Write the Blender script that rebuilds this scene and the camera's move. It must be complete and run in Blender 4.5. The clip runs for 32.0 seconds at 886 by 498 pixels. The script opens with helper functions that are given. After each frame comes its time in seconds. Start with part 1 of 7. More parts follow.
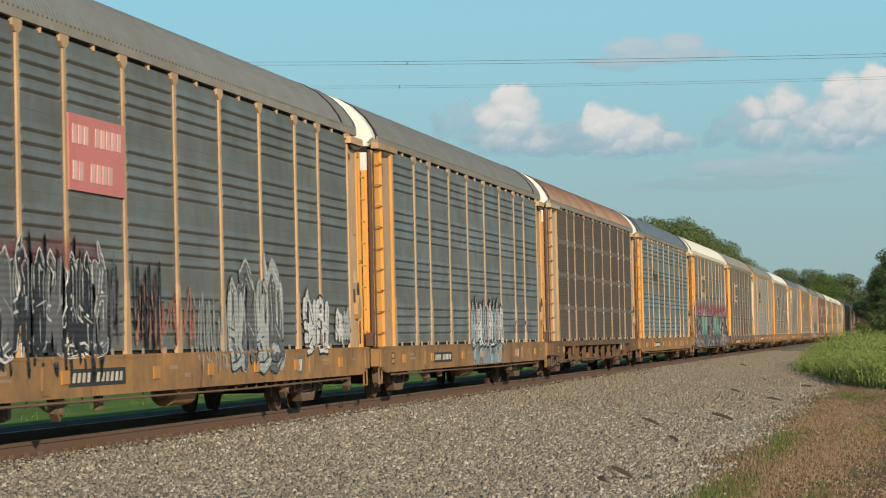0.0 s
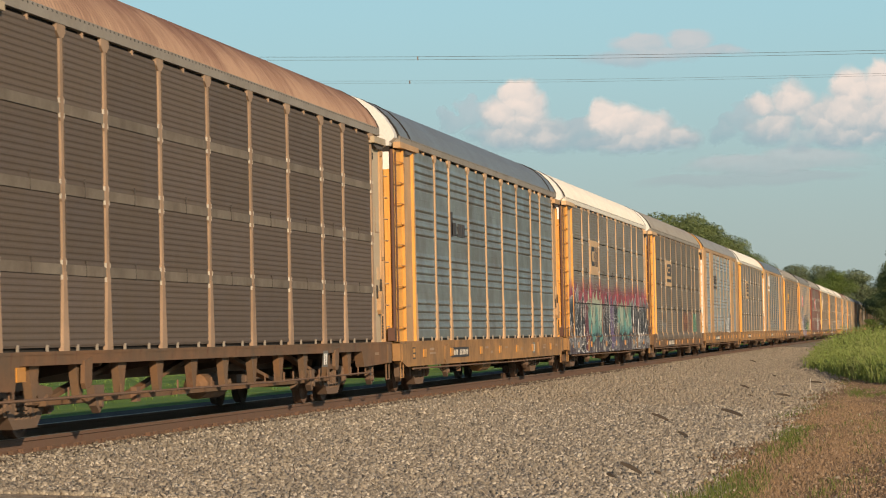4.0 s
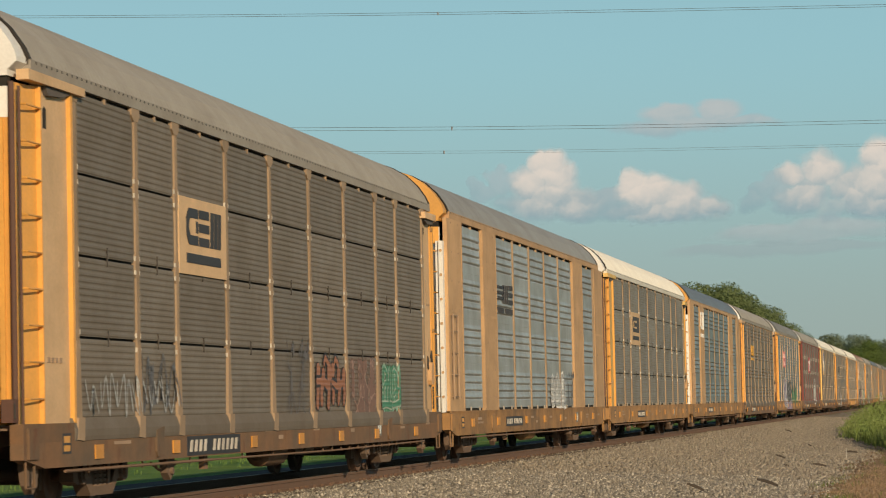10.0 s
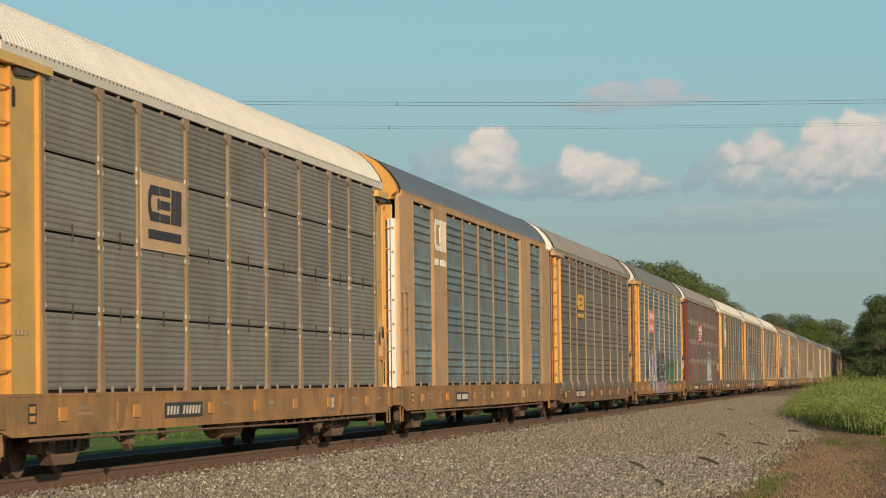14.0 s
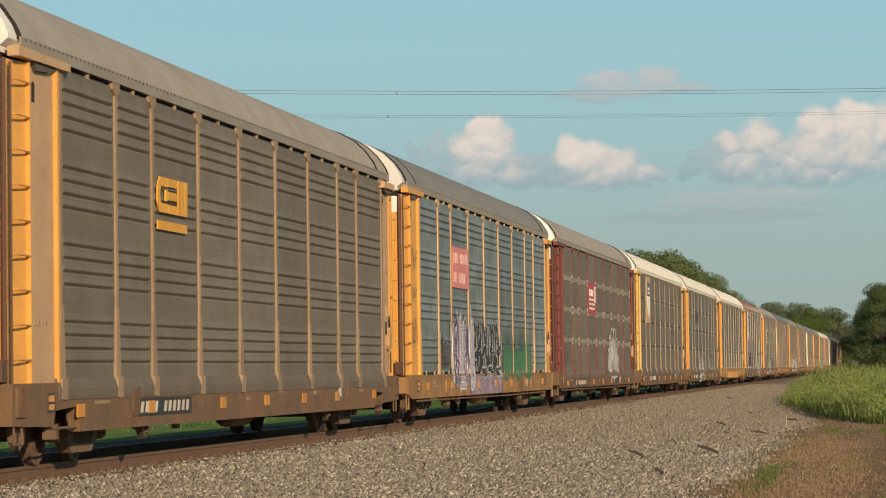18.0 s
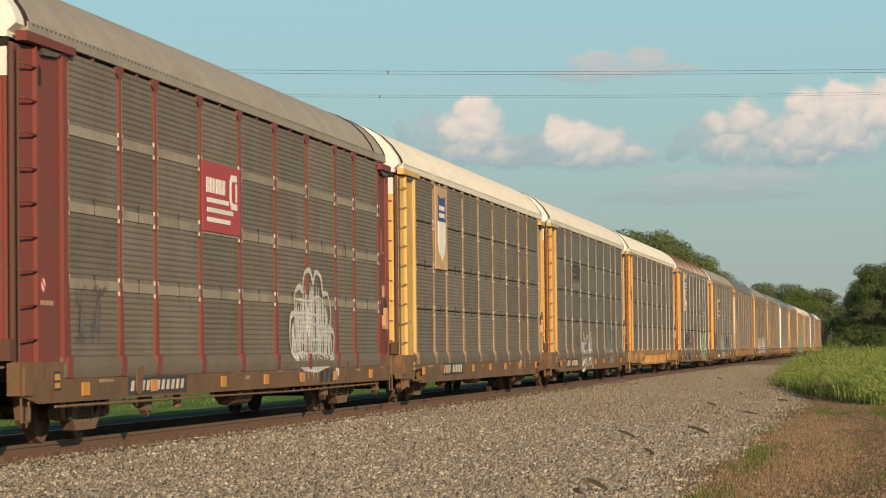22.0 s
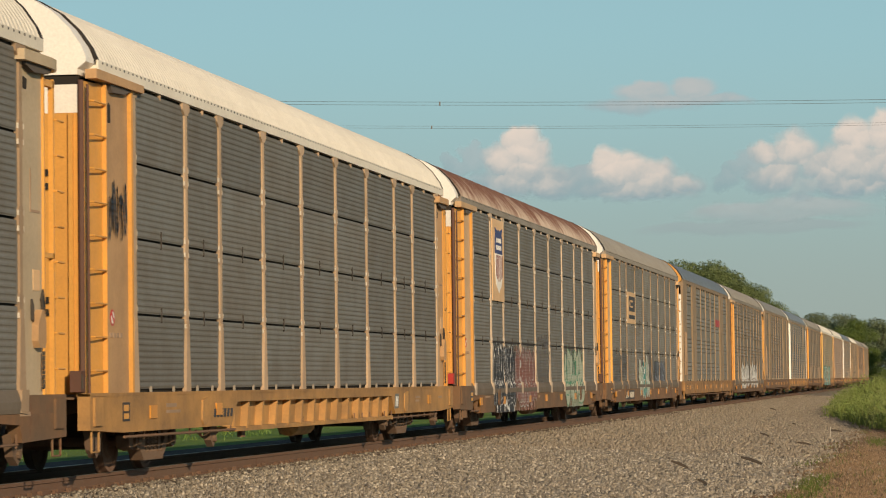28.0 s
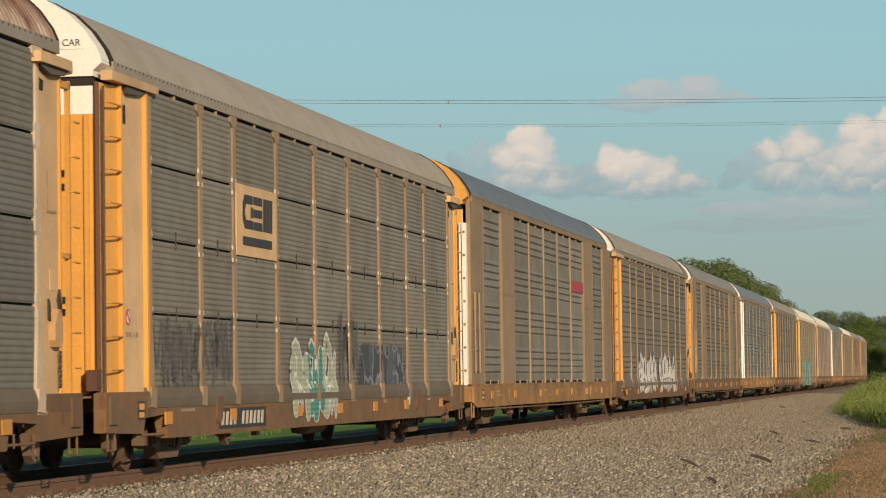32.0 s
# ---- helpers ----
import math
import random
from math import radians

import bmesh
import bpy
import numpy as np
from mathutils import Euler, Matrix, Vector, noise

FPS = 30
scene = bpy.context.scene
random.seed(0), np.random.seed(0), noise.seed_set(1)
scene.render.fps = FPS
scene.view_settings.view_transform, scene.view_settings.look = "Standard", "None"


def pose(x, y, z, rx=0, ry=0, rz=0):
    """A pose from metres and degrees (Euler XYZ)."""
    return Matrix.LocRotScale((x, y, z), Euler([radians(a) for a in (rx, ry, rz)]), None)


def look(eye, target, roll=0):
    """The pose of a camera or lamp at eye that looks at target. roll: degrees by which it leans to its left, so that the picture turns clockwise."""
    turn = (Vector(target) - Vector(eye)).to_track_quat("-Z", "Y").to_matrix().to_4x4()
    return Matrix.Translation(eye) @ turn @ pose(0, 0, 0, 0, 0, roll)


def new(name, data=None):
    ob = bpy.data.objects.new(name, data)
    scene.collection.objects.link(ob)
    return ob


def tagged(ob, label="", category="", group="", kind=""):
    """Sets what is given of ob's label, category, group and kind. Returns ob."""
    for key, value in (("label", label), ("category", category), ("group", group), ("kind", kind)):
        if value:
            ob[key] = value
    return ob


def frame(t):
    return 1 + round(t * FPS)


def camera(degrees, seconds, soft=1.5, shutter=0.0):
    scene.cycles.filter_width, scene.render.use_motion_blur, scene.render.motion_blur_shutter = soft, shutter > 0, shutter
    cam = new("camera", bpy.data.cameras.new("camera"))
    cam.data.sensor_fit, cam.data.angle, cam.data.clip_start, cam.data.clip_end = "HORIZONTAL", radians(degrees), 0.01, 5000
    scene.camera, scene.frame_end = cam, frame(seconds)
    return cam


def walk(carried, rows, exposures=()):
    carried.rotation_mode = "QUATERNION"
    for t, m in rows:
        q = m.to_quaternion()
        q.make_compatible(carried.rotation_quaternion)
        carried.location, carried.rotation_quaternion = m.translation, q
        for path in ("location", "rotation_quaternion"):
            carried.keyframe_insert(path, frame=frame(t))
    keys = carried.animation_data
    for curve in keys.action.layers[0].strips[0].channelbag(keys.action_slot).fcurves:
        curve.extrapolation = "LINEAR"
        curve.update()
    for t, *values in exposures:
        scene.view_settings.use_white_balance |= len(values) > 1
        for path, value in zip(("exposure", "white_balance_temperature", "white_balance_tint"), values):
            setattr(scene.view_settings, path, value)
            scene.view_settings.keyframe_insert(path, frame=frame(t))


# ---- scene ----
# One carried camera beside a railway line. x = 0 is the middle of the track, y runs along it, z = 0 is the top of the rails.
FOV, EYE = 16.955, (11.758, 0.0, 1.09)
PATH = [
    (0, 8.909, 1.766, -1.303), (0.5, 8.781, 1.702, -1.491), (1, 8.787, 1.784, -1.511), (1.5, 8.840, 1.851, -1.471), (2, 8.946, 1.840, -1.320),
    (2.5, 9.060, 1.670, -1.259), (4.5, 9.101, 1.705, -1.155), (5, 9.171, 2.010, -1.188), (5.5, 9.249, 2.271, -1.292), (6, 9.348, 2.520, -1.283),
    (6.5, 9.393, 2.696, -1.256), (7, 9.306, 2.810, -1.215), (7.5, 9.366, 2.943, -1.183), (8, 9.475, 3.083, -1.216), (8.5, 9.659, 3.144, -1.482),
    (9, 9.857, 3.138, -1.485), (9.5, 9.927, 3.110, -1.402), (10, 9.737, 3.044, -1.249), (10.5, 9.548, 2.965, -1.075), (11, 9.369, 2.838, -0.973),
    (11.5, 9.173, 2.726, -0.915), (12, 9.075, 2.645, -0.842), (12.5, 8.927, 2.605, -0.915), (13, 8.849, 2.570, -0.722), (13.5, 8.732, 2.561, -0.755),
    (14, 8.665, 2.556, -0.678), (14.5, 8.643, 2.554, -0.725), (15, 8.606, 2.528, -0.705), (15.5, 8.581, 2.471, -0.665), (17.5, 8.613, 2.355, -0.863),
    (18, 8.655, 2.343, -0.738), (18.5, 8.729, 2.381, -0.716), (19, 8.763, 2.370, -0.660), (19.5, 8.802, 2.328, -0.628), (20, 8.782, 2.201, -0.425),
    (20.5, 8.714, 2.077, -0.499), (21, 8.640, 1.978, -0.482), (21.5, 8.552, 1.926, -0.549), (22, 8.485, 1.955, -0.606), (22.5, 8.456, 1.980, -0.588),
    (23, 8.448, 2.016, -0.720), (23.5, 8.484, 2.085, -0.782), (24, 8.536, 2.133, -0.739), (24.5, 8.589, 2.143, -0.627), (25, 8.644, 2.185, -0.686),
    (25.5, 8.738, 2.214, -0.708), (27.5, 9.276, 2.397, -0.551), (28, 9.486, 2.562, -0.694), (28.5, 9.591, 2.665, -0.688), (29, 9.643, 2.702, -0.515),
    (29.5, 9.634, 2.711, -0.757), (30, 9.585, 2.710, -0.816), (30.5, 9.549, 2.716, -0.930), (31, 9.562, 2.667, -0.775), (31.5, 9.614, 2.579, -0.735),
    (32, 9.659, 2.534, -0.792),
]
cam = camera(FOV, 32.0, soft=1.05, shutter=0.12)
walk(cam, [(t, pose(*EYE, 90 + p, 0, w) @ pose(0, 0, 0, 0, 0, r)) for t, w, p, r in PATH], [(0.0, 0.04, 5950, 4), (1.0, 0.06, 6420, 12), (2.0, 0.10, 6850, 19), (5.0, 0.14, 6700, 10), (6.0, 0.00, 6650, 8), (9.0, -0.12, 6700, 8), (10.3, -0.10, 6700, 8), (11.0, -0.08, 6720, 8), (12.0, -0.13, 6750, 9), (14.0, -0.12, 6630, 9), (18.0, -0.02, 6750, 10), (22.0, 0.05, 6900, 11), (25.0, -0.04, 7000, 12), (28.0, -0.10, 6900, 11), (30.0, -0.10, 6900, 11), (31.0, -0.04, 6850, 11), (32.0, -0.06, 6800, 10)])

# ---- light: a low evening sun behind the camera, clear sky ----
SUN_TURN, SUN_UP = radians(31), radians(17)     # from -y towards +x, and above the ground
to_sun = Vector((math.sin(SUN_TURN) * math.cos(SUN_UP), -math.cos(SUN_TURN) * math.cos(SUN_UP), math.sin(SUN_UP)))
sun = new("sun", bpy.data.lights.new("sun", "SUN"))
sun.data.energy, sun.data.angle, sun.data.color = 4.75, radians(0.6), (1.0, 0.78, 0.53)
sun.matrix_world = look((0, 0, 60), Vector((0, 0, 60)) - to_sun)
world = bpy.data.worlds.new("world")
scene.world = world
world.use_nodes = True
wn = world.node_tree
sky = wn.nodes.new("ShaderNodeTexSky")
sky.sky_type, sky.sun_disc = "NISHITA", False
sky.sun_elevation, sky.sun_rotation = SUN_UP, math.pi - SUN_TURN
sky.air_density, sky.dust_density, sky.ozone_density = 1.0, 0.35, 3.0
wn.nodes["Background"].inputs["Strength"].default_value = 0.09
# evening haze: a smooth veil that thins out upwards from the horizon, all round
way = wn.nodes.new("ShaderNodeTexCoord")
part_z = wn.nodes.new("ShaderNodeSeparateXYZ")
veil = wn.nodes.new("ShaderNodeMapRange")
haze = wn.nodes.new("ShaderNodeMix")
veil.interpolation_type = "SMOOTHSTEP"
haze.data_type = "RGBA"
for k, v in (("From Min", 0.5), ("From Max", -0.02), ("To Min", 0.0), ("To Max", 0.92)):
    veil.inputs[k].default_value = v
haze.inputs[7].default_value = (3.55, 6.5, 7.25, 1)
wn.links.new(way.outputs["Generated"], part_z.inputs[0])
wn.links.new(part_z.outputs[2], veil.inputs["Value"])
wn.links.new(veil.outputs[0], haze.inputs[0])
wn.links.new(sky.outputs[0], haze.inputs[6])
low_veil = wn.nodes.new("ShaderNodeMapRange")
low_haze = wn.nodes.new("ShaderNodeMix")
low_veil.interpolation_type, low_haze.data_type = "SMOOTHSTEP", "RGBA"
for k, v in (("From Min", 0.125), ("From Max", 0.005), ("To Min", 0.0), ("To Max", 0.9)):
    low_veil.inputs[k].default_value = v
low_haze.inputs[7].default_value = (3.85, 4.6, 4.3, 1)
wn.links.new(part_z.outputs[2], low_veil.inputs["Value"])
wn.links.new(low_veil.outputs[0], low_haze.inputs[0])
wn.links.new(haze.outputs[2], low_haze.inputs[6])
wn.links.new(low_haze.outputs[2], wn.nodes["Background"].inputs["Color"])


# ---- materials ----
class Nodes:
    """A short way to write a node tree."""

    def __init__(self, name):
        self.mat = bpy.data.materials.new(name)
        self.mat.use_nodes = True
        self.t = self.mat.node_tree
        self.bsdf = self.t.nodes["Principled BSDF"]
        self.out = self.t.nodes["Material Output"]

    def node(self, kind, values=(), **props):
        n = self.t.nodes.new("ShaderNode" + kind)
        if "operation" in props:
            n.operation = props["operation"]
        if "feature" in props:
            n.feature = props["feature"]
        if "data_type" in props:
            n.data_type = props["data_type"]
        if "interpolation_type" in props:
            n.interpolation_type = props["interpolation_type"]
        for k, v in dict(values).items():
            if isinstance(v, bpy.types.NodeSocket):
                self.t.links.new(v, n.inputs[k])
            else:
                n.inputs[k].default_value = v
        return n

    def math(self, op, a, b=0.0, c=None):
        v = {0: a, 1: b}
        if c is not None:
            v[2] = c
        return self.node("Math", v, operation=op).outputs[0]

    def coords(self, which="Object"):
        return self.node("TexCoord").outputs[which]

    def scaled(self, vec, s):
        return self.node("Mapping", {"Vector": vec, "Scale": s}).outputs[0]

    def noise(self, vec, scale, detail=4.0, rough=0.55):
        return self.node("TexNoise", {"Vector": vec, "Scale": scale, "Detail": detail, "Roughness": rough}).outputs["Fac"]

    def ramp(self, fac, lo, hi):
        return self.node("MapRange", {"Value": fac, "From Min": lo, "From Max": hi}).outputs[0]

    def mix(self, fac, a, b):
        n = self.node("Mix", data_type="RGBA")
        for i, v in ((0, fac), (6, a), (7, b)):
            if isinstance(v, bpy.types.NodeSocket):
                self.t.links.new(v, n.inputs[i])
            else:
                n.inputs[i].default_value = (*v, 1) if isinstance(v, tuple) else v
        return n.outputs[2]

    def random(self):
        return self.node("ObjectInfo").outputs["Random"]

    def finish(self, color, rough=0.6, metal=0.0, bump=None, depth=0.01):
        for k, v in (("Base Color", color), ("Roughness", rough), ("Metallic", metal)):
            if isinstance(v, bpy.types.NodeSocket):
                self.t.links.new(v, self.bsdf.inputs[k])
            else:
                self.bsdf.inputs[k].default_value = (*v, 1) if isinstance(v, tuple) else v
        if bump is not None:
            b = self.node("Bump", {"Height": bump, "Strength": 0.6, "Distance": depth})
            self.t.links.new(b.outputs[0], self.bsdf.inputs["Normal"])
        return self.mat


MATS = {}
EAVE = 4.97
DIRT, RUST = (0.11, 0.085, 0.06), (0.12, 0.045, 0.022)


def paint(name, rgb, dirt=0.4, rust=0.15, rough=0.55, metal=0.0, dark=DIRT):
    """Weathered railway paint: drips and grime along z, fine grain, spots and runs of rust, each piece a little different."""
    if name in MATS:
        return MATS[name]
    n = Nodes(name)
    co = n.coords()
    shift = n.node("VectorMath", {0: co, 1: n.node("CombineXYZ", {0: n.math("MULTIPLY", n.random(), 31.0), 1: n.math("MULTIPLY", n.random(), 17.0)}).outputs[0]}, operation="ADD").outputs[0]
    big = n.noise(n.scaled(shift, (0.8, 0.8, 1.3)), 1.0, 6.0, 0.6)
    runs = n.noise(n.scaled(shift, (2.0, 2.0, 1.1)), 1.0, 6.0, 0.68)
    fine = n.noise(shift, 26.0, 3.0)
    grime = n.math("MULTIPLY", n.ramp(n.math("ADD", n.math("MULTIPLY", big, 0.65), n.math("MULTIPLY", runs, 0.35)), 0.38, 0.66), dirt)
    col = n.mix(grime, rgb, dark)
    tone = n.math("MULTIPLY_ADD", n.random(), 0.22, 0.89)
    tone = n.math("MULTIPLY", tone, n.math("MULTIPLY_ADD", fine, 0.3, 0.85))
    col = n.node("VectorMath", {0: col, "Scale": tone}, operation="SCALE").outputs[0]
    spots = n.math("MULTIPLY", n.ramp(n.noise(n.scaled(shift, (2.2, 2.2, 0.8)), 1.6, 7.0, 0.7), 0.74 - 0.35 * rust, 0.86 - 0.3 * rust), min(1.0, 0.55 + rust))
    col = n.mix(spots, col, RUST)
    MATS[name] = n.finish(col, n.math("MULTIPLY_ADD", grime, 0.3, rough), metal, n.math("ADD", fine, n.math("MULTIPLY", spots, 0.6)), 0.004)
    return MATS[name]


def ground_mix(name, pieces, rough=0.95, depth=0.03, fine=30.0, along=1.0):
    """Ground of several colours: (rgb, noise scale, low, high) laid over each other."""
    n = Nodes(name)
    co = n.coords()
    col = pieces[0][0]
    for i, (rgb, s, lo, hi) in enumerate(pieces[1:]):
        off = n.node("Mapping", {"Vector": co, "Location": (7.3 * i, 3.1 * i, 0), "Scale": (1, along, 1)}).outputs[0]
        col = n.mix(n.ramp(n.noise(off, s, 6.0, 0.62), lo, hi), col, rgb)
    g = n.noise(co, fine, 4.0, 0.7)
    col = n.node("VectorMath", {0: col, "Scale": n.math("MULTIPLY_ADD", g, 0.7, 0.65)}, operation="SCALE").outputs[0]
    n.bsdf.inputs["Specular IOR Level"].default_value = 0.12
    return n.finish(col, rough, 0.0, g, depth)


def stone_mat(name, a, b, c):
    n = Nodes(name)
    r = n.node("NewGeometry").outputs["Random Per Island"]
    col = n.mix(n.ramp(r, 0.15, 0.6), a, b)
    col = n.mix(n.ramp(r, 0.76, 0.92), col, c)
    f = n.noise(n.coords(), 45.0, 3.0)
    col = n.node("VectorMath", {0: col, "Scale": n.math("MULTIPLY_ADD", f, 0.5, 0.75)}, operation="SCALE").outputs[0]
    return n.finish(col, 0.85, 0.0, f, 0.004)


def mist(name, rgb, other, dense=0.9, low=0.25, high=0.45):
    """A cloud of spray that thins out upwards and, more sharply, downwards."""
    n = Nodes(name)
    gen, co = n.coords("Generated"), n.coords()
    s = n.node("SeparateXYZ", {0: gen}).outputs
    wave = n.math("MULTIPLY", n.math("SUBTRACT", n.noise(n.scaled(co, (1, 0.9, 0.5)), 1.0, 4.0), 0.5), 0.7)
    z = n.math("ADD", s[2], wave)
    smooth = {"interpolation_type": "SMOOTHSTEP"}
    top = n.node("MapRange", {"Value": z, "From Min": 1.0, "From Max": 1.0 - high}, **smooth).outputs[0]
    foot = n.node("MapRange", {"Value": z, "From Min": 0.0, "From Max": low}, **smooth).outputs[0]
    ends = n.node("MapRange", {"Value": n.math("MINIMUM", s[1], n.math("SUBTRACT", 1.0, s[1])), "From Min": 0.0, "From Max": 0.04}, **smooth).outputs[0]
    speck = n.ramp(n.noise(co, 9.0, 5.0, 0.7), 0.25, 0.55)
    alpha = n.math("MULTIPLY", n.math("MULTIPLY", n.math("MULTIPLY", top, foot), ends), n.math("MULTIPLY", n.math("MULTIPLY_ADD", speck, 0.4, 0.6), dense))
    col = n.mix(n.ramp(n.noise(n.scaled(co, (1, 0.5, 1.0)), 1.3, 4.0), 0.35, 0.65), rgb, other)
    m = n.finish(col, 0.7)
    mx = n.node("MixShader", {0: alpha, 1: n.node("BsdfTransparent").outputs[0], 2: n.bsdf.outputs[0]})
    n.t.links.new(mx.outputs[0], n.out.inputs["Surface"])
    return m


def faded(name, stops):
    """Spray paint that goes from colour to colour with the height of its letter: (height, rgb) from below."""
    n = Nodes(name)
    co = n.coords()
    z = n.math("ADD", n.node("SeparateXYZ", {0: co}).outputs[2], n.math("MULTIPLY", n.math("SUBTRACT", n.noise(n.scaled(co, (1, 2.5, 1)), 1.5, 4.0), 0.5), 0.7))
    col = stops[0][1]
    for h, rgb in stops[1:]:
        col = n.mix(n.ramp(z, h - 0.18, h + 0.18), col, rgb)
    g = n.noise(co, 7.0, 5.0, 0.7)
    col = n.node("VectorMath", {0: col, "Scale": n.math("MULTIPLY_ADD", g, 0.7, 0.65)}, operation="SCALE").outputs[0]
    return n.finish(col, 0.65)


def leaf_mat(name, a, b, c=None, through_light=0.25):
    n = Nodes(name)
    r = n.node("NewGeometry").outputs["Random Per Island"]
    col = n.mix(r, a, b)
    if c:
        col = n.mix(n.ramp(n.noise(n.coords(), 0.35, 3.0), 0.48, 0.62), col, c)
    n.bsdf.inputs["Specular IOR Level"].default_value = 0.2
    m = n.finish(col, 0.7)
    tr = n.node("BsdfTranslucent", {"Color": col})
    mx = n.node("MixShader", {0: through_light, 1: n.bsdf.outputs[0], 2: tr.outputs[0]})
    n.t.links.new(mx.outputs[0], n.out.inputs["Surface"])
    return m


def spray(name, palette, line=(0.8, 0.8, 0.78), cells=(1.5, 0.55), width=0.035, fill=1.0, ragged=0.5, seed=0.0, ground=None, share=0.55):
    """Spray paint: slim upright letter-like strokes. Colours change slowly along the piece; between the strokes lies a ground colour, round them a drawn outline; the edge is ragged.
    Object space: y along, z up."""
    n = Nodes(name)
    gen, co = n.coords("Generated"), n.coords()
    mp = n.node("Mapping", {"Vector": co, "Location": (seed, seed * 1.7, 0), "Scale": (0.0, cells[0], cells[1])}).outputs[0]
    wob = n.node("TexNoise", {"Vector": mp, "Scale": 1.7, "Detail": 1.5}).outputs["Color"]
    pos = n.node("VectorMath", {0: mp, 1: n.node("VectorMath", {0: wob, "Scale": 0.9}, operation="SCALE").outputs[0]}, operation="ADD").outputs[0]
    edge = n.node("TexVoronoi", {"Vector": pos, "Scale": 1.0}, feature="DISTANCE_TO_EDGE").outputs["Distance"]
    cell = n.node("SeparateColor", {0: n.node("TexVoronoi", {"Vector": pos, "Scale": 1.0}, feature="F1").outputs["Color"]}).outputs
    slow = n.noise(n.node("Mapping", {"Vector": co, "Location": (seed, 0, 0), "Scale": (0.0, 0.42, 0.12)}).outputs[0], 1.0, 1.0)
    pick = n.math("FRACT", n.math("ADD", n.math("MULTIPLY", slow, 2.6), n.math("MULTIPLY", cell[0], 0.18)))
    cr = n.node("ValToRGB", {"Fac": pick})
    cr.color_ramp.interpolation = "CONSTANT"
    for i, c in enumerate(palette):
        e = cr.color_ramp.elements[i] if i < 2 else cr.color_ramp.elements.new(0)
        e.position, e.color = i / len(palette), (*c, 1)
    stroke = n.math("LESS_THAN", cell[1], share)
    lines = n.math("LESS_THAN", edge, n.math("MULTIPLY_ADD", n.noise(co, 3.0, 2.0), width, width * 0.5))
    cloudy = n.math("MULTIPLY_ADD", n.noise(co, 2.5, 5.0, 0.65), 0.7, 0.65)
    body = n.mix(stroke, ground, cr.outputs[0]) if ground else cr.outputs[0]
    col = n.node("VectorMath", {0: n.mix(lines, body, line), "Scale": cloudy}, operation="SCALE").outputs[0]
    s = n.node("SeparateXYZ", {0: gen}).outputs
    sides = n.math("MINIMUM", n.math("MINIMUM", s[1], n.math("SUBTRACT", 1.0, s[1])), n.math("SUBTRACT", 1.02, s[2]))
    torn = n.math("MULTIPLY", n.noise(n.scaled(co, (1, 1.8, 0.8)), 1.4, 4.0), ragged)
    inside = n.ramp(n.math("SUBTRACT", sides, torn), -0.22 * ragged - 0.06, -0.22 * ragged + 0.02)
    worn = n.ramp(n.noise(n.scaled(co, (1, 1.0, 2.5)), 3.5, 5.0, 0.7), 0.28, 0.42)
    alpha = n.math("MULTIPLY", n.math("MULTIPLY", inside, worn), n.math("MAXIMUM", lines, fill if ground else n.math("MULTIPLY", n.math("MAXIMUM", stroke, 0.35), fill)))
    m = n.finish(col, 0.6)
    mx = n.node("MixShader", {0: alpha, 1: n.node("BsdfTransparent").outputs[0], 2: n.bsdf.outputs[0]})
    n.t.links.new(mx.outputs[0], n.out.inputs["Surface"])
    return m


def rusted_roof(name, base, rust, lo, hi):
    """Roof sheets with rust running down across them in uneven stripes."""
    n = Nodes(name)
    co = n.coords()
    stripe = n.noise(n.scaled(co, (0.5, 1.1, 0.35)), 1.6, 7.0, 0.7)
    broad = n.noise(n.scaled(co, (0.2, 0.5, 0.2)), 1.0, 4.0)
    fine = n.noise(n.scaled(co, (0.6, 7.0, 0.6)), 2.0, 5.0, 0.65)
    top = n.ramp(n.node("SeparateXYZ", {0: co}).outputs[2], EAVE + 0.15, EAVE + 0.95)
    rusty = n.math("ADD", n.math("ADD", n.math("MULTIPLY", stripe, 0.45), n.math("MULTIPLY", fine, 0.25)), n.math("ADD", n.math("MULTIPLY", broad, 0.3), n.math("MULTIPLY_ADD", top, 0.22, -0.10)))
    col = n.mix(n.ramp(rusty, lo, hi), base, rust)
    col = n.mix(n.math("MULTIPLY", n.ramp(fine, 0.52, 0.68), 0.35), col, tuple(min(0.8, c * 1.3) for c in base))
    return n.finish(col, 0.85, 0.0, fine, 0.004)


rail_steel = paint("rail_steel", (0.135, 0.075, 0.048), 0.4, 0.4, 0.75)
rail_top_mat = paint("rail_top", (0.35, 0.3, 0.26), 0.3, 0.1, 0.35, 0.8)
tie_mat = paint("tie_wood", (0.075, 0.055, 0.042), 0.5, 0.0, 0.9)
truck_mat = paint("truck_iron", (0.165, 0.105, 0.07), 0.55, 0.25, 0.8)
wheel_mat = paint("wheel_iron", (0.155, 0.09, 0.06), 0.45, 0.4, 0.75)
# black fittings, and the unlit inside of the cars painted near-black
black = paint("black_parts_and_shade", (0.012, 0.011, 0.010), 0.2, 0.0, 0.9)
white = paint("white_paint", (0.80, 0.79, 0.74), 0.12, 0.02, 0.5)
yellow = paint("yellow_paint", (0.70, 0.35, 0.075), 0.25, 0.08, 0.5)
rod_rust = paint("rod_rust", (0.20, 0.115, 0.068), 0.4, 0.3, 0.8)
orange_tab = paint("orange_reflector", (0.62, 0.27, 0.04), 0.15, 0.0, 0.35)
corner_rust = paint("corner_rust", (0.11, 0.05, 0.035), 0.4, 0.2, 0.75)
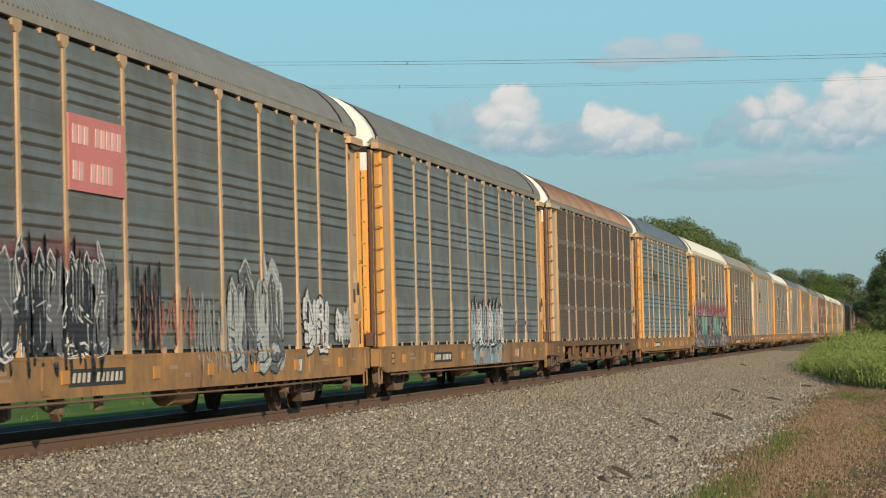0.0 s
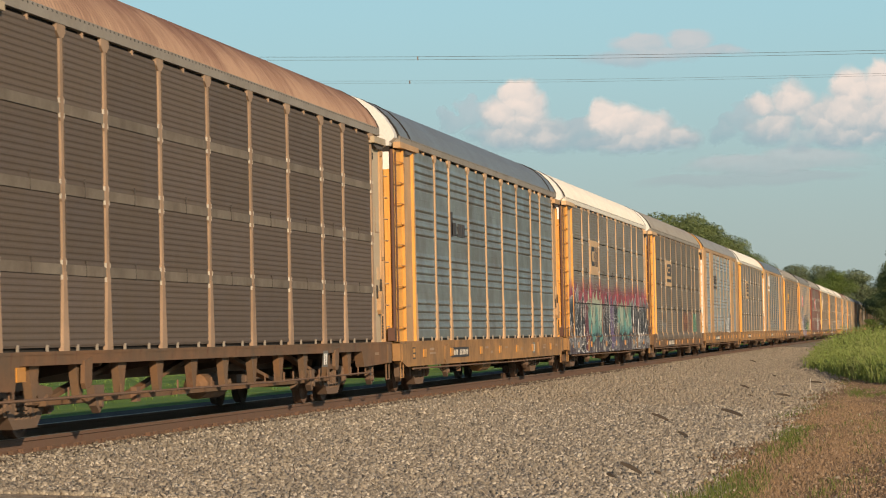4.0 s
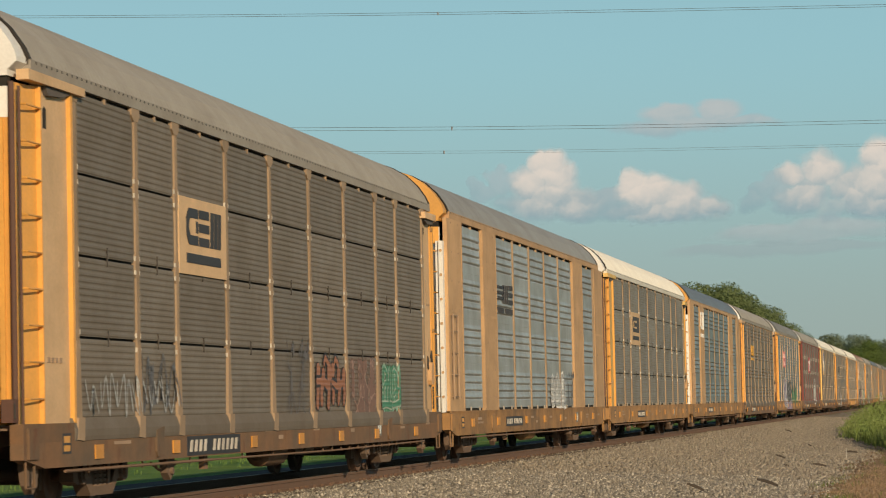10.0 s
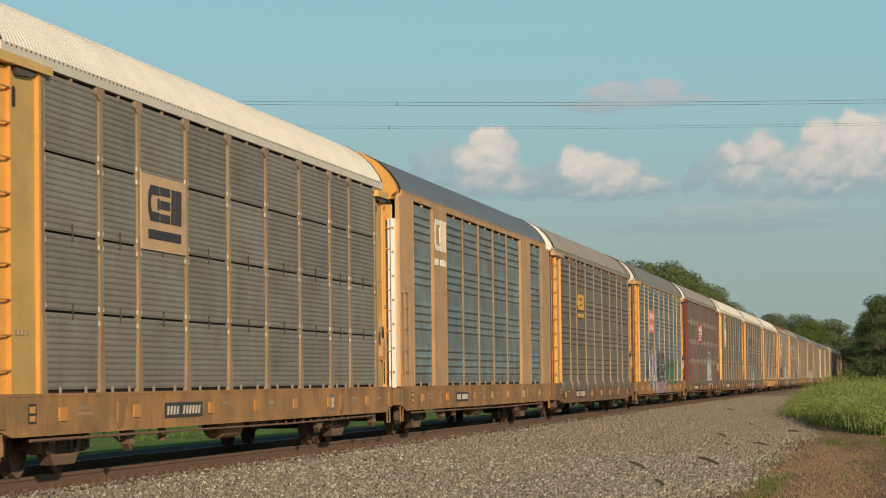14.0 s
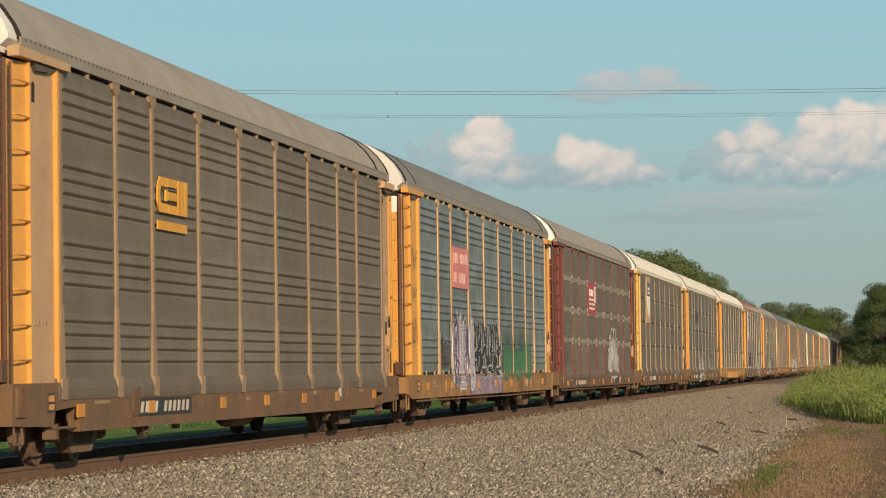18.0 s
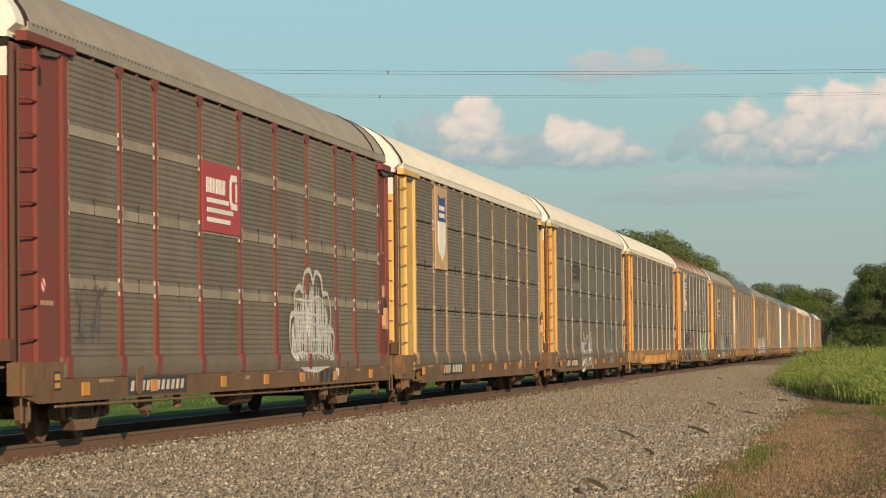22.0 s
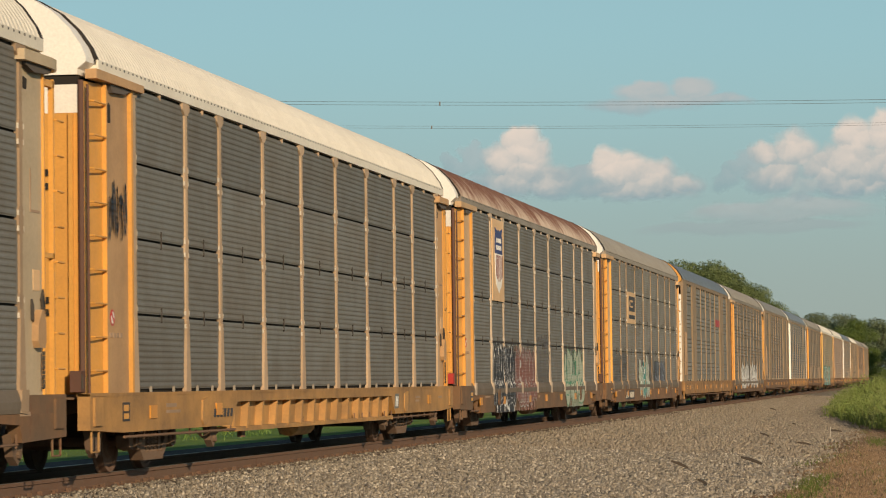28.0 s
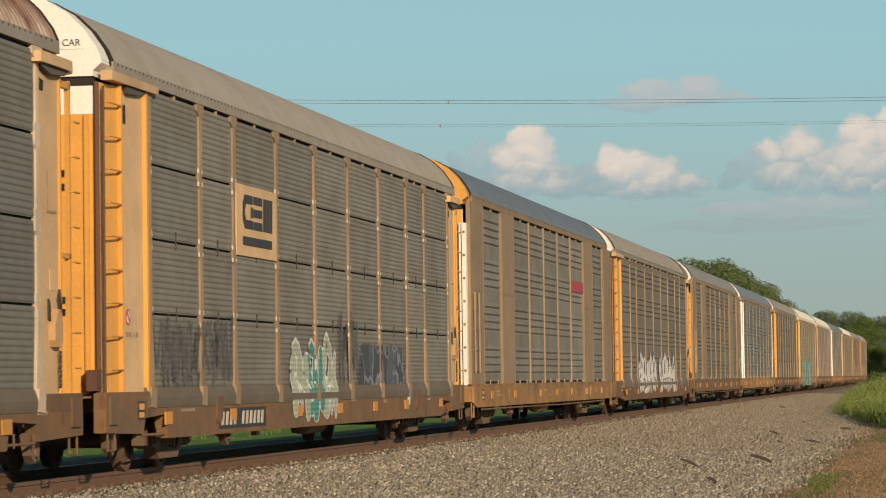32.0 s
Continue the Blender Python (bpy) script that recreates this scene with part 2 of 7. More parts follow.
pad_wedge_grey = paint("pad_wedge_grey", (0.10, 0.09, 0.085), 0.4, 0.0, 0.8)
rubber = paint("dark_hose", (0.03, 0.028, 0.026), 0.4, 0.0, 0.7)


# ---- meshes ----
class Shape:
    """Vertices and faces of one part."""

    def __init__(self):
        self.v, self.f = [], []

    def add(self, verts, faces):
        o = len(self.v)
        self.v += verts
        self.f += [tuple(o + i for i in q) for q in faces]
        return self

    def box(self, x0, x1, y0, y1, z0, z1, slim=0.0):
        """A box; slim > 0 bevels its four long upright or lying edges a little by drawing in the far faces."""
        v = [(x, y, z) for x in (x0, x1) for y in (y0, y1) for z in (z0, z1)]
        return self.add(v, [(0, 1, 3, 2), (4, 6, 7, 5), (0, 4, 5, 1), (2, 3, 7, 6), (0, 2, 6, 4), (1, 5, 7, 3)])

    def prism(self, outline, axis, lo, hi):
        """An outline of (a, b) swept along an axis: x -> (y, z), y -> (x, z), z -> (x, y)."""
        def at(a, b, c):
            return {"x": (c, a, b), "y": (a, c, b), "z": (a, b, c)}[axis]
        k = len(outline)
        v = [at(a, b, lo) for a, b in outline] + [at(a, b, hi) for a, b in outline]
        return self.add(v, [(i, (i + 1) % k, k + (i + 1) % k, k + i) for i in range(k)] + [tuple(range(k))[::-1], tuple(range(k, 2 * k))])

    def rod(self, a, b, r, n=8, r2=None):
        a, b = Vector(a), Vector(b)
        d = (b - a).normalized()
        u = d.orthogonal().normalized()
        w = d.cross(u)
        ring = [(math.cos(2 * math.pi * i / n), math.sin(2 * math.pi * i / n)) for i in range(n)]
        r2 = r if r2 is None else r2
        v = [tuple(a + (u * c + w * s) * r) for c, s in ring] + [tuple(b + (u * c + w * s) * r2) for c, s in ring]
        return self.add(v, [(i, (i + 1) % n, n + (i + 1) % n, n + i) for i in range(n)] + [tuple(range(n))[::-1], tuple(range(n, 2 * n))])

    def tube(self, pts, r, n=6):
        """One round tube through points that lie in a plane of constant y."""
        k, pts = len(self.v), [Vector(p) for p in pts]
        for i, p in enumerate(pts):
            d = (pts[min(i + 1, len(pts) - 1)] - pts[max(i - 1, 0)]).normalized()
            u = Vector((0, 1, 0))
            w = d.cross(u)
            self.v += [tuple(p + (u * math.cos(2 * math.pi * j / n) + w * math.sin(2 * math.pi * j / n)) * r) for j in range(n)]
        self.f += [(k + i * n + j, k + i * n + (j + 1) % n, k + (i + 1) * n + (j + 1) % n, k + (i + 1) * n + j) for i in range(len(pts) - 1) for j in range(n)]
        return self

    def lathe(self, rings, n=20):
        """Rings of (x, radius) turned about the x axis."""
        v = [(x, r * math.cos(2 * math.pi * i / n), r * math.sin(2 * math.pi * i / n)) for x, r in rings for i in range(n)]
        f = [(k * n + i, k * n + (i + 1) % n, (k + 1) * n + (i + 1) % n, (k + 1) * n + i) for k in range(len(rings) - 1) for i in range(n)]
        return self.add(v, f + [tuple(range(n))[::-1], tuple(range((len(rings) - 1) * n, len(rings) * n))])

    def mesh(self, name, smooth=False):
        me = bpy.data.meshes.new(name)
        me.from_pydata(self.v, [], self.f)
        me.materials.append(None)
        if smooth:
            me.shade_smooth()
        return me


def piece(name, me, material, parent=None, at=(0, 0, 0), label=""):
    """One mesh object, under its thing or part; the mesh may be shared, the material is the object's."""
    ob = new(name, me)
    ob.location = at
    ob.parent = parent
    ob.material_slots[0].link = "OBJECT"
    ob.material_slots[0].material = material
    if label:
        ob["label"] = label
    return ob


def part(name, shape, material, parent, at=(0, 0, 0), label=""):
    return piece(name, shape.mesh(name), material, parent, at, label)


def arrays(name, verts, faces, material, smooth=False):
    """One large mesh from numpy arrays."""
    me = bpy.data.meshes.new(name)
    me.vertices.add(len(verts))
    me.vertices.foreach_set("co", verts.astype(np.float32).ravel())
    k = faces.shape[1]
    me.loops.add(faces.size)
    me.loops.foreach_set("vertex_index", faces.astype(np.int32).ravel())
    me.polygons.add(len(faces))
    me.polygons.foreach_set("loop_start", np.arange(0, faces.size, k, dtype=np.int32))
    me.update(calc_edges=True)
    me.materials.append(material)
    if smooth:
        me.shade_smooth()
    return me


# ---- ground, ballast and track ----
def surface(name, xs, ys, height, material):
    """A ground sheet over the grid xs by ys."""
    gx, gy = np.meshgrid(xs, ys)
    v = np.stack([gx.ravel(), gy.ravel(), np.vectorize(height)(gx, gy).ravel()], 1)
    n, m = len(xs), len(ys)
    i = np.arange(n * m).reshape(m, n)
    f = np.stack([i[:-1, :-1], i[:-1, 1:], i[1:, 1:], i[1:, :-1]], -1).reshape(-1, 4)
    return new(name, arrays(name, v, f, material, True))


def bed(x):
    """Height of the ballast bed: flat beside the rails, then a long slope to its toe at x = 9 and a short one on the far side."""
    pts = ((-12.2, -0.97), (-3.4, -0.80), (-1.9, -0.26), (0.88, -0.262), (1.3, -0.272), (1.7, -0.315), (2.6, -0.36), (9.0, -0.65), (10.5, -0.78))
    return float(np.interp(x, [p[0] for p in pts], [p[1] for p in pts]))


def toe(y):
    """Where the ballast ends and the soil begins."""
    return 8.9 + 0.55 * noise.noise(Vector((2, y * 0.11, 5))) + 0.45 * noise.noise(Vector((8, y * 0.45, 1)))


def lie(x, y):
    """Height of the open ground."""
    rough = 0.03 * noise.noise(Vector((x * 0.2, y * 0.1, 0))) + 0.012 * noise.noise(Vector((x, y * 0.3, 3)))
    return (-0.67 if x > 0 else -0.86) + rough * min(1.0, max(0.0, (abs(x) - 4) / 3))


def shared(x, y):
    """Height where ballast and soil run into each other."""
    k = min(1.0, max(0.0, (x - 7.4) / 2.6))
    return bed(x) * (1 - k) + lie(x, y) * k


def over(x, y):
    return 0.035 * min(1.0, max(-1.0, (x - toe(y)) / 0.5))


def ballast_height(x, y):
    if abs(x) < 1.6:
        return bed(x)
    return (shared(x, y) if x > 0 else bed(x)) + 0.02 * noise.noise(Vector((x * 0.9, y * 0.5, 1))) * min(1.0, max(0.2, 9.0 - abs(x))) - (over(x, y) if x > 7 else -0.02)


soil = ground_mix("soil", [((0.20, 0.130, 0.074), 0, 0, 0), ((0.31, 0.205, 0.122), 0.45, 0.44, 0.60), ((0.15, 0.14, 0.055), 0.8, 0.54, 0.70), ((0.13, 0.085, 0.052), 1.6, 0.52, 0.7), ((0.25, 0.20, 0.15), 2.6, 0.58, 0.7)], depth=0.05, fine=14.0, along=0.22)
meadow = ground_mix("meadow", [((0.10, 0.19, 0.035), 0, 0, 0), ((0.17, 0.24, 0.05), 0.15, 0.4, 0.65), ((0.07, 0.13, 0.03), 0.8, 0.5, 0.75)], depth=0.08, fine=9.0)
gravel = ground_mix("gravel", [((0.27, 0.235, 0.18), 0, 0, 0), ((0.34, 0.305, 0.24), 3.0, 0.4, 0.6), ((0.17, 0.145, 0.115), 9.0, 0.5, 0.66), ((0.22, 0.16, 0.11), 0.5, 0.5, 0.7)], depth=0.04, fine=24.0, along=0.3)


near_ys = list(np.arange(-40, 140, 1.5)) + list(np.arange(140, 420, 10)) + list(np.arange(420, 3300, 120))
ground = surface("ground", sorted([-2500, -1200, -600, -250] + list(np.arange(-120, -12, 9)) + list(np.arange(-12, -2, 2)) + [3, 7] + list(np.arange(8, 22, 0.7)) + list(np.arange(22, 120, 9)) + [250, 600, 1200, 2500]), near_ys, lambda x, y: lie(x, y) - (0.25 if 7 < x < 27 and y < 120 or -12.0 < x < 0 else 0.0), meadow)
tagged(ground, "flat green meadow reaching to the distant woods", kind="structure")
verge = surface("verge", list(np.arange(7.4, 12.2, 0.3)) + list(np.arange(12.2, 31, 0.7)), list(np.arange(-30, 24, 2)) + list(np.arange(24, 100, 0.5)) + [102, 106, 112, 120, 130], lambda x, y: (shared(x, y) if x < 10.2 else lie(x, y)) + over(x, y) + 0.006 * noise.noise(Vector((x * 2, y * 0.7, 9))) - 0.1 * max(0.0, (x - 27) / 3), soil)
tagged(verge, "bare brown soil with dry and green grass beside the ballast", kind="structure")
ballast_ys = list(np.arange(-40, 26, 1.5)) + list(np.arange(26, 110, 0.5)) + list(np.arange(110, 140, 2.0)) + list(np.arange(140, 420, 10)) + list(np.arange(420, 3300, 120))
ballast = surface("ballast", [-12.0, -10.5, -9, -8, -6.5, -5, -3.4, -2.6, -1.9, -1.0, 0, 0.88, 1.3, 1.7, 2.1, 2.6] + list(np.arange(3.2, 10.9, 0.35)), ballast_ys, ballast_height, gravel)
tagged(ballast, "grey crushed-stone ballast sloping away from the rails", kind="structure")

# near-black sheet laid over the far shoulder: the train's shade as colour
shade_black = ground_mix("shade_black", [((0.045, 0.04, 0.034), 0, 0, 0), ((0.075, 0.062, 0.048), 0.9, 0.45, 0.7), ((0.03, 0.035, 0.018), 0.4, 0.5, 0.7)], depth=0.03, fine=16.0)
cinder_path = surface("cinder_path", [-12.05, -10.5, -9, -7.5, -6, -4.5, -3.4, -2.6, -2.0], ballast_ys, lambda x, y: bed(x) + 0.045, shade_black)
tagged(cinder_path, "near-black sheet on the far shoulder, the train's shade painted in", kind="structure")


def stones(name, count, box, size, label, mat, fade=0.0, beyond=False):
    """Loose crushed stones lying on the bed, each a small uneven lump."""
    rng = np.random.default_rng(5)
    base = np.array([(1, 0, 0), (-1, 0, 0), (0, 1, 0), (0, -1, 0), (0, 0, 1), (0, 0, -1)], float)
    tri = np.array([(0, 2, 4), (2, 1, 4), (1, 3, 4), (3, 0, 4), (2, 0, 5), (1, 2, 5), (3, 1, 5), (0, 3, 5)])
    x0, x1, y0, y1 = box
    x = rng.uniform(x0, x1, count)
    y = y0 + (y1 - y0) * rng.uniform(0, 1, count) ** (1 + fade)
    ends = np.array([toe(v) for v in y])
    keep = (rng.uniform(0, 1, count) < (np.clip(0.2 + (x - ends) / 0.8, 0, 1) if beyond else np.clip(0.5 + (ends - x) / 1.3, 0.002, 1))) & (x > 11.76 - 0.345 * y)
    x, y = x[keep], y[keep]
    k = len(x)
    s = size * rng.uniform(0.5, 1.4, k)[:, None, None] * rng.uniform(0.35, 1.5, (k, 1, 3))
    pts = base[None] * s * rng.uniform(0.7, 1.25, (k, 6, 1))
    a = rng.normal(size=(k, 3, 3))
    q = np.linalg.qr(a)[0]
    pts = pts @ q
    z = np.array([max(ballast_height(a, b), shared(a, b) + over(a, b) if a > 7.4 else -9) for a, b in zip(x, y)]) + size * rng.uniform(-0.2, 0.5, k)
    pts += np.stack([x, y, z], 1)[:, None, :]
    f = (tri[None] + 6 * np.arange(k)[:, None, None]).reshape(-1, 3)
    ob = new(name, arrays(name, pts.reshape(-1, 3), f, mat))
    return tagged(ob, label, "gravel", kind="stuff")


stone = stone_mat("crushed_stone", (0.195, 0.172, 0.134), (0.305, 0.270, 0.210), (0.49, 0.44, 0.355))
far_stone = stone_mat("far_crushed_stone", (0.22, 0.188, 0.142), (0.285, 0.246, 0.186), (0.35, 0.305, 0.235))
stones("ballast_stones", 160000, (0.93, 11.0, 28.0, 64.0), 0.031, "loose grey and tan crushed stones on the ballast bed", stone, 0.55)
stones("far_ballast_stones", 75000, (0.95, 10.5, 64.0, 230.0), 0.036, "loose crushed stones further along the ballast bed", far_stone, 0.4)

stones("soil_clods", 60000, (8.0, 13.0, 28.0, 110.0), 0.017, "brown clods and grit on the bare soil", stone_mat("soil_clod", (0.10, 0.068, 0.042), (0.20, 0.135, 0.082), (0.36, 0.28, 0.195)), 0.5, True)

LOW = -0.06     # the railhead, a little under the datum
RAIL = [(x, z + LOW) for x, z in [(-0.075, -0.19), (0.075, -0.19), (0.075, -0.172), (0.022, -0.14), (0.020, -0.050), (0.037, -0.042), (0.037, -0.006), (0.030, 0.0), (-0.030, 0.0), (-0.037, -0.006), (-0.037, -0.042), (-0.020, -0.050), (-0.022, -0.14), (-0.075, -0.172)]]
track = tagged(new("railway_track"), "rusty steel running rails on dark timber ties", "railway track")
for side in (-1, 1):
    rail = part("rail", Shape().prism([(x + side * 0.755, z) for x, z in RAIL], "y", -60, 960), rail_steel, track)
    part("railhead", Shape().box(side * 0.755 - 0.028, side * 0.755 + 0.028, -60, 960, LOW - 0.004, LOW + 0.003), rail_top_mat, rail, label="worn bright top of the rail")
tie_me = Shape().box(-1.28, 1.28, -0.115, 0.115, -0.43, -0.238).mesh("tie")
plate_me = Shape().box(-0.17, 0.17, -0.1, 0.1, -0.24, -0.225).box(0.085, 0.12, -0.07, -0.04, -0.225, -0.19).box(0.085, 0.12, 0.04, 0.07, -0.225, -0.19).mesh("tie_plate")
for i in range(190):
    tie = piece("tie", tie_me, tie_mat, track, (random.uniform(-0.05, 0.05), 22 + i * 0.53, 0))
    if i < 110:
        piece("tie_plate", plate_me, rail_steel, tie, (0.755, 0, 0))

wood = paint("grey_timber", (0.045, 0.036, 0.028), 0.3, 0.0, 0.9)
for x, y, long, fall, turn in ((7.13, 52.9, 0.33, 22, 4), (8.05, 46.4, 0.17, 24, -8), (8.35, 34.9, 0.28, 26, 3), (6.97, 81.4, 0.28, 18, 0), (7.63, 72.5, 0.13, 15, 20), (8.15, 57.0, 0.43, 17, -5),
                               (8.38, 73.6, 0.35, 9, 8), (4.13, 136.5, 0.30, 17, 0), (8.51, 92.6, 0.39, 5, 0), (6.8, 101.3, 0.14, 14, 10), (8.19, 34.1, 0.09, 20, -15), (8.63, 35.3, 0.08, 18, 25)):
    half, thick = long / 2, 0.026 + 0.06 * long
    o = part("timber_scrap", Shape().prism([(-half, 0.0), (half * 0.94, -0.2 * thick), (half, thick * 0.5), (half * 0.4, thick * 0.95), (-half * 0.2, thick * 1.1), (-half * 0.97, thick * 0.7)], "y", -thick * 0.8, thick * 0.8), wood, None, (x, y, ballast_height(x, y) + 0.5 * long * math.sin(radians(fall)) + 0.035))
    o.rotation_euler = (0, radians(fall), radians(turn))
    tagged(o, "dark splintered scrap of an old timber tie on the ballast", "timber scrap", "timber scraps on the ballast")
pale_stake = paint("stake_paint", (0.55, 0.52, 0.46), 0.3, 0.0, 0.7)
stake = tagged(new("marker_stake"), "thin white marker stake at the ballast toe", "stake")
stake.location = (8.62, 85.0, -0.63)
part("post", Shape().rod((0, 0, 0), (0, 0, 0.30), 0.009, 8), pale_stake, stake)
part("cap", Shape().rod((0, 0, 0.30), (0, 0, 0.32), 0.012, 8), pale_stake, stake)


# ---- the train ----
LENGTH, CARS = 28.2, 28
FLOOR, SILL = 1.0, 0.49
POSTS = [2.70, 5.38, 7.35, 10.14, 12.93, 15.72, 18.51, 21.30, 23.27, 26.07]
WIDE_COLS = [(2.6, 5.2), (7.3, 10.0), (10.0, 12.7), (12.7, 15.4), (15.4, 18.1), (18.1, 20.85), (23.1, 25.6)]
WIDE_PLATES = [(0.62, 2.5), (5.26, 7.24), (20.91, 23.04), (25.7, 27.7)]
FACE = 1.478     # the sheet's plane; the posts stand out to 1.53
MESH = {}


def cached(key, make, smooth=False):
    if key not in MESH:
        MESH[key] = make().mesh(key.split(":")[0], smooth)
    return MESH[key]


def sheet(w, z0, z1, steps, rim=0.10):
    """A corrugated sheet of steps (height, stand-off): the ribs stop short of flat rims, the side edges are folded back."""
    s = Shape()
    line = [(FACE + o, z) for z, o in steps]
    for (xa, za), (xb, zb) in zip(line, line[1:]):
        s.add([(xa, rim, za), (xa, w - rim, za), (xb, w - rim, zb), (xb, rim, zb)], [(0, 1, 2, 3)])
    back, lo, hi = FACE - 0.03, line[0][1], line[-1][1]
    for y, e, flip in ((rim, 0, False), (w - rim, w, True)):
        f = tuple(range(len(line) + 2))
        s.add([(x, y, z) for x, z in line] + [(FACE, y, hi), (FACE, y, lo)], [f if flip else f[::-1]])
        s.add([(FACE, y, lo), (FACE, e, lo), (FACE, e, hi), (FACE, y, hi), (back, e, lo), (back, e, hi)], [(0, 1, 2, 3), (1, 4, 5, 2)])
    return s


def rib_steps(z0, z1):
    """Broad pressed ribs in groups of four with plain riveted bands between."""
    out, groups = [(z0, 0.0)], 4
    h = (z1 - z0) / groups
    for g in range(groups):
        b = z0 + g * h
        for r in range(4):
            c = b + 0.20 * h + r * 0.173 * h
            out += [(c - 0.030, 0.0), (c - 0.012, -0.010), (c, -0.016), (c + 0.034, 0.020), (c + 0.048, 0.022), (c + 0.075, 0.014), (c + 0.110, 0.003), (c + 0.128, 0.0)]
        out += [(b + h - 0.012, 0.0), (b + h - 0.006, 0.003), (b + h, 0.0)]
    return out


def fine_steps(z0, z1, n=12):
    """Close shallow ribs."""
    out, h = [(z0, 0.004)], (z1 - z0) / n
    for i in range(n):
        c = z0 + i * h
        out += [(c + 0.12 * h, 0.004), (c + 0.32 * h, 0.013), (c + 0.62 * h, 0.012), (c + 0.92 * h, 0.004)]
    return out + [(z1, 0.004)]


def post_shaft(clips):
    """A slim side post that widens at its clips, in one outline."""
    edge = [(0.052, 1.9)]
    for z in clips:
        edge += [(0.052, z - 0.17), (0.09, z - 0.13), (0.09, z + 0.11), (0.052, z + 0.15)]
    edge.append((0.052, EAVE - 0.1))
    edge = [(a, b) for a, b in edge if b >= 1.9]
    return Shape().prism(edge + [(-a, b) for a, b in edge[::-1]], "x", FACE - 0.03, 1.505)


def post_cap():
    return Shape().prism([(-0.19, EAVE + 0.09), (-0.19, EAVE - 0.08), (-0.08, EAVE - 0.15), (0.08, EAVE - 0.15), (0.19, EAVE - 0.08), (0.19, EAVE + 0.09)], "x", FACE - 0.02, 1.510)


def post_foot(flare):
    foot = 0.80 if flare else FLOOR - 0.04
    return Shape().prism([(-0.14, foot), (0.14, foot), (0.06, 1.97), (-0.06, 1.97)], "x", FACE - 0.02, 1.516)


ROOF = [(1.49, EAVE + 0.10), (1.49, EAVE + 0.16), (1.43, EAVE + 0.30), (1.27, EAVE + 0.53), (1.05, EAVE + 0.74), (0.78, EAVE + 0.90), (0.45, EAVE + 1.02), (0.0, EAVE + 1.06)]


def roof_shape(rise=0.013, pitch=0.16, y0=1.0, y1=26.92):
    """The arched roof of cross-ribbed sheets."""
    prof = ROOF + [(-x, z) for x, z in ROOF[-2::-1]]
    s, k = Shape(), len(ROOF) * 2 - 1
    ys, offs = [], []
    n = int((y1 - y0) / pitch)
    for i in range(n):
        a = y0 + (y1 - y0) * i / n
        for d, o in ((0, 0.0), (0.35, 0.0), (0.5, rise), (0.85, rise)):
            ys.append(a + d * pitch), offs.append(o)
    ys.append(y1), offs.append(0.0)
    s.v = [(x * (1 + o / 1.6), y, z + o * (0.4 if j > 1 and j < k - 2 else 0.0)) for y, o in zip(ys, offs) for j, (x, z) in enumerate(prof)]
    s.f = [(a * k + j, a * k + j + 1, (a + 1) * k + j + 1, (a + 1) * k + j) for a in range(len(ys) - 1) for j in range(k - 1)]
    s.f += [tuple(range(k)), tuple(range((len(ys) - 1) * k, len(ys) * k))[::-1]]
    return s


def end_cap_shape(y, out):
    """The rounded top of a car's end, proud of the end wall. out is the way that it faces."""
    prof = [(x * 0.985, z + 0.01) for x, z in ROOF]
    prof = [(1.36, 4.92), (1.36, EAVE + 0.02)] + prof + [(-x, z) for x, z in prof[-2::-1]] + [(-1.36, EAVE + 0.02), (-1.36, 4.92)]
    deep = 0.38 if out < 0 else 0.10
    return Shape().prism(prof, "y", min(y, y + deep * out), max(y, y + deep * out))


def wheelset():
    s = Shape()
    for side in (1, -1):
        ring = [(0.06, 0.07), (0.07, 0.20), (0.045, 0.24), (0.045, 0.34), (0.075, 0.36), (0.075, 0.415), (-0.02, 0.42), (-0.045, 0.44), (-0.06, 0.44), (-0.06, 0.35), (-0.03, 0.33), (-0.03, 0.2), (-0.06, 0.16), (-0.06, 0.07)]
        s.lathe([(side * (x + 0.755), r) for x, r in ring], 24)
    s.lathe([(-1.02, 0.06), (-0.7, 0.08), (0.7, 0.08), (1.02, 0.06)], 10)
    return s


def side_frame():
    """A cast truck side frame with its spring opening, in the truck's own space."""
    s = Shape()
    top = [(-1.22, 0.50), (-1.12, 0.62), (-0.62, 0.66), (-0.42, 0.80), (0.42, 0.80), (0.62, 0.66), (1.12, 0.62), (1.22, 0.50), (1.20, 0.34), (1.02, 0.30), (0.74, 0.34)]
    s.prism(top + [(0.62, 0.46), (0.40, 0.60), (-0.40, 0.60), (-0.62, 0.46), (-0.74, 0.34), (-1.02, 0.30), (-1.20, 0.34)], "x", -0.09, 0.09)
    s.prism([(-0.80, 0.40), (-0.62, 0.46), (-0.40, 0.26), (0.40, 0.26), (0.62, 0.46), (0.80, 0.40), (0.48, 0.15), (-0.48, 0.15)], "x", -0.09, 0.09)
    s.box(-0.07, 0.07, -0.46, -0.34, 0.24, 0.64).box(-0.07, 0.07, 0.34, 0.46, 0.24, 0.64)
    return s


AXLES = (-0.89, 0.89)


def bolster_shape():
    s = Shape().box(-1.0, 1.0, -0.2, 0.2, 0.36, 0.62).rod((0, 0, 0.6), (0, 0, 0.78), 0.25, 14)
    return s.box(-0.9, 0.9, -0.5, -0.44, 0.3, 0.4).box(-0.9, 0.9, 0.44, 0.5, 0.3, 0.4)


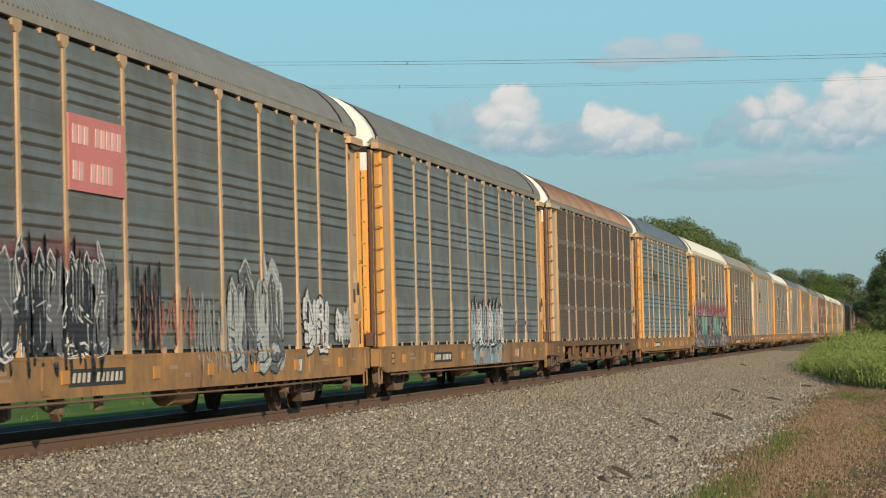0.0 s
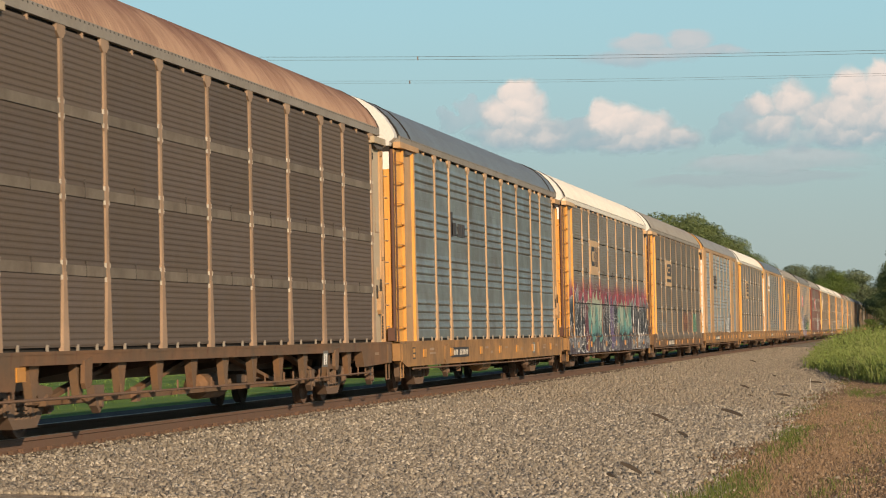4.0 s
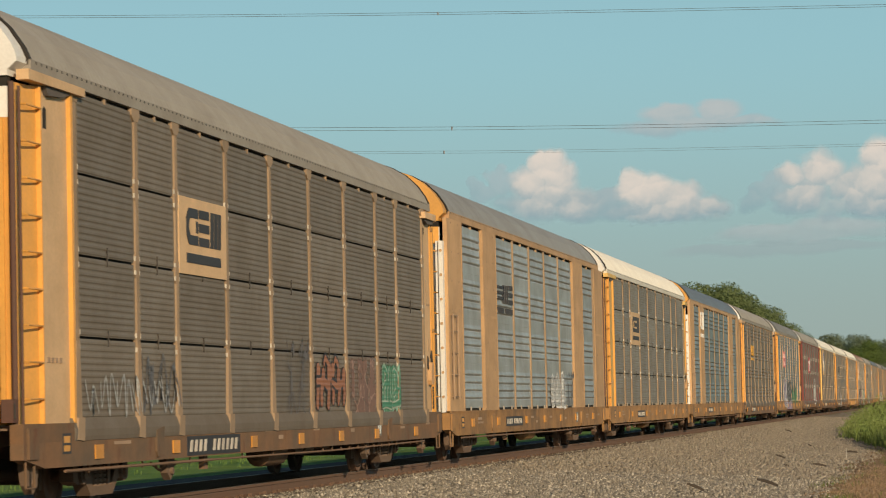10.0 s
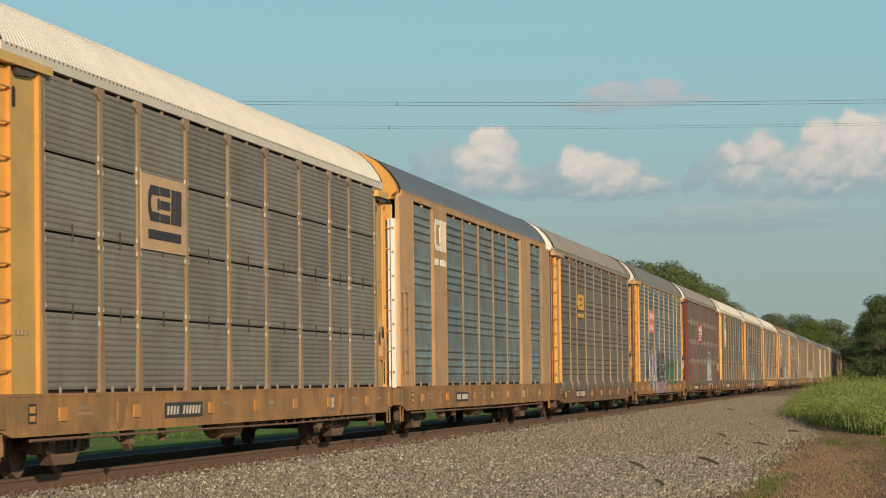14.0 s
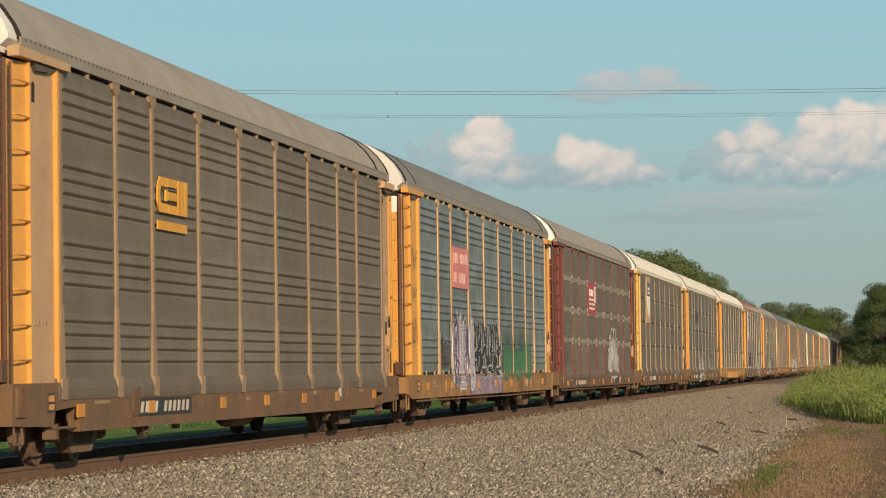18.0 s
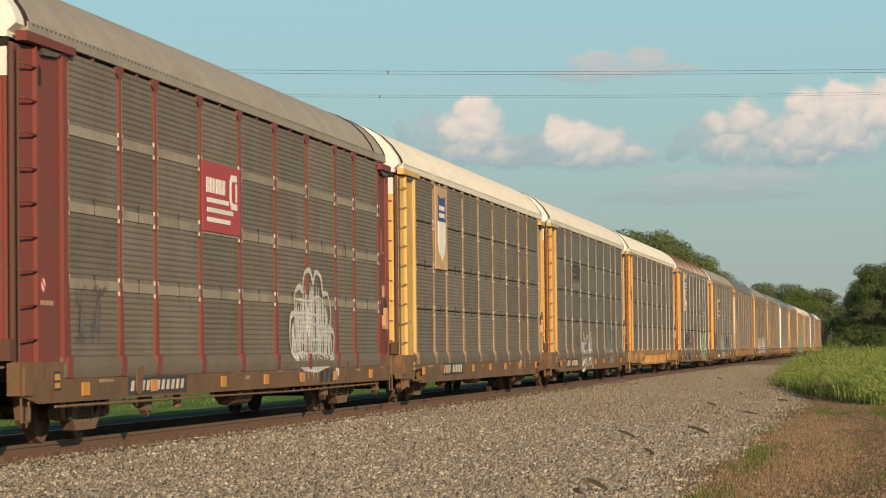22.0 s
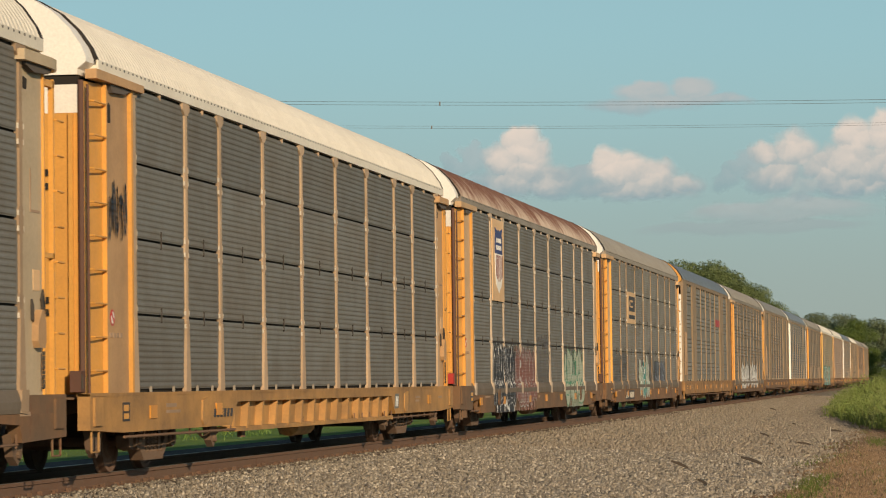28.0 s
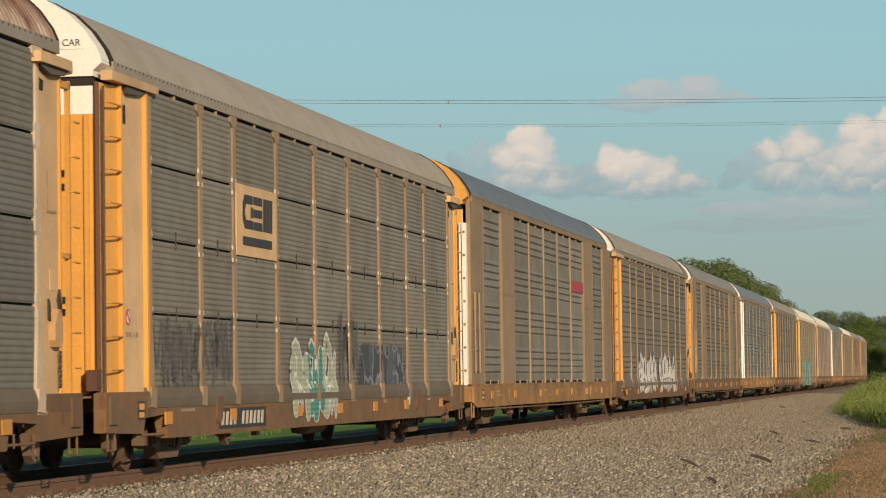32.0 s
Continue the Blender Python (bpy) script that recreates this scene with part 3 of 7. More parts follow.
def truck(parent, y):
    """A two-axle truck: side frames with springs and journal boxes, bolster, brake beam, turning wheelsets."""
    t = piece("truck", cached("truck", bolster_shape), truck_mat, parent, (0, y, LOW), "rust-brown cast two-axle truck")
    for x in (1.09, -1.09):
        piece("side_frame", cached("side_frame", side_frame), truck_mat, t, (x, 0, 0))
        for a in AXLES:
            piece("journal_box", cached("journal_box", lambda: Shape().rod((-0.08, 0, 0), (0.13, 0, 0), 0.14, 12, 0.12).rod((0.13, 0, 0), (0.16, 0, 0), 0.07, 8)), truck_mat, t, (x, a, 0.42))
        if x > 0:
            for d in (-0.2, 0.0, 0.2):
                piece("spring", cached("spring", lambda: spring_shape()), truck_mat, t, (x, d, 0.26))
    wheels = [piece("wheelset", cached("wheelset", wheelset), wheel_mat, t, (0, a, 0.42), "turning steel wheelset with rusty faces") for a in AXLES]
    for a, d in ((AXLES[0], -0.5), (AXLES[1], 0.5)):
        for x in (0.70, -0.82):
            piece("brake_shoe", cached("brake_shoe", lambda: Shape().prism([(-0.05, -0.16), (0.05, -0.18), (0.07, 0.0), (0.05, 0.18), (-0.05, 0.16)], "x", 0, 0.12)), truck_mat, t, (x, a + d, 0.42))
    return wheels


def spring_shape():
    s = Shape()
    for i in range(5):
        s.rod((0, 0, i * 0.055), (0, 0, i * 0.055 + 0.035), 0.085, 10)
    return s.rod((0, 0, 0), (0, 0, 0.28), 0.05, 8)


def strip(parent, name, y0, y1, z0, z1, material, label="", out=0.0, gaps=()):
    """Paint that follows the side, one sheet over the panels, the posts and the sill, with its own middle as origin."""
    cy, cz = (y0 + y1) / 2, (z0 + z1) / 2
    line = [(y0, any(abs(y0 - p) < 0.08 for p in POSTS))]
    for p in POSTS:
        if y0 < p - 0.08 < y1:
            line += [(p - 0.08, False), (p - 0.079, True)]
        if y0 < p + 0.08 < y1:
            line += [(p + 0.079, True), (p + 0.08, False)]
    line.append((y1, line[-1][1]))
    zs = [z0] + [FLOOR + d for d in (-0.012, 0.012) if z0 < FLOOR + d < z1] + [g for g in gaps if z0 < g < z1] + [z1]
    v = [((1.5385 if z < FLOOR else 1.518 if on else 1.5025) + out, y - cy, z - cz) for y, on in line for z in zs]
    k = len(zs)
    f = [(i * k + j, (i + 1) * k + j, (i + 1) * k + j + 1, i * k + j + 1) for i in range(len(line) - 1) for j in range(k - 1) if not (zs[j] in gaps and gaps.index(zs[j]) % 2 == 0)]
    return part(name, Shape().add(v, f), material, parent, (0, cy, cz), label)


def flat(parent, name, outline, material, out=1.545, at=(0.0, 0.0), label="", thick=0.004):
    """A flat painted shape on the side, outline in (y, z)."""
    return part(name, Shape().prism(outline, "x", out - 0.02, out + thick), material, parent, (0, at[0], at[1]), label)


def rect(w, h):
    return [(0, 0), (w, 0), (w, h), (0, h)]


def bars(parent, y0, y1, z0, z1, n, material, name="lettering_bar", out=1.549, slant=0.15, gap=0.32):
    """Upright bars in place of a row of characters."""
    w = (y1 - y0) / n
    for i in range(n):
        if n > 6 and i == n // 2 - 1:
            continue
        flat(parent, name, [(0, 0), (w * (1 - gap), 0), (w * (1 - gap) + slant * w, z1 - z0), (slant * w, z1 - z0)], material, out, (y0 + i * w, z0))


SILLS = {
    "plain": [(0.5, 1.0), (0.5, 0.62), (1.3, SILL), (26.9, SILL), (27.7, 0.62), (27.7, 1.0)],
    "step": [(0.5, 1.0), (0.5, 0.50), (2.2, 0.46), (2.3, 0.66), (3.3, 0.70), (3.4, 0.38), (24.8, 0.38), (24.9, 0.70), (25.9, 0.66), (26.0, 0.46), (27.7, 0.50), (27.7, 1.0)],
    "skirt": [(0.5, 1.0), (0.5, 0.60), (1.3, SILL), (26.9, SILL), (27.7, 0.60), (27.7, 1.0)],
    "truss": [(0.5, 1.0), (0.5, 0.60), (3.2, 0.55), (3.4, 0.84), (24.6, 0.84), (24.8, 0.55), (27.7, 0.60), (27.7, 1.0)],
    "bay": [(0.5, 1.0), (0.5, 0.55), (2.0, 0.50), (7.8, 0.50), (8.2, 0.84), (20.6, 0.84), (21.0, 0.50), (26.2, 0.50), (27.7, 0.55), (27.7, 1.0)],
}


def sill_shape(kind, side):
    xs = sorted((side * 1.37, side * 1.53))
    s = Shape()
    o = SILLS[kind]
    top = 0.785 if kind in ("step", "skirt") else 1.0
    # the web is cut into upright strips, so that each face stays convex
    cuts = sorted({p[0] for p in o})
    def low(y):
        pts = sorted(p for p in o if p[1] < 0.99)
        return float(np.interp(y, [p[0] for p in pts], [p[1] for p in pts]))
    for a, b in zip(cuts, cuts[1:]):
        s.prism([(a, low(a + 1e-4)), (b, low(b - 1e-4)), (b, top), (a, top)], "x", *xs)
    if top > 0.9:
        s.box(min(side * 1.36, side * 1.537), max(side * 1.36, side * 1.537), 0.5, 27.7, 0.965, 1.004)
    return s


def far_side(style):
    """The side that faces away: sheets and posts of the same kind in one wall."""
    s = Shape()
    steps = rib_steps(1.03, 4.86) if style in ("rib", "wide") else [(z, o) for r in range(4) for z, o in fine_steps(1.03 + r * 0.97, 1.03 + r * 0.97 + 0.93, 6)]
    for a, b in zip(POSTS, POSTS[1:]):
        t = sheet(b - a - 0.1, 1.03, 4.86, steps)
        s.add([(-x, y + a + 0.05, z) for x, y, z in t.v], t.f)
    for p in POSTS:
        s.box(-1.52, -1.40, p - 0.06, p + 0.06, FLOOR, EAVE)
    for a, b in ((0.62, POSTS[0] - 0.1), (POSTS[-1] + 0.1, 27.7)):
        s.box(-1.47, -1.41, a, b, 1.0, 4.9)
    return s.box(-1.53, -1.40, 0.6, 27.6, 4.86, 5.0)


def underframe_shape():
    s = Shape().box(-0.32, 0.32, 0.75, 27.45, 0.58, 0.95).box(-1.38, 1.38, 0.6, 27.6, 0.93, 0.99)
    for y in np.arange(1.4, 27.4, 3.1):
        s.prism([(-1.36, 0.93), (1.36, 0.93), (1.30, 0.80), (0.3, 0.62), (-0.3, 0.62), (-1.30, 0.80)], "y", y - 0.06, y + 0.06)
    return s


def ladder_rungs(car, mat, y0, y1, x, zs, stub=0.05):
    for z in zs:
        piece("rung", cached(f"rung:{y1 - y0:.2f}:{stub}", lambda: Shape().rod((stub, 0, 0), (stub, y1 - y0, 0), 0.013, 6).rod((0, 0, 0), (stub, 0, 0), 0.013, 6).rod((0, y1 - y0, 0), (stub, y1 - y0, 0), 0.013, 6)), mat, car, (x, y0, z))


def worn_bolts():
    s = Shape()
    for z in (2.0, 2.985, 3.97):
        for dy in (-0.092, 0.092):
            for dz in (-0.10, 0.08):
                s.box(1.485, 1.5085, dy - 0.010, dy + 0.010, z + dz - 0.03, z + dz + 0.03)
    return s


def sheet_hooks(cols):
    s = Shape()
    for a, b in cols:
        for q in (0.28, 0.72):
            y = a + (b - a) * q
            s.box(1.48, 1.512, y - 0.014, y + 0.014, 1.0, 1.085)
    return s


def eave_bolts():
    s = Shape()
    for y in np.arange(1.2, 26.8, 0.2):
        s.box(1.505, 1.519, y - 0.02, y + 0.02, 5.095, 5.125)
    return s


WHEELS = [[], []]


def autorack(label, style, skin, frame_paint, roof_paint, end_paint, cap_paint, sill_paint, sill="plain", corner_paint=None, joined=False, band=None, wall_paint=None):
    """A covered double or triple deck car carrier, y from the coupling nearer the camera."""
    car = tagged(new("autorack_car"), label, "railway car", "car carriers of the freight train")
    corner = corner_paint or frame_paint
    wall = wall_paint or end_paint
    wide = style == "wide"
    flare = sill in ("step", "skirt")
    # solid core in place of the hollow inside, its darkness put in as colour
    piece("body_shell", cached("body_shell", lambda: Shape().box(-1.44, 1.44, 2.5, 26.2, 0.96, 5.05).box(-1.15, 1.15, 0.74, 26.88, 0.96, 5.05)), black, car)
    low_ribs = roof_paint in (roof_tan, roof_blue, roof_pale)
    piece("roof", cached(f"roof:{low_ribs}", lambda: roof_shape(0.004 if low_ribs else 0.012)), roof_paint, car)
    eave = piece("eave_rail", cached("eave_rail", lambda: Shape().box(1.40, 1.516, 1.0, 26.92, 4.985, 5.135)), frame_paint if wide else (roof_white if roof_paint is roof_white else fascia), car)
    piece("eave_rail", cached("eave_rail_far", lambda: Shape().box(-1.516, -1.43, 1.0, 26.92, 4.985, 5.135)), frame_paint, car)
    piece("far_side_wall", cached("far_side_wall:" + style, lambda: far_side(style)), skin, car)
    # sheets
    cols = WIDE_COLS if wide else list(zip(POSTS, POSTS[1:]))
    rows = 4 if style in ("fine", "band") else 1
    if joined:
        def all_sheets():
            s = Shape()
            for a, b in cols:
                for r in range(rows):
                    z0, z1 = (1.03, 4.93) if rows == 1 else (1.03 + r * 0.985, 1.03 + r * 0.985 + 0.95)
                    t = sheet(b - a - 0.12, z0, z1, rib_steps(z0, z1) if rows == 1 else fine_steps(z0, z1, 6))
                    s.add([(x, y + a + 0.06, z) for x, y, z in t.v], t.f)
            return s
        piece("side_sheeting", cached("side_sheeting:" + style, all_sheets), skin, car)["kind"] = "stuff"
    else:
        for a, b in cols:
            w = round(b - a - 0.12, 2)
            for r in range(rows):
                if rows == 1:
                    z0 = 1.055
                    me = cached(f"side_sheet:rib{w}", lambda: sheet(w, 0, 3.875, rib_steps(0, 3.875)))
                else:
                    z0 = 1.05 + r * 0.98
                    me = cached(f"side_sheet:fine{w}", lambda: sheet(w, 0, 0.95, fine_steps(0, 0.95)))
                piece("side_sheet", me, skin, car, (0, a + 0.06, z0))
            if band:
                for z in (1.99, 2.97, 3.95):
                    piece("side_band", cached(f"side_band:{w}", lambda: Shape().box(FACE - 0.01, FACE + 0.020, 0, w, -0.01, 0.12)), band, car, (0, a + 0.06, z - 0.05))
    if rows == 4 and not joined:
        for a, b in cols:
            piece("seam_rod", cached("seam_rod", lambda: Shape().rod((FACE + 0.016, 0, 2.90), (FACE + 0.016, 0, 3.14), 0.012, 5)), rubber, car, (0, (a + b) / 2, 0))
            piece("seam_rod", cached("seam_rod:low", lambda: Shape().rod((FACE + 0.016, 0, 1.92), (FACE + 0.016, 0, 2.12), 0.012, 5)), rubber, car, (0, (a + b) / 2, 0))
    if not joined and not flare:
        piece("hook_row", cached("hook_row", lambda: sheet_hooks(cols)), fascia, car, label="small pale hooks at the foot of the sheets")["kind"] = "stuff"
    piece("bolt_row", cached("bolt_row", eave_bolts), rubber, car, label="row of dark bolt heads along the eave")["kind"] = "stuff"
    # vent slots under the eave show the near-black core between small hangers
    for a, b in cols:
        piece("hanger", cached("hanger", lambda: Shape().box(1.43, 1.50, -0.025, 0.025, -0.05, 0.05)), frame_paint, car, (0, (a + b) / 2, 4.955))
    # posts and plates
    if wide:
        for y0, y1 in WIDE_PLATES:
            p = piece("side_plate", cached(f"side_plate:{y1 - y0:.2f}", lambda: Shape().box(1.44, 1.525, 0, y1 - y0, 1.0, 4.985)), frame_paint, car, (0, y0, 0))
            for d in (0.04, y1 - y0 - 0.10):
                piece("plate_rib", cached("plate_rib", lambda: Shape().box(1.52, 1.531, 0, 0.06, 1.05, 4.9)), frame_paint, p, (0, d, 0))
            piece("plate_seam", cached(f"plate_seam:{y1 - y0:.2f}", lambda: Shape().box(1.52, 1.5305, 0.10, y1 - y0 - 0.10, 3.05, 3.11)), frame_paint, p)
            for d in (0.5, y1 - y0 - 0.5):
                for z in np.arange(1.3, 4.9, 0.6):
                    piece("rivet", cached("rivet", lambda: Shape().rod((1.524, 0, 0), (1.532, 0, 0), 0.022, 6)), brown_post, p, (0, d, z))
        for y in (10.0, 12.7, 15.4, 18.1, 2.58, 25.62):
            piece("post", cached("post:slim", lambda: Shape().box(FACE - 0.02, 1.51, -0.045, 0.045, 1.0, 4.985)), dust_post, car, (0, y, 0))
    else:
        clips = () if style == "rib" else (2.0, 2.985, 3.97)
        flare = sill in ("step", "skirt")
        for y in POSTS:
            post = piece("post", cached(f"post:{len(clips)}", lambda: post_shaft(clips)), frame_paint, car, (0, y, 0))
            piece("post_cap", cached("post_cap", post_cap), frame_paint, post)
            if clips and not joined:
                piece("clip_wear", cached("clip_wear", worn_bolts), chipped, post, label="pale worn bolt heads")["kind"] = "stuff"
            if flare:
                piece("post_boot", cached("post_boot", lambda: Shape().prism([(-0.18, 0.80), (0.10, 0.78), (0.13, 1.06), (-0.13, 1.06)], "x", 1.49, 1.549)), frame_paint, post)
            piece("post_foot", cached(f"post_foot:{flare}", lambda: post_foot(flare)), frame_paint, post)
    # ends
    for y, out in ((1.0, -1), (26.92, 1)):
        c = piece("end_cap", cached(f"end_cap:{out}", lambda: end_cap_shape(y, out)), cap_paint, car)
        piece("roof_trim", cached(f"roof_trim:{out}", lambda: roof_trim(y, out)), black, car, label="dark rubber edge of the roof end")
        wy = 0.74 if out < 0 else 26.88
        end = piece("end_wall", cached(f"end_wall:{out}", lambda: Shape().box(-1.36, 1.36, min(wy, wy + 0.10 * out), max(wy, wy + 0.10 * out), 0.96, 4.80)), wall, car)
        for ex in (1.24, 0.42, -0.03, -1.30):
            piece("end_rib", cached(f"end_rib:{out}", lambda: Shape().box(0, 0.06, min(wy, wy + 0.14 * out), max(wy, wy + 0.14 * out), 1.0, 4.44)), wall, end, (ex, 0, 0))
        piece("end_white_band", cached(f"end_white_band:{out}", lambda: Shape().box(-1.355, 1.355, min(wy, wy + 0.106 * out), max(wy, wy + 0.106 * out), 4.45, 4.80)), cap_paint, car)
        if out < 0:
            piece("end_seal", cached("end_seal", lambda: Shape().box(-1.34, 1.34, 0.66, 0.78, 4.80, 4.92)), black, car, label="black rubber seal under the end cap")
        for z in (2.0, 2.15, 3.55, 3.72):
            piece("end_latch", cached(f"end_latch:{out}", lambda: Shape().box(0.86, 1.06, min(wy, wy + 0.13 * out), max(wy, wy + 0.13 * out), -0.04, 0.04)), black, car, (0, 0, z))
    if wide:
        piece("door_edge", cached("door_edge", lambda: Shape().box(1.37, 1.46, 0.45, 0.62, 0.98, 4.5).box(1.30, 1.37, 0.50, 0.58, 0.98, 4.5)), wall, car)
        for z in np.arange(1.3, 4.4, 0.5):
            piece("door_bolt", cached("door_bolt", lambda: Shape().rod((1.415, 0.44, 0), (1.415, 0.455, 0), 0.03, 8)), frame_paint, car, (0, 0, z))
        st = piece("hand_rail", cached("hand_rail:wide", lambda: Shape().rod((1.57, 0.9, 1.25), (1.57, 0.9, 3.0), 0.018, 6).rod((1.57, 1.5, 1.25), (1.57, 1.5, 3.0), 0.018, 6)), brown_post, car)
        ladder_rungs(car, brown_post, 0.9, 1.5, 1.52, (1.3, 1.75, 2.2, 2.65, 2.98))
    else:
        piece("corner_panel", cached("corner_panel", lambda: Shape().box(1.38, 1.47, 1.34, 2.56, 1.0, 4.98).box(1.47, 1.485, 1.40, 1.44, 1.02, 4.9)), corner, car)
        piece("corner_flange", cached("corner_flange", lambda: Shape().box(1.44, 1.525, 2.48, 2.56, 1.0, 4.98)), end_paint, car)
        piece("ladder_plate", cached("ladder_plate", lambda: Shape().prism([(1.36, 0.72), (1.40, 0.68), (1.475, 1.30), (1.435, 1.34)], "z", 1.0, 4.85)), end_paint, car)
        piece("corner_tube", cached("corner_tube", lambda: Shape().rod((1.40, 0.62, 0.95), (1.40, 0.62, 4.85), 0.035, 10).rod((1.47, 0.68, 0.95), (1.47, 0.68, 4.8), 0.018, 8)), corner_rust if cap_paint is white else end_paint, car, label="dark red-brown upright corner tube and stringer")
        piece("stringer", cached("stringer", lambda: Shape().box(1.44, 1.53, 1.29, 1.32, 1.0, 4.85)), end_paint, car)
        ladder_rungs(car, end_paint, 0.72, 1.27, 1.46, np.arange(1.28, 4.7, 0.335 + 0.08), 0.07)
        bracket = piece("top_bracket", cached("top_bracket", lambda: Shape().prism([(0.75, 4.88), (2.95, 4.89), (2.95, 4.99), (0.75, 5.0)], "x", 1.42, 1.57)), corner, car)
        piece("bracket_pad", cached("bracket_pad", lambda: Shape().prism([(1.5, 4.88), (2.5, 4.88), (2.2, 4.81), (1.6, 4.78)], "x", 1.46, 1.53)), pad_wedge_grey, bracket, label="dark grey wedge under the bracket")
        piece("panel_slot", cached("panel_slot", lambda: Shape().prism([(1.55, 4.40), (1.68, 4.40), (1.68, 4.62), (1.62, 4.66), (1.55, 4.62)], "x", 1.45, 1.474)), black, car)
    piece("end_panel", cached("end_panel", lambda: Shape().box(1.38, 1.47, 26.2, 26.96, 1.0, 4.98)), corner, car)
    piece("end_stringer", cached("end_stringer", lambda: Shape().box(1.42, 1.50, 26.96, 27.0, 1.0, 4.9).box(1.40, 1.46, 27.46, 27.52, 0.98, 4.72).box(1.40, 1.46, 27.0, 27.5, 4.62, 4.70).box(1.40, 1.46, 27.0, 27.5, 2.6, 2.66)), end_paint, car)
    ladder_rungs(car, end_paint, 27.49, 27.78, 1.43, np.arange(1.3, 4.6, 0.42), 0.06)
    if not wide:
        arm = piece("top_arm", cached("top_arm", lambda: Shape().prism([(1.46, 25.95), (1.595, 25.95), (1.595, 27.0), (1.575, 27.25), (1.50, 27.45), (1.36, 27.60), (1.20, 27.66), (1.20, 27.58), (1.33, 27.52), (1.43, 27.38), (1.47, 27.2), (1.475, 27.0)], "z", 4.80, 4.925)), corner, car)
        piece("arm_pad", cached("arm_pad", lambda: Shape().prism([(26.15, 4.80), (27.15, 4.80), (27.0, 4.73), (26.45, 4.70), (26.15, 4.76)], "x", 1.47, 1.55)), pad_wedge_grey, arm, label="dark grey pad under the arm")
        piece("pad_slot", cached("pad_slot", lambda: Shape().prism([(26.25, 4.50), (26.38, 4.50), (26.40, 4.62), (26.25, 4.64)], "x", 1.45, 1.478)), black, car)
    # sill and what hangs on it
    piece("side_sill", cached(f"side_sill:{sill}1", lambda: sill_shape(sill, 1)), sill_paint, car)
    piece("side_sill", cached(f"side_sill:{sill}-1", lambda: sill_shape(sill, -1)), sill_paint, car)
    if sill in ("step", "skirt"):
        piece("end_sill", cached("end_sill", lambda: Shape().box(1.37, 1.53, 0.5, 2.45, 0.785, 1.0)), sill_paint, car)
        piece("end_sill", cached("end_sill:far", lambda: Shape().box(1.37, 1.53, 26.2, 27.7, 0.785, 1.0)), sill_paint, car)
        piece("side_skirt", cached("side_skirt", lambda: Shape().prism([(1.44, 1.055), (1.492, 1.055), (1.52, 0.99), (1.546, 0.92), (1.546, 0.84), (1.538, 0.79), (1.50, 0.775), (1.44, 0.775)], "y", 2.45, 26.2)), skirt_dust_shade, car, label="dusty rounded skirt rail below the sheets")
    piece("underframe", cached("underframe", underframe_shape), truck_mat, car)
    if sill == "bay":
        for y in np.arange(8.6, 20.6, 0.95):
            piece("gusset", cached("gusset", lambda: Shape().prism([(0, 0.95), (0.5, 0.95), (0.32, 0.44), (-0.1, 0.44)], "x", 1.18, 1.40).prism([(0.42, 0.95), (0.52, 0.95), (0.36, 0.44), (0.26, 0.44)], "x", 1.38, 1.51)), sill_paint, car, (0, y, 0))
        piece("lower_chord", cached("lower_chord", lambda: Shape().box(1.18, 1.50, 8.2, 20.9, 0.40, 0.47)), sill_paint, car)
    if sill == "truss":
        for y in np.arange(4.2, 24.5, 1.95):
            piece("gusset", cached("gusset:truss", lambda: Shape().prism([(-0.22, 0.86), (0.22, 0.86), (0.06, 0.42), (-0.06, 0.42)], "x", 1.36, 1.46)), sill_paint, car, (0, y, 0))
        for y, d in ((5.0, 1), (9.0, 1), (15.2, -1), (19.2, -1)):
            piece("brace", cached(f"brace:truss{d}", lambda: Shape().prism([(0, 0.84), (0.4, 0.84), (3.9, 0.36), (3.5, 0.36)] if d < 0 else [(3.5, 0.84), (3.9, 0.84), (0.4, 0.36), (0, 0.36)], "x", 1.10, 1.22)), sill_paint, car, (0, y, 0))
        piece("lower_chord", cached("lower_chord:truss", lambda: Shape().box(1.06, 1.30, 5.2, 22.8, 0.34, 0.42)), sill_paint, car)
    for y in (3.25, 6.85, 11.3, 14.5, 17.6, 20.7, 24.6):
        if not (sill == "bay" and 8 < y < 21 or sill == "truss" and 3.3 < y < 24.7):
            piece("reflector", cached("reflector", lambda: Shape().box(1.525, 1.548, 0, 0.34, 0, 0.17)), orange_tab, car, (0, y, 0.56 if flare else 0.66))
    for y in (6.0, 21.9):
        piece("jack_pad", cached("jack_pad", lambda: Shape().prism([(0.03, 0.88), (0.38, 0.92), (0.33, 0.60), (0.25, 0.54), (0.06, 0.53), (0, 0.6)], "x", 1.50, 1.555)), sill_paint, car, (0, y, 0))
    for y in (0.62, 27.2):
        piece("grab_step", cached("grab_step", lambda: Shape().box(1.44, 1.56, 0, 0.36, 0.60, 0.95).rod((1.5, 0.02, 0.6), (1.5, 0.02, 0.28), 0.016, 6).rod((1.5, 0.34, 0.6), (1.5, 0.34, 0.28), 0.016, 6).rod((1.5, 0.02, 0.28), (1.5, 0.34, 0.28), 0.012, 6)), sill_paint, car, (0, y, 0))
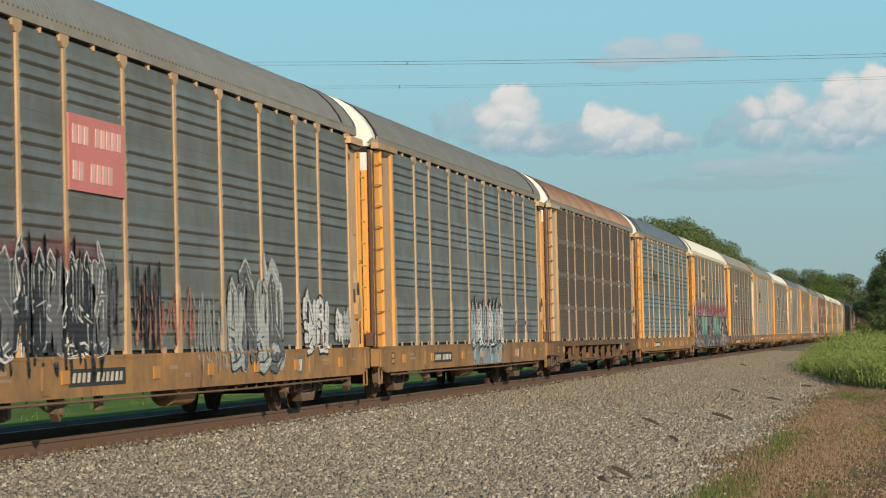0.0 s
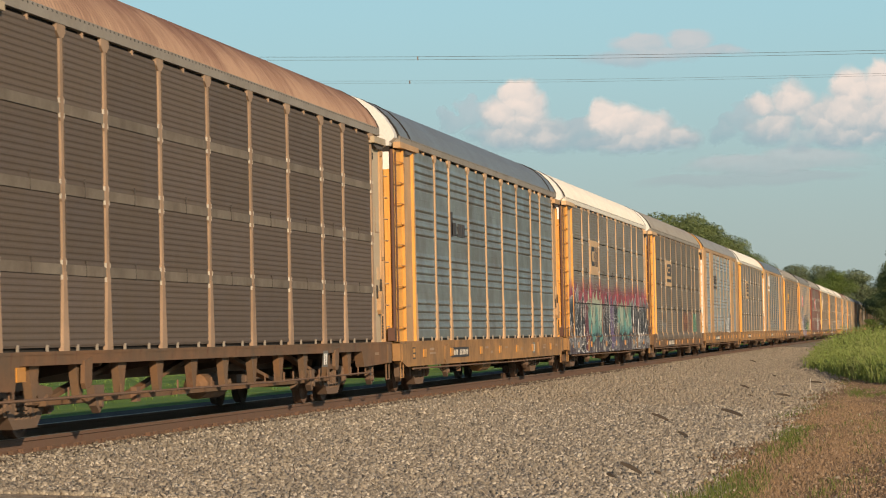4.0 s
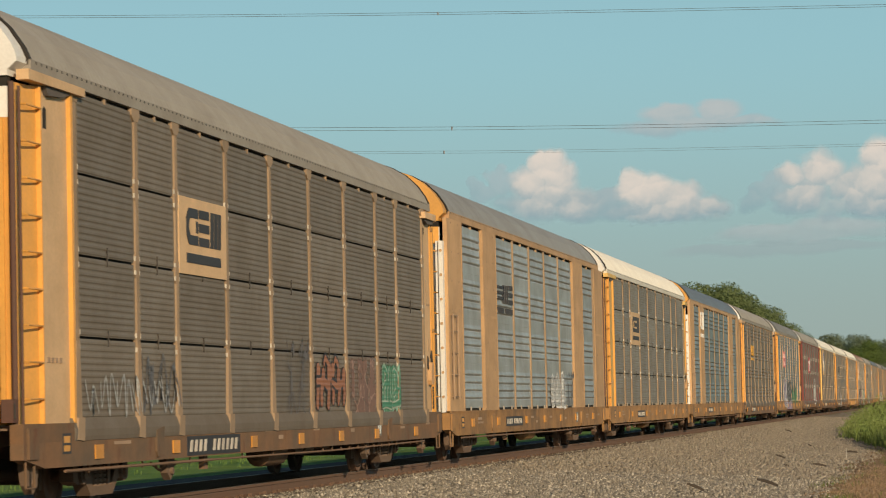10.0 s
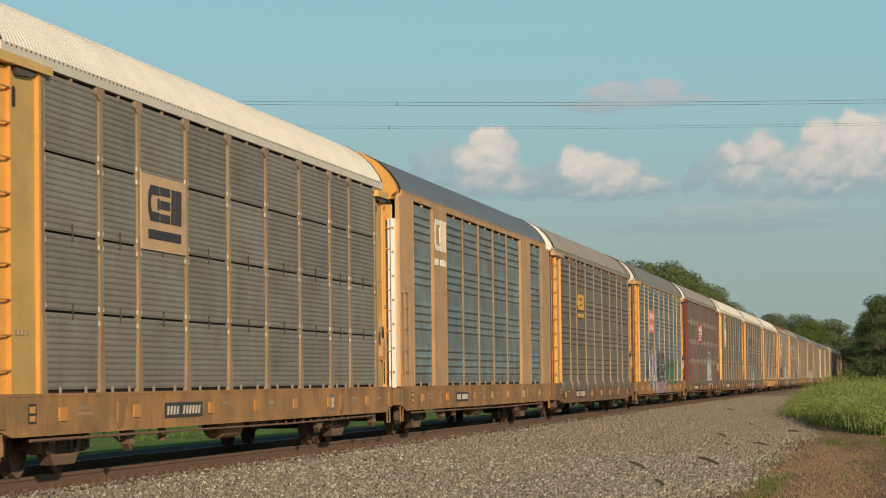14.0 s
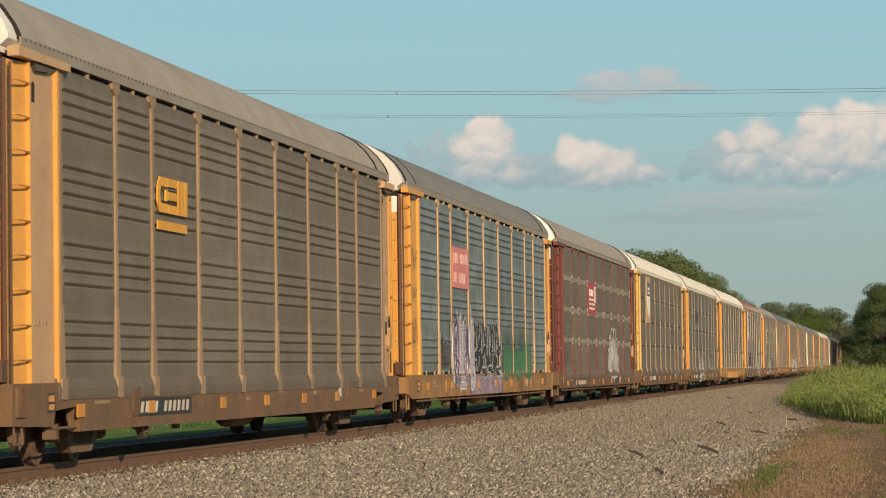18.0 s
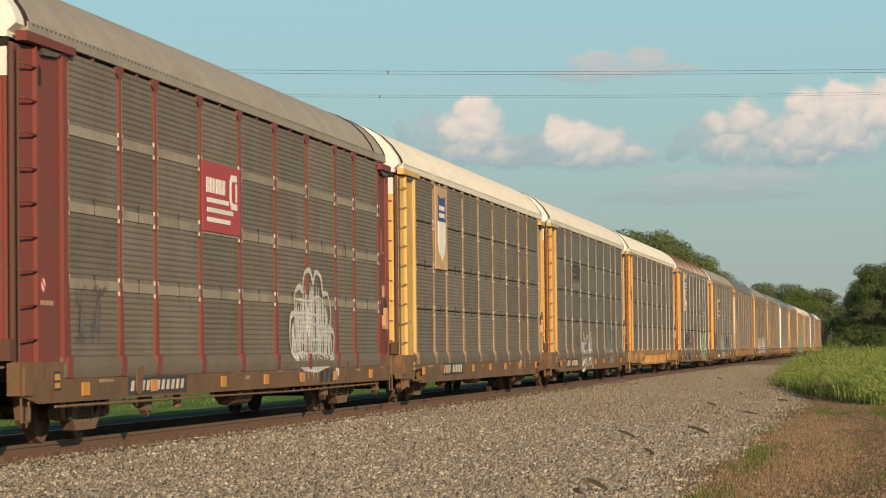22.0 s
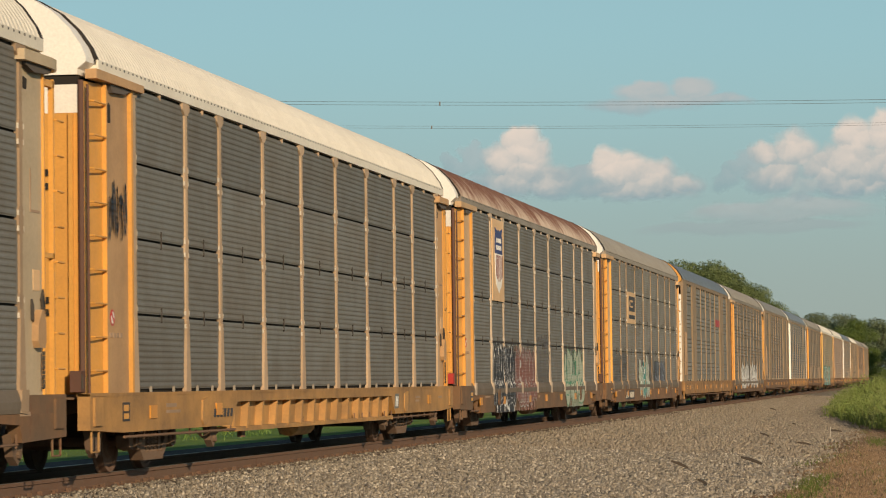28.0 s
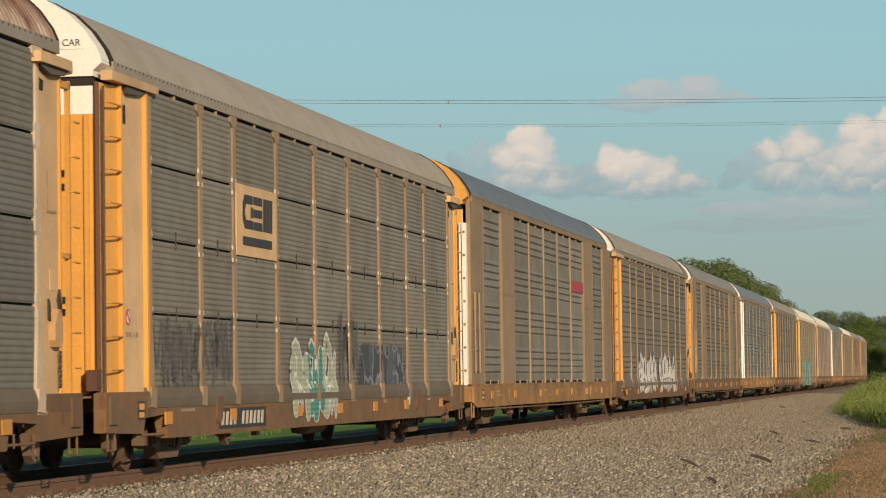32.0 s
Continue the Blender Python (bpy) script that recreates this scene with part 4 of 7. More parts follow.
    rod = piece("brake_rod", cached("brake_rod", lambda: Shape().rod((1.48, 2.2, 0.44), (1.48, 9.2, 0.43), 0.020, 6).rod((1.48, 9.2, 0.43), (1.46, 17.6, 0.41), 0.016, 6).rod((1.46, 17.6, 0.41), (1.47, 26.0, 0.44), 0.016, 6).box(1.30, 1.38, 9.1, 9.3, 0.30, 0.5)), rod_rust, car, label="rusty brake rod slung below the sill")
    for y in (3.2, 5.6, 8.0, 11.0, 13.0, *np.arange(16.6, 26.0, 0.72)):
        piece("rod_hanger", cached("rod_hanger", lambda: Shape().box(1.455, 1.475, -0.012, 0.012, 0.40, 0.56)), rod_rust, rod, (0, y, 0))
    for y, d in ((6.6, 1), (21.6, -1)):
        ch = Shape()
        for i in range(11):
            a, b = i / 11, (i + 0.8) / 11
            ch.rod((1.30, d * a * 1.3, 0.44 - 0.12 * math.sin(a * math.pi)), (1.30 + 0.02 * (i % 2), d * b * 1.3, 0.44 - 0.12 * math.sin(b * math.pi)), 0.020, 5)
        MESH.setdefault(f"brake_chain:{d}", ch.mesh("brake_chain"))
        piece("brake_chain", MESH[f"brake_chain:{d}"], rod_rust, car, (0, y, 0))
    for y in (1.2, 7.2, 20.6, 26.2):
        piece("brake_bracket", cached("brake_bracket", lambda: Shape().prism([(-0.25, 0.56), (0.25, 0.56), (0.18, 0.30), (0.02, 0.20), (-0.14, 0.30)], "x", 1.30, 1.40).rod((1.40, 0.02, 0.32), (1.44, 0.02, 0.32), 0.05, 8)), truck_mat, car, (0, y, 0))
    plate = piece("inspection_plate", cached("inspection_plate", lambda: Shape().box(1.525, 1.5335, 0, 0.34, 0, 0.24)), ink, car, (0, 1.95, 0.64), "yellow inspection plate with a dark rim")
    piece("plate_face", cached("plate_face", lambda: Shape().box(1.53, 1.536, 0.05, 0.29, 0.13, 0.21).box(1.53, 1.5358, 0.05, 0.29, 0.03, 0.10)), yellow, plate)
    for y, w, z, h in ((4.1, 0.55, 0.80, 0.05), (4.1, 0.75, 0.72, 0.04), (12.2, 0.5, 0.78, 0.05), (13.1, 0.3, 0.66, 0.06), (15.6, 0.45, 0.76, 0.05), (18.6, 0.3, 0.70, 0.06), (23.2, 0.5, 0.78, 0.04), (23.2, 0.4, 0.71, 0.04), (25.9, 0.4, 0.76, 0.05)):
        if not (sill == "bay" and 8 < y < 21 or sill == "truss" and 3.3 < y < 24.7):
            piece("stencil_bar", cached(f"stencil_bar:{w}{h}", lambda: Shape().box(1.528, 1.5325, 0, w, 0, h)), brown_post, car, (0, y, z))
    board = piece("notice_board", cached("notice_board", lambda: Shape().prism([(0, 0), (0.42, 0), (0.50, 0.28), (0.08, 0.28)], "x", 1.525, 1.5332)), galv_dark, car, (0, 20.9, 0.60), "grey slanted notice panel")
    for d in (0.1, 0.26):
        piece("notice_bar", cached("notice_bar", lambda: Shape().prism([(0, 0.04), (0.1, 0.04), (0.15, 0.23), (0.05, 0.23)], "x", 1.53, 1.5355)), white, board, (0, d, 0))
    piece("air_reservoir", cached("air_reservoir", lambda: Shape().rod((1.08, 13.6, 0.42), (1.08, 14.9, 0.42), 0.19, 14).rod((1.08, 14.9, 0.42), (1.08, 15.0, 0.42), 0.19, 14, 0.1).rod((1.08, 13.5, 0.42), (1.08, 13.6, 0.42), 0.1, 14, 0.19)), sill_paint, car)
    piece("brake_cylinder", cached("brake_cylinder", lambda: Shape().rod((0.95, 17.0, 0.48), (0.95, 17.7, 0.48), 0.13, 12).rod((0.95, 17.7, 0.48), (0.95, 19.4, 0.44), 0.025, 6).box(0.85, 1.05, 16.4, 17.0, 0.36, 0.55)), truck_mat, car)
    for y, d in ((0.0, 1), (LENGTH, -1)):
        piece("coupler", cached(f"coupler:{d}", lambda: Shape().box(-0.13, 0.13, min(d * 0.03, d * 0.35), max(d * 0.03, d * 0.35), 0.62, 0.92).box(-0.09, 0.09, min(d * 0.3, d * 0.9), max(d * 0.3, d * 0.9), 0.68, 0.86)), truck_mat, car, (0, y, 0))
        piece("air_hose", cached(f"air_hose:{d}", lambda: Shape().rod((0.42, d * 0.6, 0.7), (0.45, d * 0.35, 0.42), 0.03, 6).rod((0.45, d * 0.35, 0.42), (0.40, d * 0.02, 0.36), 0.03, 6)), rubber, car, (0, y, 0))
    for y in (4.72, 23.5):
        for i, w in enumerate(truck(car, y)):
            WHEELS[i].append(w)
    return car


def roof_trim(y, out):
    s = Shape()
    prof = [(x * 1.012, z + 0.012) for x, z in ROOF[1:]] + [(-x * 1.012, z + 0.012) for x, z in ROOF[-2:0:-1]]
    a, b = min(y - out * 0.06, y + out * 0.03), max(y - out * 0.06, y + out * 0.03)
    for (x0, z0), (x1, z1) in zip(prof, prof[1:]):
        s.add([(x0, a, z0), (x0, b, z0), (x1, b, z1), (x1, a, z1), (x0 * 0.97, a, z0 - 0.05), (x0 * 0.97, b, z0 - 0.05), (x1 * 0.97, b, z1 - 0.05), (x1 * 0.97, a, z1 - 0.05)], [(0, 1, 2, 3), (0, 3, 7, 4), (1, 5, 6, 2)])
    return s


# paints of the cars
fascia = paint("fascia_grey_tan", (0.30, 0.27, 0.225), 0.35, 0.08, 0.6)
galv = paint("galvanised_blue_grey", (0.235, 0.268, 0.263), 0.55, 0.05, 0.42, 0.4)
galv_warm = paint("galvanised_warm_grey", (0.235, 0.245, 0.232), 0.55, 0.07, 0.45, 0.35)
galv_light = paint("galvanised_pale", (0.42, 0.44, 0.43), 0.45, 0.04, 0.42, 0.4)
galv_dark = paint("galvanised_dark", (0.20, 0.207, 0.192), 0.5, 0.08, 0.48, 0.35)
brown_grey = paint("dusty_brown_grey", (0.188, 0.161, 0.126), 0.45, 0.08, 0.6, 0.1)
mid_grey = paint("dusty_grey", (0.228, 0.217, 0.187), 0.45, 0.07, 0.6, 0.1)
cool_grey = paint("cool_grey", (0.170, 0.170, 0.153), 0.45, 0.07, 0.6, 0.15)
rust_skin = paint("rusty_brown_sheet", (0.106, 0.083, 0.068), 0.6, 0.22, 0.8)
tan_post = paint("tan_post_paint", (0.57, 0.37, 0.21), 0.3, 0.08, 0.6)
dust_post = paint("dusty_post_paint", (0.345, 0.243, 0.152), 0.4, 0.12, 0.65)
cream_post = paint("cream_post_paint", (0.58, 0.46, 0.34), 0.35, 0.1, 0.6)
pale_post = paint("pale_post_paint", (0.50, 0.36, 0.235), 0.3, 0.08, 0.6)
brown_post = paint("brown_post_paint", (0.40, 0.275, 0.18), 0.45, 0.22, 0.7)
red_post = paint("red_brown_paint", (0.20, 0.041, 0.035), 0.35, 0.15, 0.65)
tan_side = paint("tan_side_paint", (0.52, 0.32, 0.158), 0.35, 0.10, 0.6)
pale_tan = paint("pale_tan_paint", (0.53, 0.43, 0.29), 0.25, 0.06, 0.6)
lemon = paint("pale_yellow_paint", (0.64, 0.42, 0.135), 0.28, 0.06, 0.55)
sill_yellow = paint("sill_yellow_brown", (0.42, 0.218, 0.072), 0.85, 0.44, 0.7)
sill_brown = paint("sill_brown", (0.21, 0.107, 0.047), 1.0, 0.5, 0.75)
roof_grey = paint("roof_grey", (0.215, 0.222, 0.215), 0.3, 0.05, 0.6, 0.2)
roof_blue = paint("roof_blue_grey", (0.185, 0.22, 0.248), 0.25, 0.03, 0.5, 0.25)
roof_pale = paint("roof_pale_grey", (0.33, 0.335, 0.32), 0.3, 0.05, 0.6, 0.15)
roof_tan = paint("roof_dusty_tan", (0.36, 0.33, 0.275), 0.3, 0.05, 0.65, 0.1)
roof_white = paint("roof_cream_white", (0.72, 0.69, 0.60), 0.15, 0.03, 0.6)
roof_rust = rusted_roof("roof_rust", (0.46, 0.38, 0.31), (0.15, 0.065, 0.042), 0.385, 0.52)
roof_brown = rusted_roof("roof_brown", (0.38, 0.25, 0.17), (0.145, 0.07, 0.05), 0.38, 0.6)
pale_band = paint("pale_band_paint", (0.20, 0.172, 0.132), 0.8, 0.2, 0.75, 0.0, (0.085, 0.066, 0.05))
bright_band = paint("bright_band_paint", (0.33, 0.295, 0.23), 0.5, 0.1, 0.7, 0.0, (0.13, 0.105, 0.08))
pink_sign = paint("pink_sign", (0.72, 0.24, 0.22), 0.2, 0.0, 0.6)
red_sign = paint("red_sign", (0.42, 0.05, 0.06), 0.2, 0.0, 0.6)
ink = paint("dark_ink", (0.03, 0.03, 0.035), 0.2, 0.0, 0.6)
navy = paint("navy_paint", (0.035, 0.06, 0.20), 0.2, 0.0, 0.6)
sign_tan = paint("sign_tan", (0.68, 0.455, 0.25), 0.3, 0.05, 0.6)
amber = paint("amber_paint", (0.75, 0.38, 0.05), 0.2, 0.0, 0.6)

# dusty, and darkened for the shade where the skirt curves under
skirt_dust_shade = paint("skirt_dust_shade", (0.15, 0.125, 0.095), 0.6, 0.2, 0.7)
sill_bright = paint("sill_bright_yellow", (0.50, 0.27, 0.085), 0.7, 0.3, 0.65)
dull_tan = paint("dull_tan_paint", (0.28, 0.20, 0.122), 0.4, 0.15, 0.65)
chipped = paint("chipped_pale_paint", (0.66, 0.60, 0.50), 0.4, 0.1, 0.6)

# label, style, skin, posts, roof, ends, caps, sill, sill kind, corner, band, wall
TRAIN = [
    ("grey ribbed car carrier with tan posts and graffiti", "rib", galv_dark, tan_post, roof_grey, yellow, white, sill_yellow, "plain", tan_post, None, None),
    ("dusty grey ribbed car carrier with pale posts and yellow ladders", "rib", galv_warm, pale_post, roof_grey, yellow, white, sill_yellow, "plain", tan_post, None, None),
    ("rusty brown car carrier with faded pale bands", "band", rust_skin, brown_post, roof_brown, tan_side, white, sill_brown, "truss", pale_tan, pale_band, None),
    ("blue-grey ribbed car carrier with tan posts and yellow ladders", "rib", galv, tan_post, roof_blue, yellow, white, sill_yellow, "plain", tan_side, None, None),
    ("white-roofed car carrier covered below with bright graffiti", "fine", mid_grey, tan_post, roof_white, yellow, white, sill_yellow, "plain", sign_tan, None, None),
    ("dusty brown car carrier with tan posts and a pale sign", "fine", brown_grey, dust_post, roof_tan, yellow, white, sill_brown, "skirt", sign_tan, None, None),
    ("pale ribbed car carrier with broad tan plates and yellow end", "wide", galv_light, tan_side, roof_pale, yellow, yellow, sill_yellow, "plain", tan_side, None, white),
    ("light grey car carrier with cream roof and tan sign", "fine", mid_grey, dust_post, roof_white, yellow, white, sill_yellow, "plain", lemon, None, None),
    ("blue-grey ribbed car carrier with broad rusty tan plates", "wide", galv, tan_side, roof_blue, yellow, yellow, sill_yellow, "plain", tan_side, None, white),
    ("dusty brown ribbed car carrier with tan posts and amber lettering", "rib", brown_grey, dust_post, roof_tan, yellow, white, sill_brown, "step", tan_post, None, None),
    ("blue-grey ribbed car carrier with pink sign and purple graffiti", "rib", galv, tan_post, roof_grey, yellow, white, sill_yellow, "plain", yellow, None, None),
    ("dark brown car carrier with red posts and pale bands", "band", brown_grey, red_post, roof_tan, red_post, white, sill_brown, "skirt", red_post, bright_band, None),
    ("brown car carrier with cream roof and shield sign", "fine", brown_grey, dust_post, roof_white, lemon, white, sill_brown, "step", lemon, None, None),
    ("grey car carrier with cream roof and white tags", "fine", cool_grey, dust_post, roof_white, yellow, white, sill_brown, "step", pale_tan, None, None),
    ("grey car carrier with cream roof and gusseted yellow sill", "fine", cool_grey, pale_post, roof_white, yellow, white, sill_bright, "bay", tan_side, None, None),
    ("grey car carrier with rust-streaked roof and shield sign", "fine", cool_grey, cream_post, roof_rust, yellow, white, sill_brown, "step", sign_tan, None, None),
    ("grey-brown car carrier with dusty roof, tan sign and graffiti", "fine", mid_grey, dust_post, roof_tan, yellow, white, sill_brown, "step", sign_tan, None, None),
    ("tan car carrier with broad plates and blue-grey roof", "wide", mid_grey, dull_tan, roof_blue, yellow, yellow, sill_yellow, "plain", tan_side, None, white),
    ("dusty brown ribbed car carrier with white graffiti", "rib", brown_grey, dust_post, roof_tan, yellow, white, sill_brown, "step", tan_post, None, None),
    ("tan car carrier with dusty ribbed sheets", "wide", brown_grey, dull_tan, roof_grey, yellow, white, sill_brown, "plain", tan_side, None, None),
    ("blue-grey ribbed car carrier with white end", "rib", galv_dark, dust_post, roof_blue, white, white, sill_yellow, "plain", dust_post, None, None),
    ("brown car carrier with tan ends", "fine", brown_grey, dust_post, roof_tan, yellow, white, sill_brown, "plain", tan_side, None, None),
    ("pale yellow car carrier with teal graffiti", "rib", paint("pale_lemon_sheet", (0.25, 0.235, 0.16), 0.4), dust_post, roof_white, lemon, white, sill_yellow, "plain", lemon, None, None),
    ("pinkish grey car carrier with cream roof", "rib", paint("pinkish_sheet", (0.26, 0.205, 0.18), 0.4), dust_post, roof_white, tan_side, white, sill_brown, "plain", pale_post, None, None),
    ("blue-grey car carrier with tan sill", "rib", galv_dark, dust_post, roof_blue, white, white, sill_yellow, "plain", white, None, None),
    ("orange-tan car carrier with cream roof", "wide", brown_grey, dull_tan, roof_white, yellow, white, sill_brown, "plain", tan_side, None, None),
    ("dark brown car carrier with dusty roof", "fine", rust_skin, brown_post, roof_tan, tan_side, white, sill_brown, "plain", brown_post, None, None),
    ("brown car carrier at the end of the train", "fine", brown_grey, dust_post, roof_tan, tan_side, white, sill_brown, "plain", tan_side, None, None),
]
cars = [autorack(a, b, c, d, e, f, g, h, k, l, i > 20, m, w) for i, (a, b, c, d, e, f, g, h, k, l, m, w) in enumerate(TRAIN)]

# ---- signs, tags and graffiti on the cars ----
def sign(car, y0, y1, z0, z1, ground_mat, label, out=1.512):
    """A flat sign sheet set between two posts."""
    return flat(car, "sign", rect(y1 - y0, z1 - z0), ground_mat, out, (y0, z0), label)


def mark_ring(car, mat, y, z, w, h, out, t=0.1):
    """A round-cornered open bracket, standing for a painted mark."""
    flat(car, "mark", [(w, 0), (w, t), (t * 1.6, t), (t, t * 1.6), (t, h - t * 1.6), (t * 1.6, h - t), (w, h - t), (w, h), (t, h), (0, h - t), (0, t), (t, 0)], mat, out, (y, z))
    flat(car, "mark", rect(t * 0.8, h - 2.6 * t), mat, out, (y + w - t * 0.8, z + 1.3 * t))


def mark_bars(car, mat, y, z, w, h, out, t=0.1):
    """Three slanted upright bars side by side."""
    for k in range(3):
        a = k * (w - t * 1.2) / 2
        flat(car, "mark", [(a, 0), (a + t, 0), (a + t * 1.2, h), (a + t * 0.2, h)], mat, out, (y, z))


def plate_block(car, y0, y1, paint_mat, board=None, top=4.02, label="tan sign sheet with dark blocky marks"):
    """Sign with a row of three blocky marks over a bar."""
    if board:
        sign(car, y0, y1, 2.97, top, board, label)
    w, out = (y1 - y0), 1.522
    u = w * 0.24
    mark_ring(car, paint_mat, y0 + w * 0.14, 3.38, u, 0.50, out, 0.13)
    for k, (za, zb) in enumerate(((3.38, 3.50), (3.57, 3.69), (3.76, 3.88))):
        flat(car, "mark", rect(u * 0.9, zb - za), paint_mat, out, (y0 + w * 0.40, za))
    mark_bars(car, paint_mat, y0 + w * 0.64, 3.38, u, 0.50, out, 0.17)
    flat(car, "mark", rect(w * 0.72, 0.13), paint_mat, out, (y0 + w * 0.14, 3.13))


def shield(car, y0, y1, z0, z1, striped):
    """A tall shield sign: navy head over a pale or striped field."""
    sign(car, y0, y1, z0, z1, sign_tan, "tan sign sheet with a tall painted shield", 1.528)
    w, c, h = (y1 - y0) * 0.62, (y0 + y1) / 2, (z1 - z0) * 0.80
    zb = z0 + (z1 - z0) * 0.10
    lower = [(-w / 2, 0.30 * h), (-w * 0.36, 0.12 * h), (0, 0), (w * 0.36, 0.12 * h), (w / 2, 0.30 * h), (w / 2, 0.60 * h), (-w / 2, 0.60 * h)]
    flat(car, "shield_field", lower, white, 1.540, (c, zb))
    flat(car, "shield_head", [(-w / 2, 0.60 * h), (w / 2, 0.60 * h), (w / 2, 0.84 * h), (w * 0.42, 0.90 * h), (w / 2, h), (w * 0.2, 0.95 * h), (0, 0.97 * h), (-w * 0.2, 0.95 * h), (-w / 2, h), (-w * 0.42, 0.90 * h), (-w / 2, 0.84 * h)], navy, 1.541, (c, zb))
    for z in (0.66, 0.77):
        bars(car, c - w * 0.38, c + w * 0.38, zb + z * h, zb + (z + 0.07) * h, 5, white, "shield_bar", 1.546, 0.0)
    if striped:
        for i in range(6):
            y = -w * 0.42 + i * w * 0.168
            flat(car, "shield_stripe", [(y, 0.16 * h + 0.09 * h * abs(i - 2.5) / 2.5), (y + w * 0.07, 0.16 * h + 0.09 * h * abs(i - 2.5) / 2.5), (y + w * 0.07, 0.58 * h), (y, 0.58 * h)], red_post, 1.545, (c, zb))


def number_board(car, y0, y1, z0=0.62, z1=0.84, dark=True, n=11):
    if dark:
        flat(car, "number_board", rect(y1 - y0, z1 - z0), ink, 1.532, (y0, z0), "dark board with pale stencil bars")
    bars(car, y0 + 0.12, y1 - 0.1, z0 + 0.05, z1 - 0.05, n, chipped if dark else ink, "stencil_bar", 1.538, 0.25, 0.5)


A, B, C, D, E, F, G, H, I, J, K, L, M, N, O, P, Q, R, S = cars[:19]
BLACK, WHITE_, TEAL, PINK, RED_, GREY_ = (0.02, 0.02, 0.025), (0.75, 0.75, 0.72), (0.08, 0.36, 0.33), (0.62, 0.16, 0.22), (0.42, 0.05, 0.06), (0.17, 0.17, 0.16)
PURPLE, CREAM, OCHRE, ICE = (0.16, 0.10, 0.26), (0.62, 0.58, 0.42), (0.5, 0.28, 0.10), (0.45, 0.55, 0.60)
GAPS = (1.98, 2.015, 2.965, 3.0)
dark_piece = spray("graffiti_black_white", [BLACK, (0.05, 0.05, 0.06), BLACK, (0.10, 0.10, 0.11)], WHITE_, (1.9, 0.8), 0.045, 1.0, 0.35, 1.0, BLACK, 0.6)
ghost = spray("graffiti_faded_scrawl", [GREY_, (0.12, 0.12, 0.12)], (0.13, 0.12, 0.12), (2.4, 1.0), 0.035, 0.06, 0.5, 4.0)
ice_piece = spray("graffiti_pale_blue", [ICE, (0.36, 0.44, 0.5), ICE], (0.10, 0.11, 0.13), (2.6, 1.4), 0.05, 0.85, 0.18, 9.0, (0.30, 0.36, 0.40), 0.5)
pink_haze = mist("graffiti_pink_band", (0.48, 0.11, 0.17), (0.32, 0.07, 0.09), 0.72, 0.25, 0.6)
dark_sill = spray("graffiti_dark_sill", [(0.06, 0.05, 0.075), (0.13, 0.10, 0.09), (0.20, 0.11, 0.06)], (0.42, 0.40, 0.34), (1.5, 1.2), 0.04, 0.95, 0.1, 21.0, (0.07, 0.055, 0.075), 0.4)
red_tag = spray("graffiti_red_tag", [(0.24, 0.09, 0.065), (0.13, 0.07, 0.055), (0.24, 0.13, 0.09)], (0.34, 0.2, 0.15), (2.2, 1.3), 0.05, 0.5, 0.4, 5.0)
rose_tag = spray("graffiti_faded_rose", [(0.3, 0.17, 0.13), (0.25, 0.15, 0.12)], (0.30, 0.19, 0.15), (2.0, 1.6), 0.03, 0.6, 0.3, 6.0)
green_tag = spray("graffiti_green_tag", [(0.08, 0.28, 0.16), (0.06, 0.2, 0.12)], (0.25, 0.42, 0.33), (2.6, 1.5), 0.05, 0.75, 0.35, 8.0)
mint_piece = spray("graffiti_pale_green", [(0.36, 0.42, 0.31), (0.42, 0.46, 0.38)], (0.18, 0.20, 0.16), (1.9, 1.2), 0.04, 0.7, 0.4, 13.0)
teal_piece = spray("graffiti_teal", [TEAL, (0.1, 0.2, 0.24), TEAL], (0.45, 0.5, 0.46), (1.2, 0.8), 0.05, 0.9, 0.4, 15.0)
green_haze = mist("graffiti_green_haze", (0.05, 0.22, 0.095), (0.10, 0.24, 0.14), 0.85, 0.12, 0.6)
mauve_haze = spray("graffiti_mauve_haze", [(0.30, 0.22, 0.30), (0.34, 0.26, 0.34)], (0.5, 0.46, 0.5), (2.0, 1.0), 0.03, 0.9, 0.3, 18.0, (0.31, 0.23, 0.31), 0.5)



def skin_x(y, z, bare):
    """Stand-off of the side at a place on it: sheet, post or sill."""
    if z < 1.006:
        return 1.5405
    if any(abs(y - p) < 0.10 for p in POSTS):
        return 1.519 if z < 1.97 else 1.5125
    return 1.4985 + bare


def smooth_line(pts, m=7):
    """A curve through the points."""
    p = [Vector(pts[0])] + [Vector(q) for q in pts] + [Vector(pts[-1])]
    out = []
    for i in range(1, len(p) - 2):
        for j in range(m):
            t = j / m
            a, b, c, d = p[i - 1], p[i], p[i + 1], p[i + 2]
            out.append(0.5 * (2 * b + (c - a) * t + (2 * a - 5 * b + 4 * c - d) * t * t + (3 * b - a - 3 * c + d) * t ** 3))
    return out + [p[-2]]


def kinked(pts, m=5):
    """Straight runs between the points, with many places along them."""
    out = []
    for a, b in zip(pts, pts[1:]):
        a, b = Vector(a), Vector(b)
        out += [a.lerp(b, t) for t in (0.0, 0.12, 0.35, 0.65, 0.88)[:m]]
    return out + [Vector(pts[-1])]


